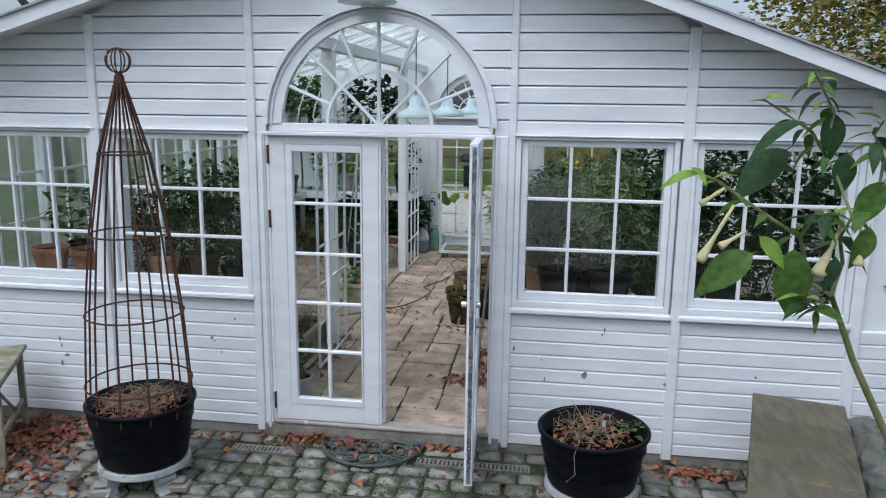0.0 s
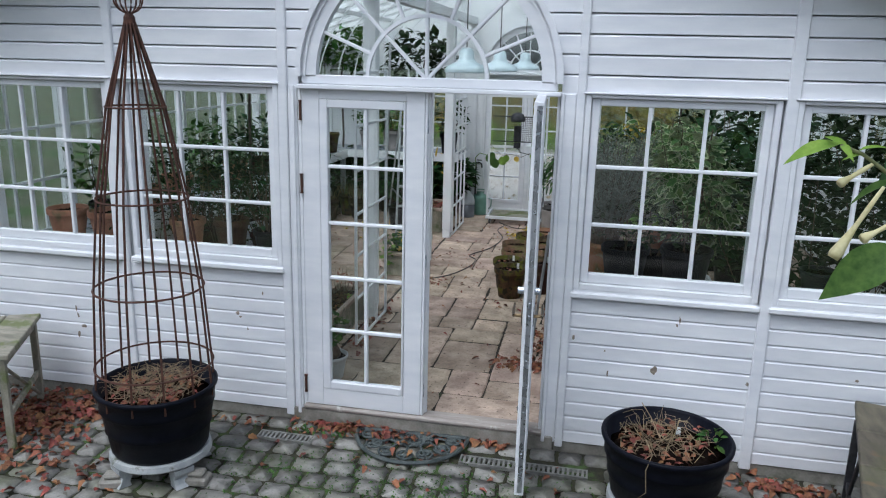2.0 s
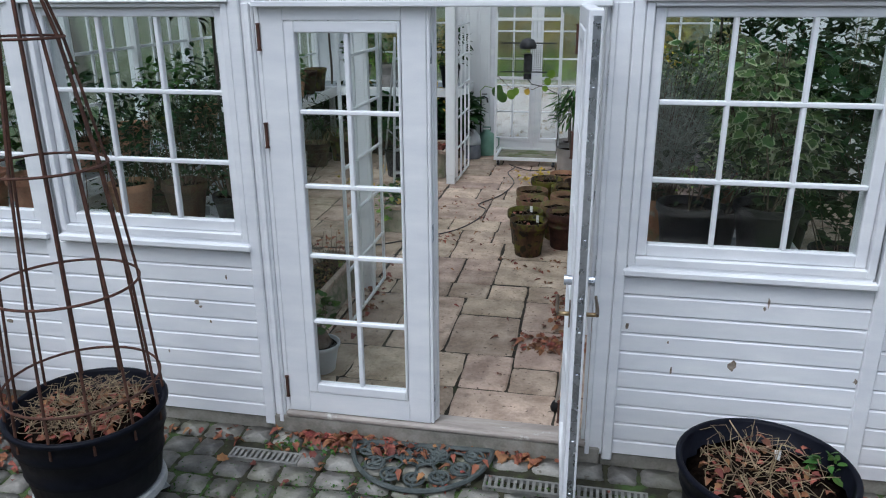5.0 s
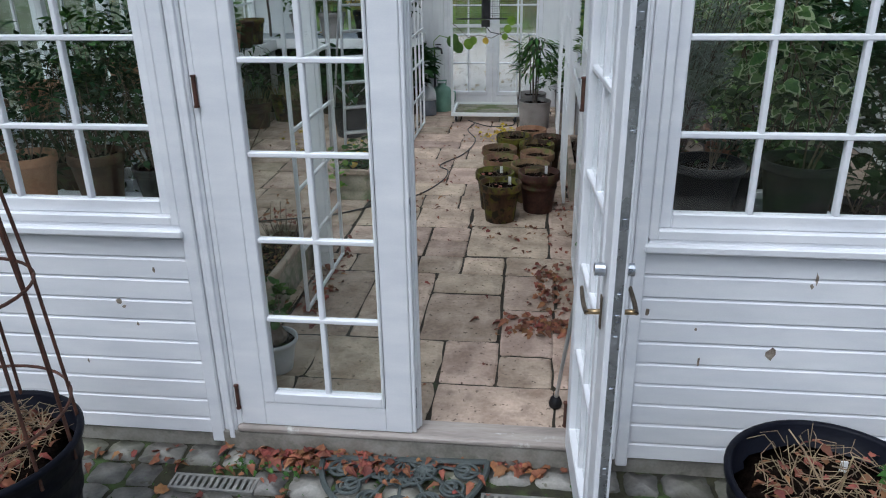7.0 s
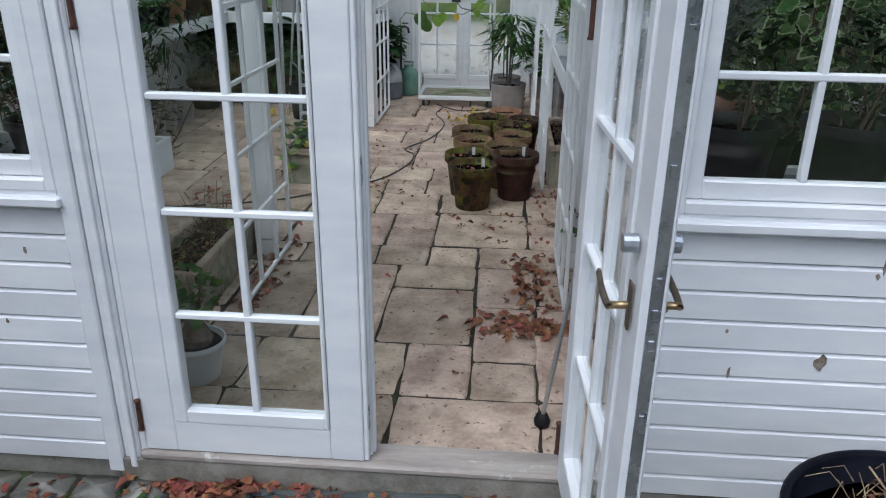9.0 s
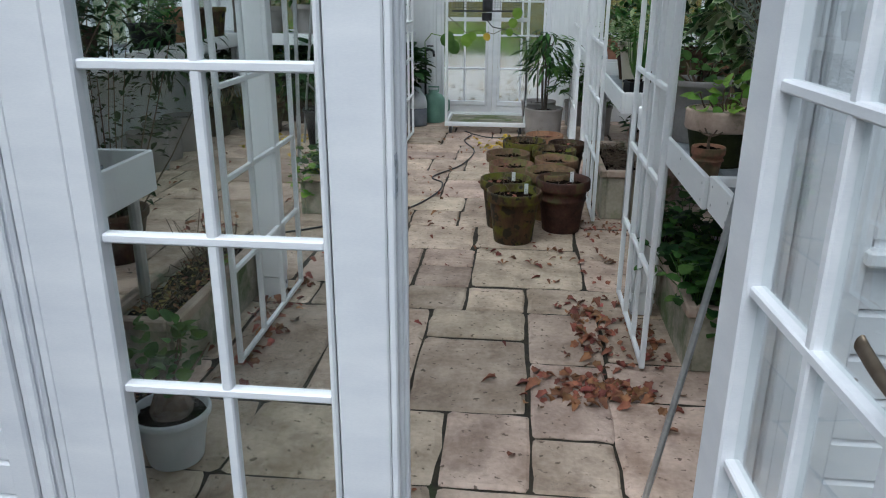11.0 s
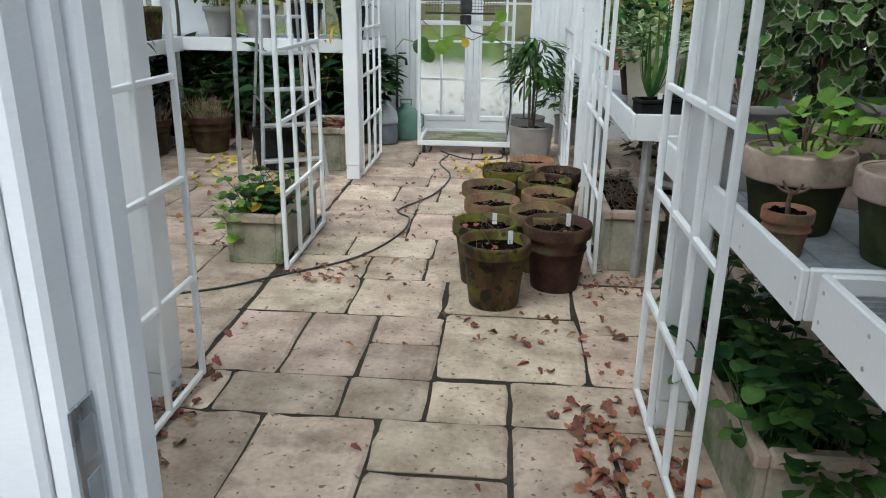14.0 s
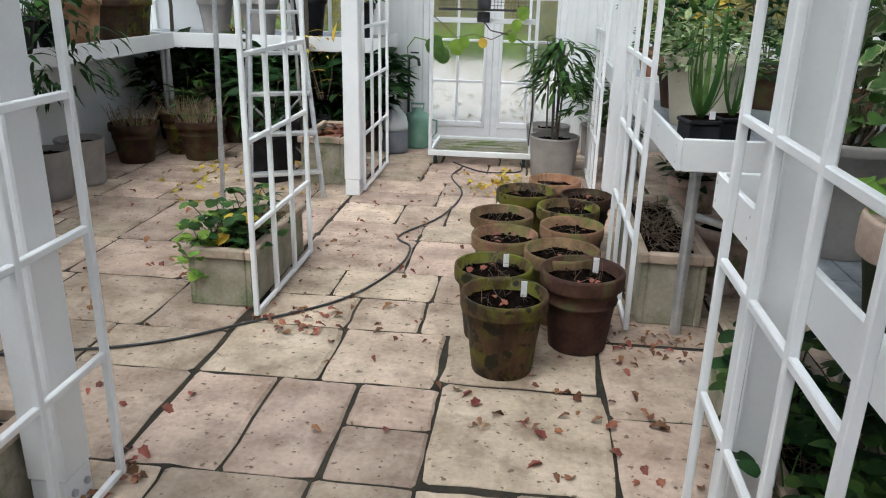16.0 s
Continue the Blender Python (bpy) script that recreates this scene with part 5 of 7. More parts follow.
AISLE = "empty pots in the aisle"
for x, y, r, h, m, tag, lab in ((-0.815, 8.20, 0.172, 0.325, MOSSPOT, (0.7, 0.055), "mossy green-brown terracotta pot of soil with a white label"),
                                (-0.505, 8.46, 0.175, 0.345, DARKPOT, (0.9, 0.055), "dark brown terracotta pot of soil with a white label"),
                                (-0.875, 8.50, 0.168, 0.325, MOSSPOT, (1.0, 0.05), "mossy terracotta pot behind a taller one"),
                                (-0.58, 8.72, 0.172, 0.335, OLIVEPOT, None, "terracotta pot of dark soil with a pale rim"),
                                (-0.845, 8.92, 0.160, 0.33, OLIVEPOT, None, "weathered terracotta pot of dark soil"),
                                (-0.52, 9.12, 0.160, 0.33, OLIVEPOT, None, "weathered terracotta pot of dark soil"),
                                (-0.875, 9.27, 0.165, 0.33, OLIVEPOT, None, "terracotta pot of dark soil"),
                                (-0.525, 9.46, 0.170, 0.33, MOSSPOT, None, "mossy terracotta pot of dark soil"),
                                (-0.755, 9.76, 0.175, 0.33, MOSSPOT, None, "mossy terracotta pot with banded rim"),
                                (-0.415, 9.72, 0.150, 0.33, DARKPOT, None, "dark red terracotta pot of soil"),
                                (-0.585, 10.05, 0.160, 0.33, TERRA, None, "terracotta pot of dark soil")):
    p = pot("flower_pot", x, y, 0.0, r, h, m, lab, AISLE, tag=tag, band=m is DARKPOT, rim=0.19, wide=1.11)
    for _ in range(3):
        lv = [((RNG.uniform(-.5, .5) * r, RNG.uniform(-.5, .5) * r, h * 0.895), rnd_dir(0), (0, 0, 1), RNG.uniform(0.025, 0.05))]
        part("leaf_scrap", leaves_mesh(lv, LOBED, DEADLEAF, 0.4, 0.3), DEADLEAF, p)
    part("soil_crumb", litter(bmesh.new(), (0, 0, h * 0.885), 14, (r * 0.7, r * 0.7), 0.06, 0.0012), TWIG, p)


def trough(name, x0, x1, y0, y1, h, label, soil=True):
    t = thing(name, label, "planter", pose((x0 + x1) / 2, (y0 + y1) / 2, 0.0), "stone troughs")
    a, b = (x1 - x0) / 2, (y1 - y0) / 2
    w, k = 0.03, 0.02
    for bx in ((-a + k, -a + k + w, -b + k, b - k, 0, h - 0.05), (a - k - w, a - k, -b + k, b - k, 0, h - 0.05), (-a + k + w, a - k - w, -b + k, -b + k + w, 0, h - 0.05), (-a + k + w, a - k - w, b - k - w, b - k, 0, h - 0.05)):
        part("side_panel", boxes(bx, bevel=0.006), TROUGH, t)
    part("bottom", boxes((-a + k + w, a - k - w, -b + k + w, b - k - w, 0, 0.04)), TROUGH, t)
    w = 0.045
    for bx in ((-a, -a + w, -b, b, h - 0.049, h), (a - w, a, -b, b, h - 0.049, h), (-a + w, a - w, -b, -b + w, h - 0.049, h), (-a + w, a - w, b - w, b, h - 0.049, h)):
        part("rim", boxes(bx, bevel=0.008), TROUGHRIM, t)
    bm = bmesh.new()
    bmesh.ops.create_grid(bm, x_segments=10, y_segments=20, size=1.0)
    for v in bm.verts:
        v.co = Vector((v.co.x * (a - 0.046), v.co.y * (b - 0.046), h - 0.055 + 0.02 * noise.noise(v.co * 6)))
    part("soil", bm, SOIL, t, "", True)
    return t


def strawberry(t, h, a, b, n, over=1.0):
    bm = bmesh.new()
    items = []
    for _ in range(n):
        x, y = RNG.uniform(-a, a), -b + 2 * b * RNG.random() ** over
        base = Vector((x * 0.8, y * 0.95, h - 0.05))
        d = Vector((RNG.uniform(-1, 1), RNG.uniform(-1, 1), 0))
        tip = base + d * RNG.uniform(0.05, 0.16) + Vector((0, 0, RNG.uniform(0.02, 0.22)))
        tube(bm, (base, (base + tip) / 2 + Vector((0, 0, 0.03)), tip), 0.0025, 4, 0.8, cap=False)
        a0 = RNG.uniform(0, 6.28)
        for k in range(3):
            aa = a0 + (k - 1) * 1.7
            items.append((tip, (math.cos(aa), math.sin(aa), RNG.uniform(-0.2, 0.25)), (RNG.uniform(-.3, .3), RNG.uniform(-.3, .3), 1), RNG.uniform(0.038, 0.068)))
    RNG.shuffle(items)
    part("stem_tuft", bm, GREEN, t)
    q = int(len(items) * 0.55)
    part("foliage", leaves_mesh(items[:q], ROUND, DKGREEN, 0.15, 0.25), DKGREEN, t)
    part("young_foliage", leaves_mesh(items[q:], ROUND, GREEN, 0.15, 0.25), GREEN, t)


tr = trough("stone_trough", -0.10, 0.22, 6.54, 7.95, 0.30, "algae-stained stone trough of strawberry plants under the shelf")
strawberry(tr, 0.30, 0.18, 0.66, 210, 2.2)
part("dry_litter", litter(bmesh.new(), (0, 0.1, 0.26), 140, (0.11, 0.54), 0.16, 0.0018), TWIG, tr)
part("trailing_foliage", clump((0.06, -0.68, 0.27), (0.13, 0.07, 0.12), 46, 0.055, ROUND, GREEN), GREEN, tr)
tr = trough("stone_trough", -0.245, 0.08, 8.70, 9.75, 0.345, "algae-green stone trough of dry roots beside the trellis")
part("root_tangle", litter(bmesh.new(), (0, 0, 0.29), 150, (0.10, 0.44), 0.16, 0.0025), TWIG, tr, "tangle of dry brown roots")
tr = trough("stone_trough", -2.42, -2.09, 6.2, 7.24, 0.29, "algae-stained stone trough of bare soil and seed heads")
for m, n in ((LITTERGOLD, 160), (DEADLEAF, 140)):
    part("dry_litter", leaves_mesh([((RNG.uniform(-.11, .11), RNG.uniform(-.46, .3), 0.245 + RNG.uniform(0, 0.02)), rnd_dir(-0.1), (RNG.uniform(-.5, .5), RNG.uniform(-.5, .5), 1), RNG.uniform(0.015, 0.04)) for _ in range(n)], OVAL, m, 0.4, 0.4), m, tr)
part("seed_stem_tuft", stalks(bmesh.new(), (0.0, 0.25, 0.24), 24, 0.1, 0.22, 0.003, 0.5, 0.05), TWIG, tr)
part("seed_head_tuft", clump((0, 0.25, 0.42), (0.1, 0.14, 0.06), 40, 0.04, OVAL, DEADLEAF), DEADLEAF, tr)
part("dry_litter", litter(bmesh.new(), (0, 0, 0.24), 90, (0.10, 0.44), 0.1, 0.0025), TWIG, tr)
part("seedling", clump((0.05, 0.25, 0.25), (0.04, 0.04, 0.02), 14, 0.04, ROUND, LIME), LIME, tr)
tr = trough("stone_trough", -2.31, -1.965, 8.58, 9.42, 0.285, "pink-rimmed stained clay trough with trailing strawberry plants")
strawberry(tr, 0.285, 0.17, 0.34, 60, 1.8)
part("trailing_foliage", clump((-0.12, -0.32, 0.28), (0.14, 0.14, 0.17), 70, 0.05, ROUND, LIME), LIME, tr)
part("yellow_leaf", clump((0.05, -0.3, 0.36), (0.1, 0.1, 0.05), 6, 0.06, ROUND, YELLOWLEAF), YELLOWLEAF, tr)
part("dry_grass", litter(bmesh.new(), (0.05, 0.1, 0.25), 120, (0.11, 0.28), 0.1, 0.002), STRAW, tr)
tr = trough("stone_trough", -2.47, -2.10, 10.88, 11.6, 0.36, "stained clay trough of leaf litter near the end wall")
part("leaf_litter", leaves_mesh([((RNG.uniform(-.12, .12), RNG.uniform(-.28, .28), 0.32), rnd_dir(0), (RNG.uniform(-.5, .5), RNG.uniform(-.5, .5), 1), 0.08) for _ in range(90)], LOBED, DEADLEAF, 0.4, 0.3), DEADLEAF, tr)


def canopy(t, z, r, hgt, n, size, outline, mat, stems=0, stem_mat=None, droop=0.35, hollow=0.0, name="foliage"):
    if stems:
        part("stem_tuft", stalks(bmesh.new(), (0, 0, z), stems, r * 0.35, hgt * 0.9, 0.005, 0.6, 0.05), stem_mat or TWIG, t)
    part(name, clump((0, 0, z + hgt * 0.6), (r, r, hgt * 0.6), n, size, outline, mat, droop=droop, hollow=hollow), mat, t)


# two grey pots, the nearer with a slim-leaved standard tree
for x, y, r, h in ((-0.555, 11.52, 0.20, 0.33), (-0.60, 12.0, 0.19, 0.33)):
    tree = pot("potted_tree" if y < 11.8 else "flower_pot", x, y, 0.0, r, h, GREYPOT, "grey fibre pot with a slender tree of long dark drooping leaves" if y < 11.8 else "grey fibre pot with a thin cane", "grey pots", rim=0.06, base=0.86, wide=1.02)
    bm = bmesh.new()
    for k in range(5 if y < 11.8 else 1):
        a = k * 1.3
        tube(bm, ((0.02 * math.cos(a), 0.02 * math.sin(a), h * 0.85), (0.04 * math.cos(a), 0.04 * math.sin(a), 0.7), (0.03 * math.cos(a * 2), 0.03 * math.sin(a * 2), 0.85), (0.1 * math.cos(a), 0.1 * math.sin(a), 1.05)), 0.009, 6, 0.6)
    part("trunk", bm, BARK, tree)
    if y < 11.8:
        items = []
        for k in range(330):
            a, u = RNG.uniform(0, 6.28), RNG.random()
            rr = 0.30 * math.sqrt(u)
            p = Vector((rr * 0.75 * math.cos(a), rr * 0.75 * math.sin(a), RNG.uniform(0.74, 1.12) - 0.3 * rr))
            if RNG.random() < 0.12:
                p = Vector((0.2 + RNG.uniform(0, .1), 0.05, RNG.uniform(0.5, 0.8)))
            items.append((p, (math.cos(a), math.sin(a), RNG.uniform(-0.7, 0.6)), (RNG.uniform(-.4, .4), RNG.uniform(-.4, .4), 1), RNG.uniform(0.09, 0.19)))
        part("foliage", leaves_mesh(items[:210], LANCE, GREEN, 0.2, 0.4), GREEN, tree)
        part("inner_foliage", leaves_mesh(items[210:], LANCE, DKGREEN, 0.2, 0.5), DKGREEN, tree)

# low wheeled frame that carries an electric heater on two posts
tl = thing("heater_trolley", "white wheeled frame with uprights carrying a dark mesh heater", "trolley", pose(-1.16, 12.06, 0.0))
part("base_frame", boxes((-0.44, 0.43, -0.34, -0.31, 0.08, 0.125), (-0.44, 0.43, 0.31, 0.34, 0.08, 0.125), (-0.44, -0.41, -0.31, 0.31, 0.08, 0.125), (0.40, 0.43, -0.31, 0.31, 0.08, 0.125), bevel=0.004), WHITE_IN, tl)
for y in (-0.23, -0.11, 0.01, 0.13, 0.25):
    part("floor_slat", boxes((-0.405, 0.395, y - 0.04, y + 0.04, 0.085, 0.105), bevel=0.003), OLDWOOD, tl)
for x in (-0.38, 0.37):
    for y in (-0.29, 0.29):
        w = bmesh.new()
        tube(w, ((x - 0.014, y, 0.035), (x + 0.014, y, 0.035)), 0.035, 14)
        wh = part("wheel", w, DARKMETAL, tl)
        for k in (-0.019, 0.019):
            part("fork", boxes((x + k - 0.003, x + k + 0.003, y - 0.02, y + 0.02, 0.035, 0.079)), GALV, wh)
for x in (-0.425, 0.415):
    part("upright", boxes((x - 0.014, x + 0.014, -0.315 - 0.014, -0.315 + 0.014, 0.126, 2.0), bevel=0.003), WHITE_IN, tl)
part("crossbar", boxes((-0.41, 0.40, -0.325, -0.305, 1.16, 1.20), bevel=0.003), WHITE_IN, tl)
part("crossbar", boxes((-0.41, 0.40, -0.325, -0.305, 1.90, 1.94), bevel=0.003), WHITE_IN, tl)
hb = bmesh.new()
for i in range(27):
    x = -0.36 + 0.70 * i / 26
    tube(hb, ((x, -0.345, 1.27), (x, -0.345, 1.62)), 0.002, 4)
for i in range(14):
    z = 1.27 + 0.35 * i / 13
    tube(hb, ((-0.36, -0.345, z), (0.34, -0.345, z)), 0.002, 4)
box(hb, -0.37, 0.35, -0.35, -0.34, 1.255, 1.27)
box(hb, -0.37, 0.35, -0.35, -0.34, 1.62, 1.635)
part("mesh_guard", hb, DARKMETAL, tl, "dark wire mesh guard")
part("heater_box", boxes((-0.055, 0.045, -0.42, -0.352, 1.27, 1.50), bevel=0.01), DARKMETAL, tl, "dark fan heater box")
part("heater_dome", lathe(bmesh.new(), ((0.0, 1.56), (0.10, 1.56), (0.11, 1.60), (0.08, 1.67), (0.0, 1.70)), 20, (-0.01, -0.40, 0)), DARKMETAL, tl, "round grey heater reflector", True)
part("socket", boxes((-0.06, 0.04, -0.37, -0.33, 1.17, 1.25), bevel=0.006), DARKMETAL, tl)
part("cable", tube(bmesh.new(), ((-0.01, -0.36, 1.18), (0.05, -0.37, 1.11), (0.2, -0.36, 1.08), (0.32, -0.35, 1.02), (0.40, -0.33, 0.98), (0.415, -0.34, 0.5), (0.40, -0.36, 0.2)), 0.006, 6), HOSE, tl)

hose = thing("garden_hose", "thin black hose snaking over the slabs", "hose", pose(0, 0, 0))
part("hose_line", tube(bmesh.new(), smooth(((-2.9, 7.95, 0.008), (-2.3, 8.15, 0.008), (-1.95, 8.42, 0.008), (-1.6, 8.75, 0.008), (-1.42, 9.2, 0.008), (-1.4, 9.55, 0.008), (-1.5, 9.75, 0.008), (-1.3, 10.2, 0.008), (-1.22, 10.8, 0.008), (-1.35, 11.3, 0.008), (-1.3, 11.65, 0.008), (-1.38, 11.72, 0.03))), 0.0062, 6), HOSE, hose, "", True)
part("hose_line", tube(bmesh.new(), smooth(((-1.3, 11.68, 0.01), (-1.1, 11.5, 0.008), (-0.85, 11.55, 0.008), (-0.8, 11.68, 0.008), (-0.82, 11.72, 0.05))), 0.006, 6), HOSE, hose, "", True)

can = thing("watering_can", "pale green plastic watering can standing by the end wall", "watering can", pose(-1.80, 12.45, 0.0))
part("can_body", lathe(bmesh.new(), ((0.0, 0.0), (0.125, 0.0), (0.13, 0.02), (0.13, 0.26), (0.10, 0.31), (0.055, 0.33), (0.05, 0.36), (0.0, 0.36)), 24), CANGREEN, can, "", True)
part("handle", tube(bmesh.new(), ((-0.05, 0, 0.34), (-0.06, 0, 0.40), (0.06, 0, 0.40), (0.05, 0, 0.34)), 0.010, 8), CANGREEN, can)
part("handle", tube(bmesh.new(), ((0.12, 0, 0.26), (0.18, 0, 0.25), (0.18, 0, 0.14), (0.13, 0, 0.08)), 0.010, 8), CANGREEN, can)
jug = thing("sprayer_jug", "milky plastic sprayer jug half full of grey liquid", "jug", pose(-1.96, 12.18, 0.0))
part("liquid_part", lathe(bmesh.new(), ((0.0, 0.0), (0.11, 0.0), (0.115, 0.02), (0.115, 0.2), (0.0, 0.2)), 24), JUGLIQUID, jug, "dark liquid showing through", True)
part("jug_body", lathe(bmesh.new(), ((0.114, 0.201), (0.115, 0.25), (0.10, 0.32), (0.06, 0.37), (0.03, 0.40), (0.03, 0.44), (0.0, 0.44)), 24), JUGCLEAR, jug, "", True)
part("pump", tube(bmesh.new(), ((0, 0, 0.44), (0, 0, 0.52)), 0.009, 8), TAG, jug)
part("pump_grip", boxes((-0.05, 0.05, -0.012, 0.012, 0.52, 0.54), bevel=0.005), TAG, jug)
tap = thing("water_tap", "old dark water tap on a pipe up the end wall", "tap", pose(-1.93, YE, 0.0))
part("pipe", tube(bmesh.new(), ((0, -0.022, 0.0), (0, -0.022, 0.80)), 0.013, 8), DARKMETAL, tap)
part("spout", tube(bmesh.new(), ((0, -0.022, 0.78), (0.05, -0.05, 0.80), (0.10, -0.08, 0.78), (0.11, -0.09, 0.72)), 0.014, 8), DARKMETAL, tap)
part("tap_handle", boxes((0.02, 0.10, -0.065, -0.05, 0.83, 0.845), bevel=0.004), DARKMETAL, tap)

# aluminium step ladder, folded open
ld = thing("step_ladder", "old grey aluminium step ladder standing open among plants", "ladder", pose(-2.42, 10.45, 0.0, 0, 0, 25))
for s in (-1, 1):
    part("stile", tube(bmesh.new(), ((s * 0.25, -0.05, 0.0), (s * 0.13, 0.32, 1.75)), 0.017, 6), ALU, ld)
    part("rear_stile", tube(bmesh.new(), ((s * 0.24, 0.75, 0.0), (s * 0.12, 0.36, 1.75)), 0.013, 6), ALU, ld)
for k in range(6):
    f = (k + 0.7) / 6.6
    w = 0.25 - 0.12 * f
    part("tread", boxes((-w, w, -0.05 + 0.37 * f - 0.04, -0.05 + 0.37 * f + 0.04, 1.75 * f - 0.012, 1.75 * f + 0.012), bevel=0.003), ALU, ld)
part("rear_brace", tube(bmesh.new(), ((-0.23, 0.72, 0.15), (0.19, 0.60, 0.6)), 0.01, 6), ALU, ld)
part("rear_brace", tube(bmesh.new(), ((0.23, 0.72, 0.15), (-0.19, 0.60, 0.6)), 0.01, 6), ALU, ld)
rod = thing("prop_pole", "grey metal prop pole standing on the slabs", "pole", pose(-2.72, 10.05, 0.0))
part("pole", tube(bmesh.new(), ((0, 0, 0.0), (0.04, 0.1, 2.6)), 0.017, 8), GALV, rod)
part("collar", tube(bmesh.new(), ((0.005, 0.012, 0.34), (0.0065, 0.0165, 0.43)), 0.021, 8), GALV, rod)
# pole with a rubber foot leaning by the open door
pl = thing("door_pole", "thin grey pole with black rubber foot leaning by the doorway", "pole", pose(-0.415, 5.535, 0.0))
part("pole", tube(bmesh.new(), ((0.0, 0, 0.03), (0.125, -0.19, 1.25)), 0.0095, 8), GALV, pl)
part("rubber_foot", lathe(bmesh.new(), ((0.0, 0.0), (0.03, 0.0), (0.034, 0.02), (0.022, 0.05), (0.012, 0.055)), 14), BLACKPOT, pl, "black rubber foot", True)
part("grip", tube(bmesh.new(), ((0.119, -0.181, 1.19), (0.136, -0.207, 1.36)), 0.0105, 10), GALV, pl, "plain grey end sleeve")

# pendant lamps over the aisle
for i, (x, y) in enumerate(((-1.30, 7.9), (-1.16, 9.3), (-1.06, 11.2))):
    l = thing("pendant_lamp", "pale blue enamel bell pendant lamp hanging from the roof", "lamp", pose(x, y, 2.30), "pendant lamps")
    part("shade", lathe(bmesh.new(), ((0.205, 0.0), (0.21, 0.01), (0.19, 0.06), (0.10, 0.10), (0.075, 0.13), (0.07, 0.20), (0.045, 0.23), (0.0, 0.235)), 28), ENAMEL, l, "", True)
    part("cord", tube(bmesh.new(), ((0, 0, 0.235), (0, 0, 1.2)), 0.006, 6), HOSE, l)


# ---- planted pots ----
def planted(x, y, z, r, h, mat, label, **k):
    return pot("potted_plant", x, y, z, r, h, mat, label, k.pop("group", ""), **k)


S1, S0, S2 = 0.791, 0.883, 0.791
p = planted(-0.045, 6.74, S1, 0.066, 0.125, TERRA, "small ribbed terracotta pot with a bare knobbly stem", rim=0.24, band=True)
bm = tube(bmesh.new(), ((0, 0, 0.10), (0.004, 0, 0.145), (0, 0.002, 0.175)), 0.007, 7, 0.8)
for d in ((0.045, 0.0, 0.025), (-0.045, 0.01, 0.02), (0.018, -0.02, 0.03), (-0.018, 0.02, 0.03)):
    tube(bm, ((0, 0, 0.165), (d[0] * 0.6, d[1] * 0.6, 0.165 + d[2] * 0.4), (d[0], d[1], 0.165 + d[2])), 0.0045, 6, 0.7)
part("bare_stem", bm, TWIG, p)
p = planted(0.06, 7.0, S1, 0.150, 0.235, ALGAEPOT, "wide mossy pot with a pinkish rim and young geranium", rim=0.34, base=0.72, rimmat=PALEPOT)
def geranium(p, z, r, n, size, mat=LIME):
    part("stem_tuft", stalks(bmesh.new(), (0, 0, z), 14, r * 0.5, 0.11, 0.006, 0.9, 0.04), TWIG, p)
    part("foliage", clump((0, 0, z + 0.075), (r * 1.15, r * 1.15, 0.08), n, size, ROUND, mat, hollow=0.3), mat, p)
geranium(p, 0.21, 0.15, 46, 0.058)
p = planted(0.26, 6.72, S1, 0.15, 0.235, ALGAEPOT, "mossy terracotta pot with a cut back geranium", rim=0.28, rimmat=PALEPOT)
geranium(p, 0.19, 0.10, 18, 0.05)
p = planted(0.07, 7.55, S1, 0.16, 0.30, GREYPOT, "tall grey pot of woody geranium stems", rim=0.1, base=0.8)
geranium(p, 0.28, 0.13, 24, 0.06, GREEN)
p = planted(0.38, 7.32, S1, 0.16, 0.24, PALEPOT, "weathered terracotta pot of pale woody stems", rim=0.2)
geranium(p, 0.2, 0.15, 26, 0.07)
p = planted(0.60, 6.95, S1, 0.15, 0.30, TERRA, "terracotta pot of geranium stems among the foliage", rim=0.2)
geranium(p, 0.26, 0.14, 24, 0.07)
# rosemary-like bush in a tall orange pot, on the mesh shelf
p = planted(0.085, 6.10, S0, 0.135, 0.27, ORANGEPOT, "tall orange terracotta pot with algae patches and a silvery needle bush", rim=0.12, base=0.74)
bm = bmesh.new()
items = []
for _ in range(170):
    a, k = RNG.uniform(0, 6.28), math.sqrt(RNG.random())
    b0 = Vector((0.09 * k * math.cos(a), 0.09 * k * math.sin(a), 0.23))
    t0 = Vector((0.34 * k * math.cos(a), 0.34 * k * math.sin(a), 0.40 + RNG.uniform(0.2, 0.7)))
    tube(bm, (b0, (b0 + t0) / 2 + Vector((0, 0, 0.06)), t0), 0.003, 4, 0.5, cap=False)
    for j in range(52):
        f = RNG.uniform(0.3, 1.0)
        items.append((b0.lerp(t0, f) + Vector((0, 0, 0.10 * f * (1 - f))), rnd_dir(0.5), (RNG.uniform(-1, 1), RNG.uniform(-1, 1), 0.3), RNG.uniform(0.03, 0.065)))
part("stem_tuft", bm, TWIG, p)
part("needle_foliage", leaves_mesh(items, ((0, 0.03), (0.5, 0.06), (1, 0.012)), GREYLEAF, 0.1, 0.1), GREYLEAF, p)
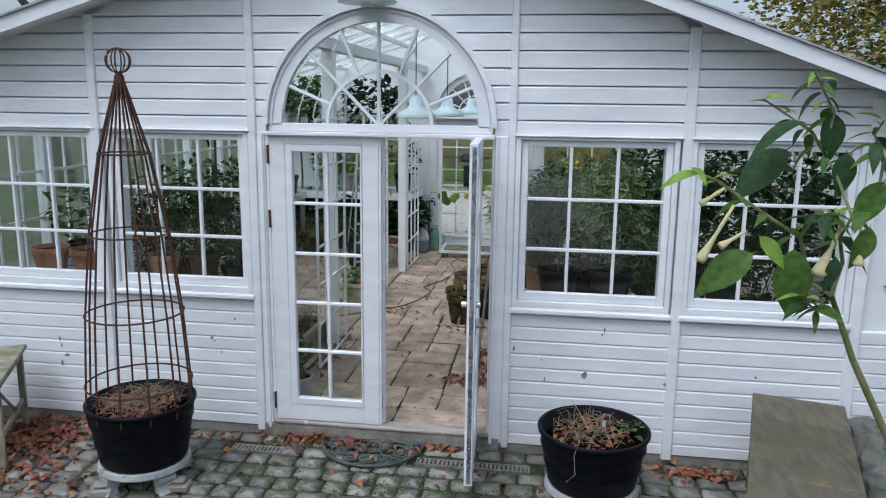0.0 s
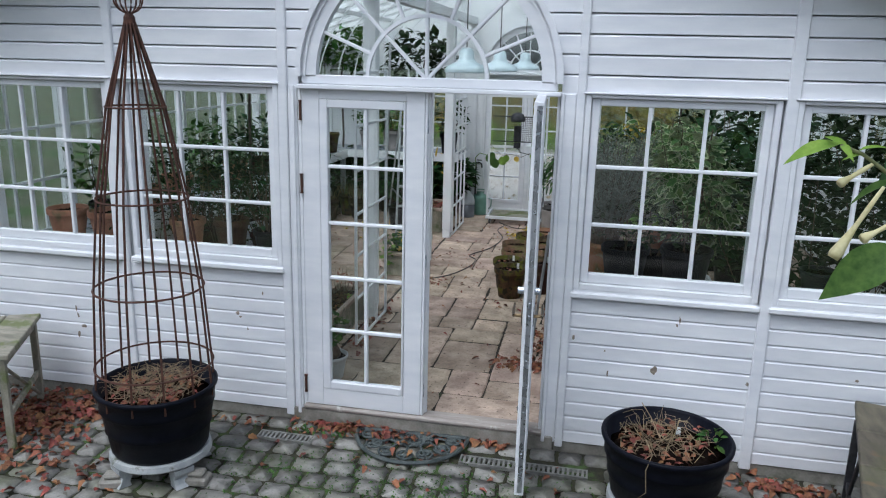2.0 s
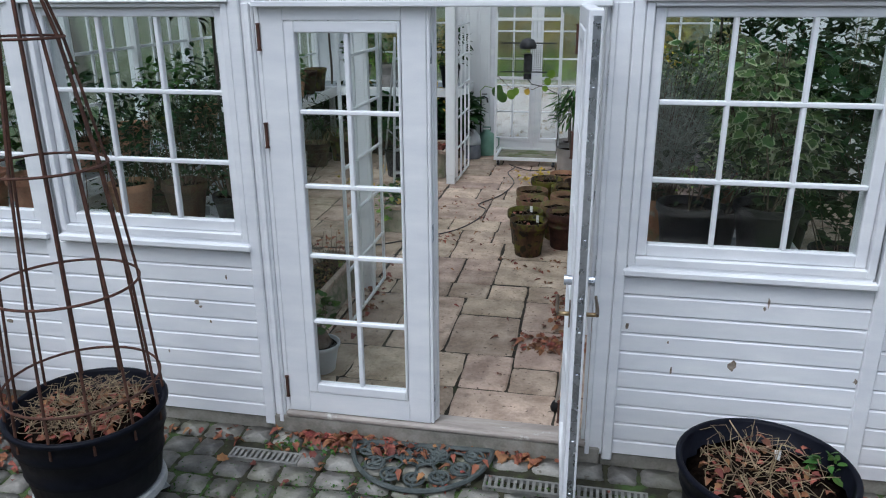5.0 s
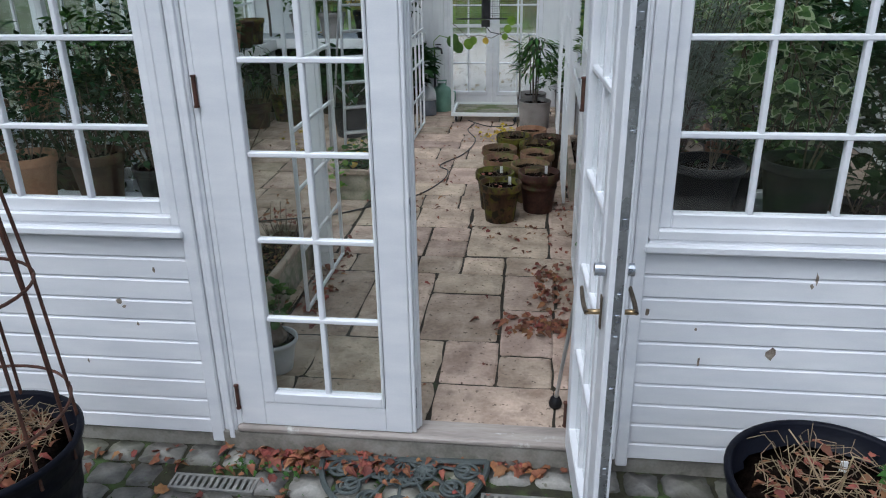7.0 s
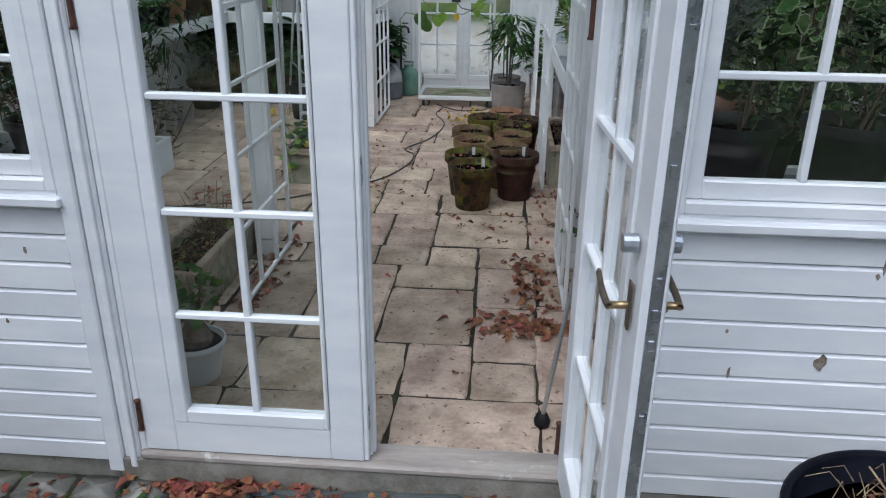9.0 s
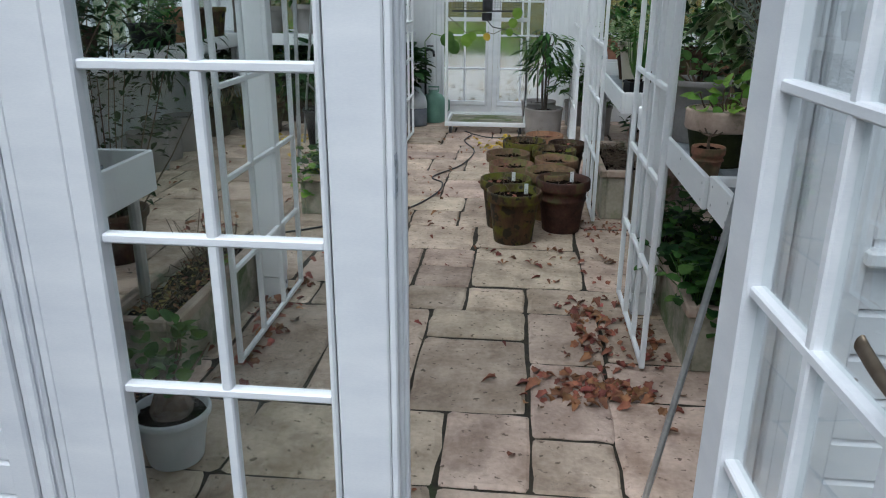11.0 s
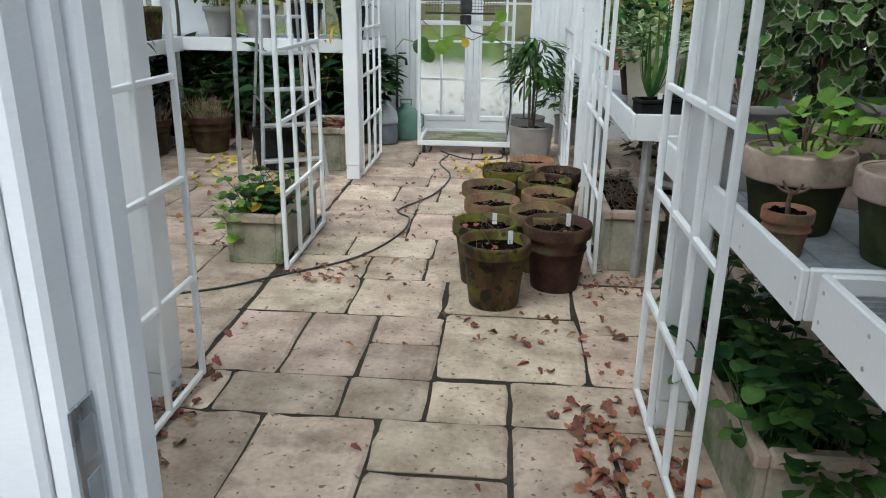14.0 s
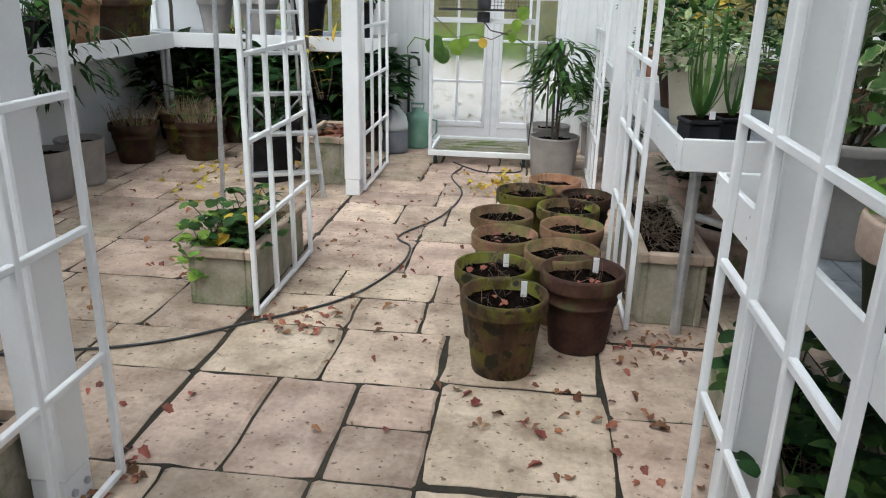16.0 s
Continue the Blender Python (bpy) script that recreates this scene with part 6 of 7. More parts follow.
def ivy(p, c, spread, n, size):
    """Ivy leaves with a pale margin round a green centre."""
    rim, mid = [], []
    off = Vector((RNG.uniform(0, 50), RNG.uniform(0, 50), 0))
    while len(rim) < n:
        v = Vector((RNG.uniform(-1, 1), RNG.uniform(-1, 1), RNG.uniform(-1, 1)))
        if not 0.3 < v.length < 1 or noise.noise(v * 2.2 + off) < -0.1:
            continue
        at = Vector(c) + Vector((v.x * spread[0], v.y * spread[1], v.z * spread[2]))
        d = (Vector((v.x, v.y, v.z * 0.4 - 0.5)) + rnd_dir(0.0) * 0.8).normalized()
        nrm = Vector((v.x + RNG.uniform(-.6, .6), v.y + RNG.uniform(-.6, .6), 0.7))
        s = d.cross(nrm).normalized()
        u = s.cross(d)
        L = size * RNG.uniform(0.5, 1.2)
        rim.append((at, d, nrm, L))
        mid.append((at + u * 0.0035 + d * L * 0.05, d, nrm, L * RNG.uniform(0.74, 0.88)))
    part("foliage", leaves_mesh(rim, LOBED, IVYCREAM, 0.12, 0.2), IVYCREAM, p)
    part("leaf_centre", leaves_mesh(mid, LOBED, IVYGREEN, 0.12, 0.2), IVYGREEN, p)


# climbing variegated ivy behind the shelf
for x, y, hh in ((0.70, 7.80, 0.8), (0.72, 7.25, 0.9), (0.78, 6.62, 0.9), (0.45, 7.86, 0.9)):
    iv = planted(x, y, S1, 0.13, 0.24, BLACKPOT, "dark pot with a tall mass of cream-edged ivy leaves", rim=0.1)
    part("stem_tuft", stalks(bmesh.new(), (0, 0, 0.2), 12, 0.08, 0.9, 0.006, 0.25, 0.06), TWIG, iv)
    ivy(iv, (0, 0, 0.66), (0.34, 0.42, 0.50), 560, 0.095)
    # plain dark leaves set behind the ivy give the shade within its mass
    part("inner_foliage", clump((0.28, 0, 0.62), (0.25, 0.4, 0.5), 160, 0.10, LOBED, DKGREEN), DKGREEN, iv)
# near-black leaves here have the dim interior put into their colour
iv = planted(1.5, 6.0, 0.0, 0.2, 0.36, BLACKPOT, "dark pot with a dense bush, leaves darkened for dim interior", rim=0.1)
canopy(iv, 0.3, 0.62, 1.5, 700, 0.10, OVAL, HEDGE_DIMBUSH, 10)
for x, y, m in ((1.6, 7.6, HEDGE_DIMBUSH), (1.5, 8.8, DKGREEN), (1.4, 10.0, HEDGE_DIMBUSH), (1.5, 11.4, DKGREEN), (2.3, 5.9, HEDGE_DIMBUSH), (2.3, 8.2, HEDGE_DIMBUSH), (2.3, 10.6, HEDGE_DIMBUSH), (2.4, 7.0, HEDGE_DIMBUSH)):
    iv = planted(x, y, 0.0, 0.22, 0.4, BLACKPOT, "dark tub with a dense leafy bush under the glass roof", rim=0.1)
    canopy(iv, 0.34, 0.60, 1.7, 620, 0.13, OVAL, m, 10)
iv = planted(0.62, 7.6, S1, 0.15, 0.30, GREYPOT, "grey ribbed pot with fine pale foliage", rim=0.12, base=0.8, band=True)
canopy(iv, 0.26, 0.16, 0.3, 200, 0.05, LANCE, GREYLEAF, 8)
# spiky leaved plants in square black pots, cream planter beyond
for x, y, n, L in ((-0.045, 8.80, 11, 0.44), (0.11, 8.90, 8, 0.3)):
    sp = thing("potted_plant", "square black nursery pot with long arching blade leaves", "potted plant", pose(x, y, S2, 0, 0, 12), "nursery pots")
    part("pot_body", boxes((-0.066, 0.066, -0.066, 0.066, 0, 0.12), (-0.072, 0.072, -0.072, 0.072, 0.121, 0.138), bevel=0.004), BLACKPOT, sp)
    part("soil", boxes((-0.06, 0.06, -0.06, 0.06, 0.1385, 0.142)), SOIL, sp)
    items = [((0.01 * math.cos(a), 0.01 * math.sin(a), 0.14), (math.cos(a) * RNG.uniform(0.15, 1.1), math.sin(a) * RNG.uniform(0.15, 1.1), 1), (-math.cos(a), -math.sin(a), 0.5), L * RNG.uniform(0.6, 1.1)) for a in (2.4 * k for k in range(n))]
    out = tuple((i / 8, 0.034 * (1 - (i / 8) ** 2)) for i in range(9))
    part("foliage", leaves_mesh(items, out, GREEN, 0.3, -0.55), GREEN, sp)
    part("plant_label", boxes((0.02, 0.045, -0.05, -0.047, 0.142, 0.175)), TAG, sp)
p = planted(0.13, 9.52, S2, 0.23, 0.345, CREAM, "large cream pot overflowing with grey-green trailing foliage", rim=0.13, base=0.72)
part("foliage", clump((0, 0, 0.38), (0.36, 0.34, 0.16), 420, 0.055, OVAL, VARIEG), VARIEG, p)
part("foliage", clump((0, 0, 0.36), (0.3, 0.3, 0.16), 260, 0.06, OVAL, GREEN), GREEN, p)
for x, y, r, h, m, lm, hh in ((0.6, 9.0, 0.16, 0.25, TERRA, GREEN, 0.4), (0.62, 10.2, 0.16, 0.25, DARKPOT, DKGREEN, 0.6), (0.1, 10.1, 0.14, 0.22, DARKPOT, GREEN, 0.35), (0.15, 11.3, 0.16, 0.25, TERRA, DKGREEN, 0.5), (0.5, 11.9, 0.16, 0.25, PALEPOT, YELLOWLEAF, 0.5)):
    p = planted(x, y, S2, r, h, m, "terracotta pot with a leafy plant on the shelf", rim=0.18)
    canopy(p, h * 0.85, 0.26, hh, 200, 0.10, OVAL, lm, 8)
p = planted(0.02, 11.9, 0.0, 0.17, 0.3, GREYPOT, "grey pot in the corner by the end wall", rim=0.08, base=0.85)
canopy(p, 0.26, 0.2, 0.35, 120, 0.12, OVAL, GREEN, 6)
p = planted(-0.15, 12.45, 0.0, 0.15, 0.28, GREYPOT, "grey pot with leafy shoots by the end door", rim=0.08, base=0.85)
canopy(p, 0.25, 0.2, 0.5, 120, 0.12, OVAL, GREEN, 6)
p = planted(0.25, 9.25, 0.0, 0.17, 0.34, PALEPOT, "weathered pot stored under the shelf", rim=0.16)
p = planted(0.30, 10.3, 0.0, 0.17, 0.34, PALEPOT, "weathered pot stored under the shelf", rim=0.16)
canopy(p, 0.28, 0.22, 0.25, 90, 0.09, OVAL, DKGREEN)

# left side: pots on the floor under the long shelf
for i, (x, y) in enumerate(((-3.95, 9.75), (-4.02, 10.18), (-4.02, 10.60))):
    pot("flower_pot", x, y, 0.0, 0.175, 0.33, GREYPOT, "plain grey fibre pot half filled with soil", "grey pots under the shelf", rim=0.05, base=0.86, wide=1.02)
for x, y, r, h, m in ((-4.0, 11.35, 0.20, 0.32, DARKPOT), (-3.52, 11.58, 0.21, 0.33, DARKPOT), (-3.78, 11.75, 0.17, 0.36, MOSSPOT)):
    p = planted(x, y, 0.0, r, h, m, "dark reddish pot of cut back pale stalks", rim=0.18, band=True)
    part("stalk_stubble", stalks(bmesh.new(), (0, 0, h * 0.85), 60, r * 0.75, 0.2, 0.004, 0.5, 0.04), STRAW, p)
    canopy(p, h * 0.85, r * 0.8, 0.3, 40, 0.09, LANCE, GREEN, 0)
urn = thing("flower_pot", "stack of upturned old pots in the corner", "flower pot", pose(-3.75, 12.25, 0.0))
part("pot_body", lathe(bmesh.new(), ((0.0, 0.55), (0.11, 0.55), (0.13, 0.42), (0.15, 0.42), (0.15, 0.36), (0.13, 0.36), (0.15, 0.2), (0.17, 0.2), (0.17, 0.12), (0.15, 0.12), (0.18, 0.0), (0.0, 0.0)), 24), PALEPOT, urn, "", True)
p = planted(-2.72, 11.0, 0.0, 0.22, 0.36, BLACKPOT, "large black pot beside the ladder", rim=0.08, base=0.75)
canopy(p, 0.3, 0.22, 0.5, 90, 0.12, OVAL, DKGREEN, 8)
for x, y, m, n in ((-3.1, 12.1, DKGREEN, 330), (-2.6, 12.2, DKGREEN, 330), (-2.25, 12.2, DKGREEN, 300), (-3.5, 12.35, GREEN, 200), (-2.85, 12.45, HEDGE_DIMBUSH, 300), (-3.4, 12.5, HEDGE_DIMBUSH, 300), (-4.0, 12.3, HEDGE_DIMBUSH, 300)):
    p = planted(x, y, 0.0, 0.18, 0.3, DARKPOT, "dark pot with broad deep green leaves under the shelf", rim=0.15)
    canopy(p, 0.26, 0.34, 0.55, n, 0.2, OVAL, m, 10, droop=0.5)
for x, y, m in ((-3.3, 12.2, YELLOWLEAF), (-2.5, 11.8, YELLOWLEAF)):
    p = planted(x, y, 0.0, 0.12, 0.2, DARKPOT, "small pot with yellowing drooping leaves", rim=0.15)
    canopy(p, 0.5, 0.22, 0.5, 34, 0.12, LANCE, m, 6, droop=0.6)
# pots on the long shelf and the end shelf
ROW = ((-4.1, 6.2, 0.13, 0.2, BLACKPOT, GREEN), (-4.1, 6.8, 0.15, 0.24, TERRA, DKGREEN), (-4.12, 7.4, 0.16, 0.26, TERRA, None), (-4.1, 8.0, 0.14, 0.24, MOSSPOT, GREEN), (-4.1, 8.6, 0.15, 0.25, TERRA, DKGREEN), (-4.08, 9.2, 0.13, 0.22, DARKPOT, DKGREEN), (-4.1, 10.25, 0.12, 0.18, BLACKPOT, GREEN), (-4.05, 10.5, 0.12, 0.18, BLACKPOT, GREEN), (-4.08, 10.9, 0.17, 0.32, TERRA, None), (-4.06, 11.3, 0.15, 0.30, DARKPOT, None), (-4.05, 11.65, 0.15, 0.30, MOSSPOT, None),
       (-3.6, 12.25, 0.16, 0.3, GREYPOT, GREEN), (-3.2, 12.25, 0.18, 0.32, GREYPOT, GREEN), (-2.75, 12.25, 0.17, 0.34, BLACKPOT, YELLOWLEAF), (-2.3, 12.25, 0.15, 0.3, BLACKPOT, DKGREEN))
for x, y, r, h, m, lm in ROW:
    p = planted(x, y, 0.982, r, h, m, "potted plant on the long shelf" if lm else "old terracotta pot standing on the long shelf", rim=0.16)
    if lm:
        canopy(p, h * 0.85, 0.27, 0.5, 150, 0.10, OVAL if lm is not YELLOWLEAF else LANCE, lm, 8, droop=0.5)
hang = planted(-3.95, 9.95, 0.982, 0.15, 0.22, BLACKPOT, "black pot with a trailing plant of long glossy leaves", rim=0.12)
part("trailing_foliage", clump((0.16, 0.1, 0.05), (0.22, 0.5, 0.38), 210, 0.13, LANCE, DKGREEN, up=-0.3, droop=0.6), DKGREEN, hang)
# just inside, behind the closed leaf: bushes, white basin, watering can on a shelf
bs = planted(-1.92, 5.76, 0.0, 0.13, 0.19, JUGCLEAR, "white basin with a leafy plant just inside the doors", rim=0.12)
part("root_ball", lathe(bmesh.new(), ((0.06, 0.16), (0.07, 0.2), (0.045, 0.26), (0.02, 0.30), (0.0, 0.31)), 12, wob=0.1), TWIG, bs)
canopy(bs, 0.28, 0.13, 0.2, 70, 0.05, ROUND, GREEN, 6)
# leaf colour darkened in place of the weak light behind the door
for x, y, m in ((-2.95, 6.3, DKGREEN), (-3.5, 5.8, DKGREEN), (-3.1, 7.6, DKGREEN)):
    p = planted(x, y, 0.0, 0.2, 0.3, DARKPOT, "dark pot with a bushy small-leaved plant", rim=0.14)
    canopy(p, 0.26, 0.42, 1.1, 620, 0.055, OVAL, HEDGE_DIMBUSH, 16)
pb = thing("planting_bed", "low soil bed strewn with brown and yellow leaf litter", "bed", pose(-2.8, 5.78, 0.0))
bm = bmesh.new()
bmesh.ops.create_grid(bm, x_segments=20, y_segments=26, size=1.0)
for v in bm.verts:
    k = max(abs(v.co.x), abs(v.co.y))
    v.co = Vector((v.co.x * 0.68, v.co.y * 0.38, 0.006 + 0.09 * (1 - k ** 4) + 0.02 * noise.noise(v.co * 5)))
part("soil", bm, SOIL, pb, "", True)
for name, n, m, size in (("dry_litter", 900, DEADLEAF, 0.035), ("dry_litter", 420, LITTERGOLD, 0.03), ("moss", 300, GREEN, 0.03)):
    lv = []
    for _ in range(n):
        a, b = RNG.uniform(-1, 1), RNG.uniform(-1, 1)
        lv.append(((a * 0.66, b * 0.37, 0.02 + 0.09 * (1 - max(abs(a), abs(b)) ** 4) + RNG.uniform(0, 0.02)), rnd_dir(-0.1), (RNG.uniform(-.5, .5), RNG.uniform(-.5, .5), 1), size * RNG.uniform(0.5, 1.3)))
    part(name, leaves_mesh(lv, OVAL, m, 0.4, 0.4), m, pb)
wc = thing("watering_can", "white metal watering can with a curved handle", "watering can", pose(-2.72, 6.25, 0.846))
part("can_body", lathe(bmesh.new(), ((0.0, 0.0), (0.11, 0.0), (0.115, 0.02), (0.10, 0.2), (0.07, 0.23), (0.0, 0.23)), 22), JUGCLEAR, wc, "", True)
part("handle", tube(bmesh.new(), [(-0.08 + 0.19 * math.cos(a), 0, 0.16 + 0.19 * math.sin(a)) for a in (0.6 + 3.2 * i / 14 for i in range(15))], 0.011, 8), JUGCLEAR, wc, "", True)
# pots on the window ledge behind the front panes
for x, y, r, h, m in ((-3.95, 5.55, 0.15, 0.26, TERRA), (-3.6, 5.55, 0.15, 0.26, TERRA), (-2.95, 5.55, 0.13, 0.24, TERRA), (-2.6, 5.55, 0.13, 0.26, DARKPOT), (-2.3, 5.55, 0.12, 0.2, BLACKPOT)):
    p = planted(x, y, 1.0, r, h, m, "terracotta pot on the ledge behind the window", group="ledge pots", rim=0.18)
    if x > -3:
        canopy(p, h * 0.85, 0.16, 0.4, 90, 0.05, OVAL, DKGREEN, 8)
lg = tagged(thing("window_ledge", "white ledge of boards along the front windows inside", "shelf", pose(0, 0, 0)), kind="structure")
part("board", boxes((-4.38, -2.12, 5.31, 5.74, 0.965, 0.999)), WHITE_IN, lg)
part("board", boxes((0.9, 2.85, 5.31, 5.66, 0.965, 0.999)), WHITE_IN, lg)
for x in (-4.3, -3.2, -2.2, 1.0, 2.0, 2.8):
    part("bracket", boxes((x - 0.015, x + 0.015, 5.31, 5.62, 0.93, 0.964), (x - 0.015, x + 0.015, 5.31, 5.34, 0.0, 0.93)), WHITE_IN, lg)
ur = thing("stone_urn", "fluted pale stone urn on the ledge behind the window", "urn", pose(1.92, 5.5, 1.0))
part("bowl", lathe(bmesh.new(), ((0.0, 0.0), (0.09, 0.0), (0.09, 0.03), (0.05, 0.05), (0.05, 0.08), (0.12, 0.13), (0.155, 0.2), (0.16, 0.26), (0.18, 0.28), (0.18, 0.3), (0.14, 0.3), (0.12, 0.24), (0.0, 0.22)), 24), CONCRETE, ur, "", True)
p = planted(1.4, 5.5, 1.0, 0.12, 0.2, BLACKPOT, "dark bowl on the ledge behind the window", rim=0.1)
leaf_litter("fallen_leaves", "brown dead leaves scattered over the stone slabs", ((-0.42, 6.85, 0.0, 0.14, 0.5, 110, 0.06), (-0.5, 6.35, 0.0, 0.26, 0.14, 110, 0.062), (-0.22, 6.85, 0.0, 0.10, 0.5, 70, 0.058), (-1.95, 6.9, 0.0, 0.12, 0.6, 90, 0.06), (-1.0, 8.0, 0.0, 1.3, 2.2, 50, 0.055), (-1.5, 9.8, 0.0, 1.0, 1.8, 130, 0.04), (-3.0, 9.6, 0.0, 1.3, 1.8, 70, 0.05), (-0.6, 7.95, 0.0, 0.4, 0.25, 26, 0.06), (-1.75, 8.5, 0.0, 0.3, 0.2, 36, 0.045), (-0.2, 8.5, 0.0, 0.3, 0.2, 60, 0.035)), DEADLEAF)
leaf_litter("yellow_leaves", "yellow leaves on the slabs near the grey pots", ((-0.95, 11.1, 0.0, 0.3, 0.5, 70, 0.07), (-3.1, 11.0, 0.0, 0.5, 0.5, 36, 0.08), (-2.6, 10.4, 0.0, 0.5, 0.5, 12, 0.06)), YELLOWLEAF)
for x, y, r in ((0.22, 5.74, 0.165), (0.62, 5.72, 0.175), (0.42, 5.98, 0.12)):
    p = planted(x, y, S0, r, r * 2.0, BLACKPOT, "large dark pot on the mesh shelf by the window", rim=0.12)
    canopy(p, r * 1.7, r * 1.3, 0.35, 70, 0.07, OVAL, HEDGE_DIMBUSH, 6)
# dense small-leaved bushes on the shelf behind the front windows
# their leaf colour is darkened to make the room behind the panes look dim
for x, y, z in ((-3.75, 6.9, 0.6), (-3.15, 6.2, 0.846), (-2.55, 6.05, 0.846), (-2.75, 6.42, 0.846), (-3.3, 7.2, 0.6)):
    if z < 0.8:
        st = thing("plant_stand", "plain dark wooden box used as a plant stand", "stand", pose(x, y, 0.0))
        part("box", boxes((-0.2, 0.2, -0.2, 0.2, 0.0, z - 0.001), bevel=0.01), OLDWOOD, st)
    p = planted(x, y, z, 0.14, 0.2, DARKPOT, "dark pot with a dense small-leaved bush darkened for dim interior", rim=0.14)
    canopy(p, 0.17, 0.36, 0.62, 700, 0.05, OVAL, HEDGE_DIMBUSH, 16)
# tall leafy trees whose crowns reach up under the roof
for x, y, h, m in ((-3.6, 8.0, 2.05, HEDGE_DIMBUSH), (-2.65, 11.75, 2.0, HEDGE_DIMBUSH), (-4.1, 12.35, 2.1, GREEN), (0.95, 10.2, 2.0, HEDGE_DIMBUSH)):
    t = pot("potted_tree", x, y, 0.0, 0.2, 0.36, BLACKPOT, "tall tree in a black tub with its crown under the roof", "", rim=0.1, base=0.75)
    part("trunk", tube(bmesh.new(), ((0, 0, 0.3), (0.03, 0.02, 1.2), (0, 0, h), (0.05, 0, h + 0.4)), 0.02, 7, 0.5), BARK, t)
    part("foliage", clump((0, 0, h + 0.4), (0.5, 0.5, 0.42), 420, 0.15, OVAL, m, droop=0.5), m, t)
vine = thing("vine", "thin trailing vine with a few lime and yellow leaves", "vine", pose(-1.60, 11.70, 0.0))
part("stem", tube(bmesh.new(), ((0.03, 0.02, 1.21), (0.12, 0.0, 1.14), (0.22, -0.02, 1.05), (0.36, -0.02, 1.08), (0.5, 0.0, 1.04), (0.66, -0.02, 1.12), (0.72, 0.0, 1.3)), 0.004, 5), TWIG, vine)
for x, z, m, sz in ((0.22, 1.04, LIME, 0.13), (0.30, 1.06, LIME, 0.1), (0.42, 1.05, YELLOWLEAF, 0.08), (0.70, 1.2, LIME, 0.1), (0.74, 1.3, LIME, 0.11), (0.66, 1.1, LIME, 0.08)):
    part("leaf", leaves_mesh([((x, -0.03, z), (RNG.uniform(-.5, .5), -0.2, -1), (0, -1, 0.2), sz)], ROUND, m, 0.15, 0.2), m, vine)
vine = thing("vine", "dark vine shoot with two broad leaves by the tap", "vine", pose(-1.93, YE - 0.03, 0.0))
part("stem", tube(bmesh.new(), ((0.0, 0.0, 0.70), (0.02, -0.2, 0.9), (0.12, -0.4, 1.0), (0.26, -0.5, 0.98), (0.34, -0.5, 0.9)), 0.005, 5), LIME, vine)
for x, y, z, sz in ((0.26, -0.5, 1.0, 0.17), (0.33, -0.5, 0.92, 0.15), (0.30, -0.48, 1.02, 0.1)):
    part("leaf", leaves_mesh([((x, y, z), (0.5, -0.2, -0.6), (0.2, -1, 0.3), sz)], ROUND, GREEN, 0.15, 0.2), GREEN, vine)

# ---- garden around ----
def hedge(name, label, x0, x1, y0, y1, h, n, size, mat, z=0.0):
    items = []
    while len(items) < n:
        p = Vector((RNG.uniform(x0, x1), RNG.uniform(y0, y1), RNG.uniform(0.0, 1.0)))
        top = h * (0.75 + 0.4 * noise.noise(Vector((p.x * 0.35, p.y * 0.35, 3.0))))
        p.z = GZ + z + top * p.z
        if noise.noise(p * 0.8) < -0.25:
            continue
        items.append((p, rnd_dir(0.1), (RNG.uniform(-1, 1), RNG.uniform(-1, 1), 0.6), size * RNG.uniform(0.6, 1.3)))
    return tagged(part(name, leaves_mesh(items, QUICK, mat, 0.3, 0.3), mat), label, "hedge", kind="stuff")


hedge("hedge", "tall dark evergreen hedge behind the yard", -14, 10, -10.5, -8.5, 6.0, 16000, 0.32, HEDGE_DIMBUSH)
hedge("hedge", "dark hedge along the side of the yard", 6.5, 8.5, -8, 6, 3.0, 6000, 0.3, HEDGE_DIMBUSH)
# added out of view: its height holds sky light off the gable's left
hedge("hedge", "unseen tall hedge added to cut sky light on the yard", -10.5, -8.5, -8, 2.5, 7.0, 7000, 0.34, HEDGE_DIMBUSH)
hedge("shrub_border", "autumn shrubs behind the glasshouse", -9, 7, 25, 28, 2.0, 6000, 0.22, AUTUMN)
hedge("shrub_border", "green shrubs behind the glasshouse", -8, 6, 22, 24, 0.8, 2500, 0.16, LIME)
hedge("woods", "green and brown woods beyond the garden", 6, 30, 20, 28, 13, 42000, 0.24, AUTUMN)
hedge("woods", "green woods beyond the garden", 8, 32, 22, 30, 12, 30000, 0.24, GREEN)


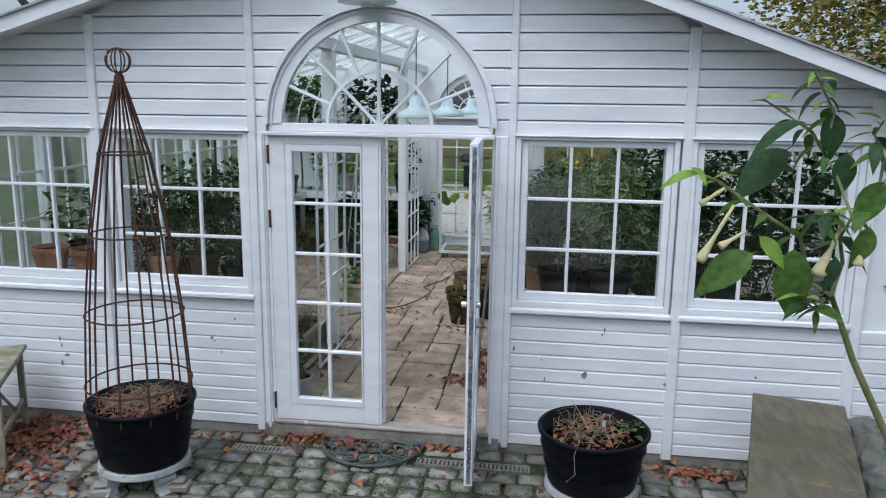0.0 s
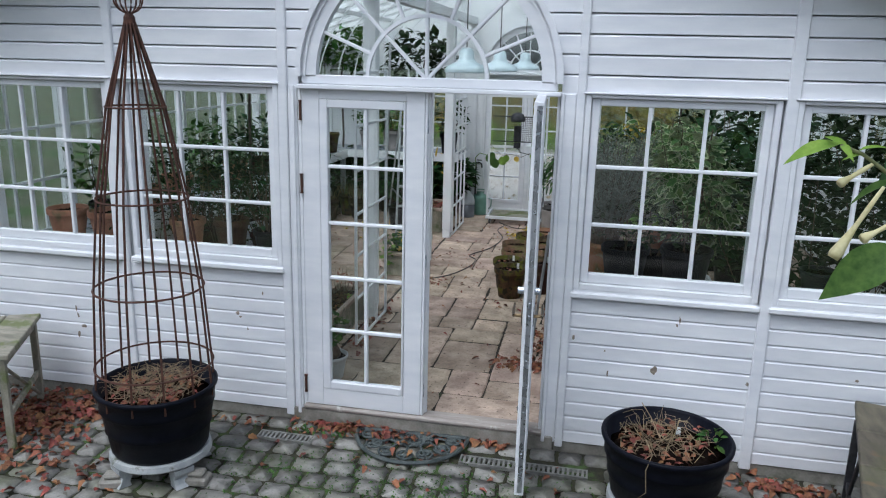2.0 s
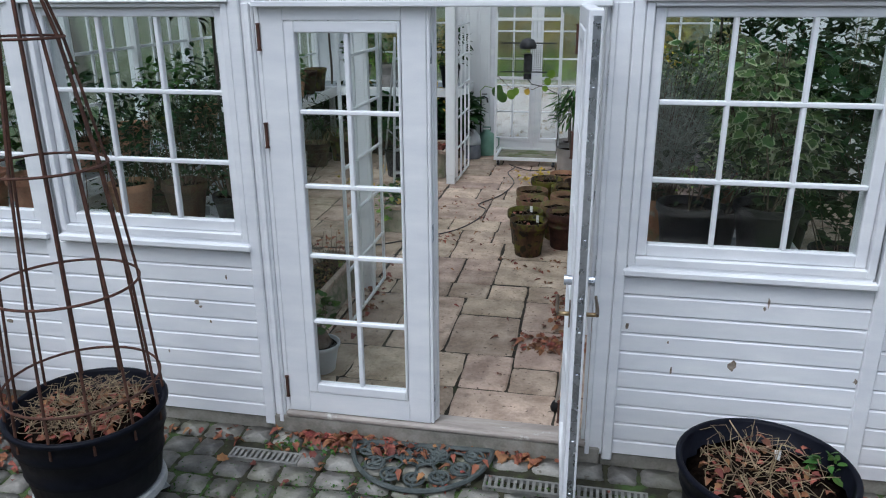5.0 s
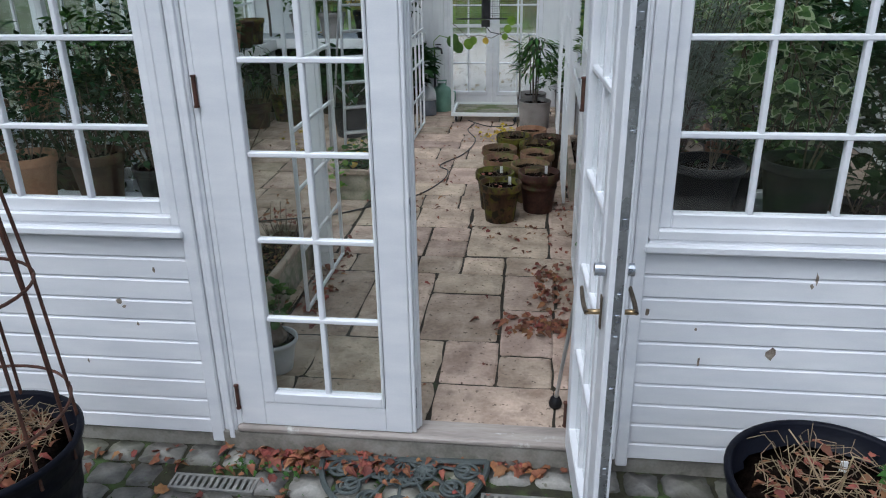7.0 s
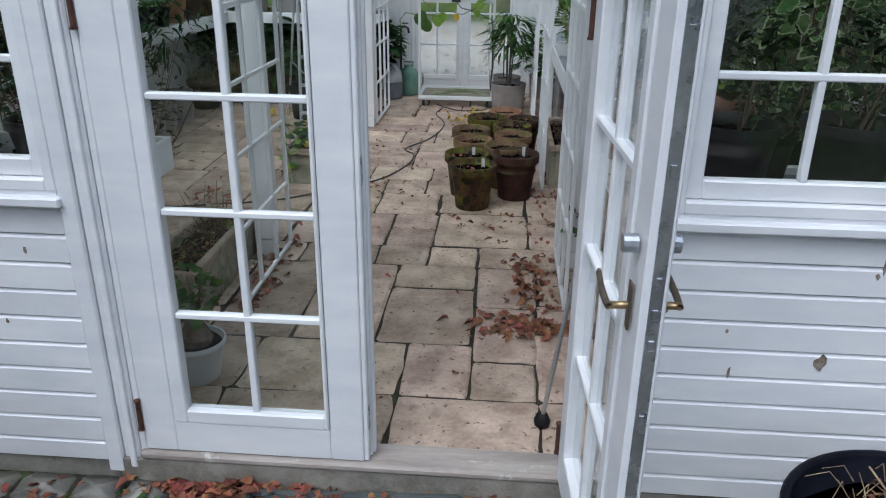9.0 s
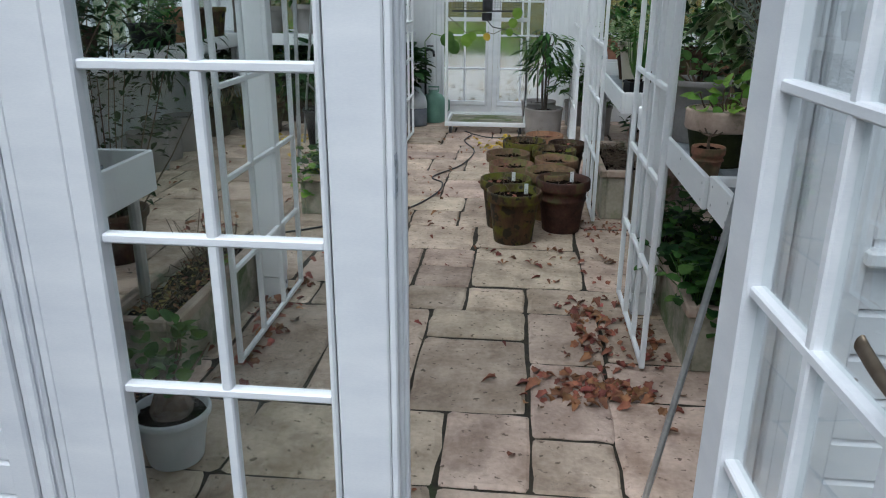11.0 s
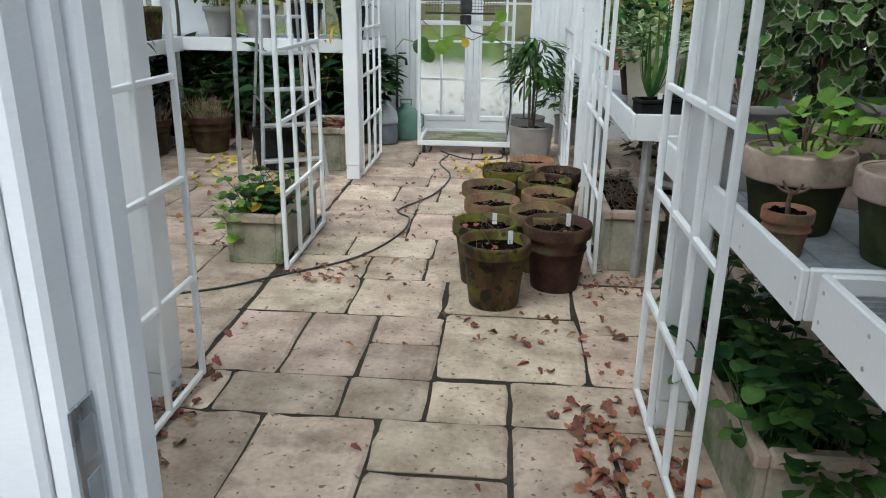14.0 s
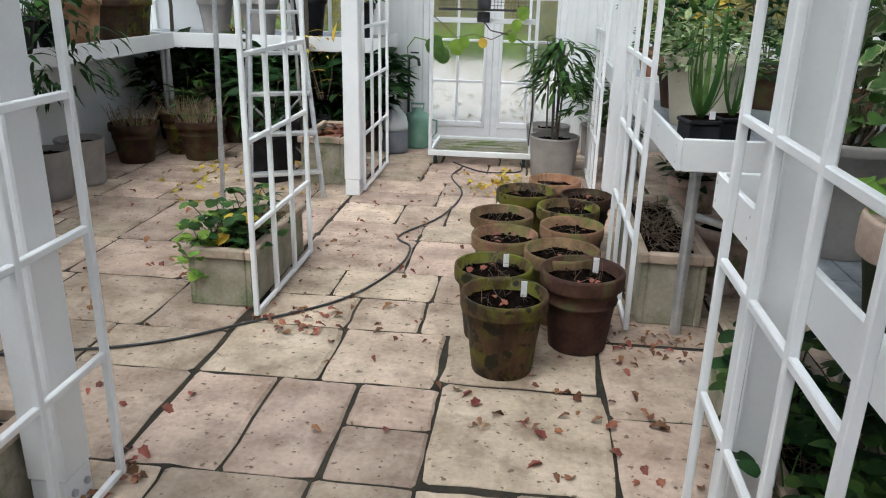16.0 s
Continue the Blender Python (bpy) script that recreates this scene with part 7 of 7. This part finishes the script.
def tree(x, y, h, leaves, label, seed):
    rng = random.Random(seed)
    t = thing("tree", label, "tree", pose(x, y, GZ - 0.045))
    bm = bmesh.new()
    tips = []

    def limb(p, d, L, r, depth):
        q = p + d * L
        m = (p + q) / 2 + Vector((rng.uniform(-.08, .08), rng.uniform(-.08, .08), 0)) * L
        tube(bm, (p, m, q), r, 6 if depth < 2 else 4, 0.6, cap=False)
        if depth == 5:
            tips.append(q)
            return
        for _ in range(2 if depth else 4):
            e = (d + Vector((rng.uniform(-1, 1), rng.uniform(-1, 1), rng.uniform(-0.2, 0.7))) * 0.75).normalized()
            limb(q, e, L * rng.uniform(0.6, 0.82), r * 0.58, depth + 1)

    limb(Vector((0, 0, 0)), Vector((0, 0, 1)), h * 0.3, h * 0.022, 0)
    part("trunk", bm, BARK, t)
    items = [(q + Vector((rng.gauss(0, .3), rng.gauss(0, .3), rng.gauss(0, .3))), rnd_dir(0), (rng.uniform(-1, 1), rng.uniform(-1, 1), 1), rng.uniform(0.06, 0.12)) for q in tips for _ in range(leaves * 2)]
    if items:
        part("crown", leaves_mesh(items, OVAL, AUTUMN, 0.3, 0.3), AUTUMN, t)


tree(-9.0, 22.0, 12.0, 1, "nearly bare tree behind the glasshouse", 3)
tree(-13.0, 19.0, 11.0, 2, "nearly bare autumn tree behind the roof", 4)
tree(9.0, 16.5, 10.0, 14, "thinning autumn tree beyond the roof", 5)
tree(14.0, 18.0, 11.0, 16, "thinning autumn tree beyond the garden", 6)
tree(-6.0, -11.5, 11.0, 8, "tall tree behind the hedge", 7)
tree(4.0, -12.0, 11.0, 8, "tall tree behind the hedge", 8)
tagged(part("path", boxes((-6, 4, YE + 0.12, 22.0, GZ - 0.04, GZ)), PATHSTONE), "pale paved garden path behind the end doors", "path", kind="structure")
leaf_litter("fallen_leaves", "brown and yellow leaves strewn over the garden path", ((-1.2, 16.0, GZ, 3.0, 2.6, 350, 0.09), (-1.2, 20.0, GZ, 4.0, 2.0, 350, 0.11)), LITTERGOLD)

# ---- setts and slabs, piece by piece ----
def stone_mesh(name, mat, seed, thick, corner, dome, jag):
    """A unit paving stone with an uneven outline and a worn edge."""
    rng = random.Random(seed)
    bm = bmesh.new()
    out = []
    for sx, sy, dx, dy in ((-1, -1, 1, 0), (1, -1, 0, 1), (1, 1, -1, 0), (-1, 1, 0, -1)):
        for f in (corner, 0.5, 1.0, 1.5, 2 - corner):
            out.append((sx * 0.5 + dx * f * 0.5 + rng.uniform(-jag, jag), sy * 0.5 + dy * f * 0.5 + rng.uniform(-jag, jag)))
    lo = [bm.verts.new((x, y, -thick)) for x, y in out]
    mid = [bm.verts.new((x, y, -dome * 1.6)) for x, y in out]
    top = [bm.verts.new((x * 0.93, y * 0.93, -dome * 0.35 + rng.uniform(-dome, dome) * 0.3)) for x, y in out]
    n = len(out)
    for a, b in ((lo, mid), (mid, top)):
        for i in range(n):
            bm.faces.new((a[i], a[(i + 1) % n], b[(i + 1) % n], b[i]))
    c = bm.verts.new((0, 0, rng.uniform(0, dome * 0.5)))
    for i in range(n):
        bm.faces.new((top[i], top[(i + 1) % n], c))
    return mesh_of(bm, mat, name == "sett", name)


setts = [stone_mesh("sett", COBBLE, s, 0.05, 0.24, 0.015, 0.03) for s in range(10)]
far = bmesh.new()
rows = 0
y = 3.73
count = 0
while y < WY - 0.06:
    d = RNG.uniform(0.148, 0.168)
    x = -4.9 + RNG.uniform(0, 0.12)
    while x < 2.9:
        w = RNG.uniform(0.15, 0.225)
        xc, yc = x + w / 2, y + d / 2
        drainhit = 4.77 < yc < 4.99 and (-2.14 < xc < -1.71 or -0.76 < xc < 0.09)
        if not drainhit and y + d < WY + 0.03:
            m = Matrix.Translation((xc, yc + RNG.uniform(-0.004, 0.004), GZ + RNG.uniform(-0.007, 0.003))) @ Euler((RNG.uniform(-0.03, 0.03), RNG.uniform(-0.03, 0.03), RNG.uniform(-0.05, 0.05))).to_matrix().to_4x4() @ Matrix.Diagonal((w - 0.018, d - 0.016, 1, 1))
            me = RNG.choice(setts)
            if yc > 4.18 and -3.75 < xc < 1.55 and count < 300:
                o = part("sett", me, COBBLE, yard)
                o.matrix_basis = m
                count += 1
            else:
                k = len(far.verts)
                far.from_mesh(me)
                far.verts.ensure_lookup_table()
                for v in far.verts[k:]:
                    v.co = m @ v.co
        x += w
    y += d
tagged(part("setts", far, COBBLE, yard), kind="stuff")

paving = structure("floor_slabs", "large worn sandstone floor slabs with dark dirty joints", "floor")
slabs = [stone_mesh("slab", SLAB, 40 + s, 0.05, 0.06, 0.006, 0.014) for s in range(12)]


def slab(x0, x1, y0, y1):
    o = part("slab", RNG.choice(slabs), SLAB, paving)
    o.matrix_basis = Matrix.Translation(((x0 + x1) / 2, (y0 + y1) / 2, RNG.uniform(-0.002, 0.002))) @ Euler((0, 0, RNG.uniform(-0.006, 0.006))).to_matrix().to_4x4() @ Matrix.Diagonal((x1 - x0 - RNG.uniform(0.009, 0.017), y1 - y0 - RNG.uniform(0.009, 0.017), 1, 1))


def course(y0, y1, *xs):
    for a, b in zip(xs, xs[1:]):
        slab(a, b, y0, y1)


course(5.30, 5.70, -2.35, -1.78, -1.03, -0.42, 0.15)
course(5.70, 6.16, -2.35, -1.75, -1.03, -0.72)
course(5.70, 6.01, -0.72, -0.42)
course(5.70, 6.30, -0.42, 0.15)
course(6.16, 6.79, -1.20, -0.73)
course(6.16, 7.10, -2.05, -1.62, -1.20)
course(6.01, 6.58, -0.72, -0.41)
course(6.30, 6.62, -0.41, 0.15)
course(6.79, 7.10, -1.20, -0.735)
course(6.58, 7.10, -0.73, -0.39)
course(6.62, 7.10, -0.39, 0.15)
course(7.10, 7.40, -2.30, -1.83, -1.36, -1.04, -0.735)
course(7.10, 7.42, -0.735, -0.20, 0.15)
course(7.40, 7.71, -1.34, -1.035)
course(7.42, 8.05, -1.03, -0.425)
course(7.42, 7.90, -0.42, 0.15)
course(7.40, 8.00, -2.0, -1.66, -1.345)
course(7.71, 8.00, -1.34, -1.035)
course(7.90, 8.50, -0.42, 0.15)
course(8.00, 8.47, -2.0, -1.51, -1.06)
course(8.05, 8.52, -1.05, -0.43)
course(8.47, 8.82, -1.95, -1.52, -1.19, -0.8, -0.43)
course(8.52, 8.82, -0.42, 0.15)


def zone(x0, x1, y0, y1, seed):
    rng = random.Random(seed)
    y = y0
    while y < y1 - 0.05:
        d = min(rng.choice((0.3, 0.36, 0.45, 0.55)), y1 - y)
        if y1 - y - d < 0.2:
            d = y1 - y
        x = x0
        while x < x1 - 0.05:
            w = rng.choice((0.32, 0.42, 0.5, 0.62))
            if x1 - x - w < 0.2:
                w = x1 - x
            slab(x, x + w, y, y + d)
            x += w
        y += d


zone(-2.0, 0.15, 8.82, YE - 0.02, 1)
zone(XL + 0.02, -2.36, 5.30, 6.16, 2)
zone(XL + 0.02, -2.06, 6.16, 7.10, 6)
zone(XL + 0.02, -2.31, 7.10, 7.40, 7)
zone(XL + 0.02, -2.01, 7.40, 8.0, 5)
zone(XL + 0.02, -2.01, 8.0, YE - 0.02, 3)
zone(0.16, XR - 0.02, 5.30, YE - 0.02, 4)
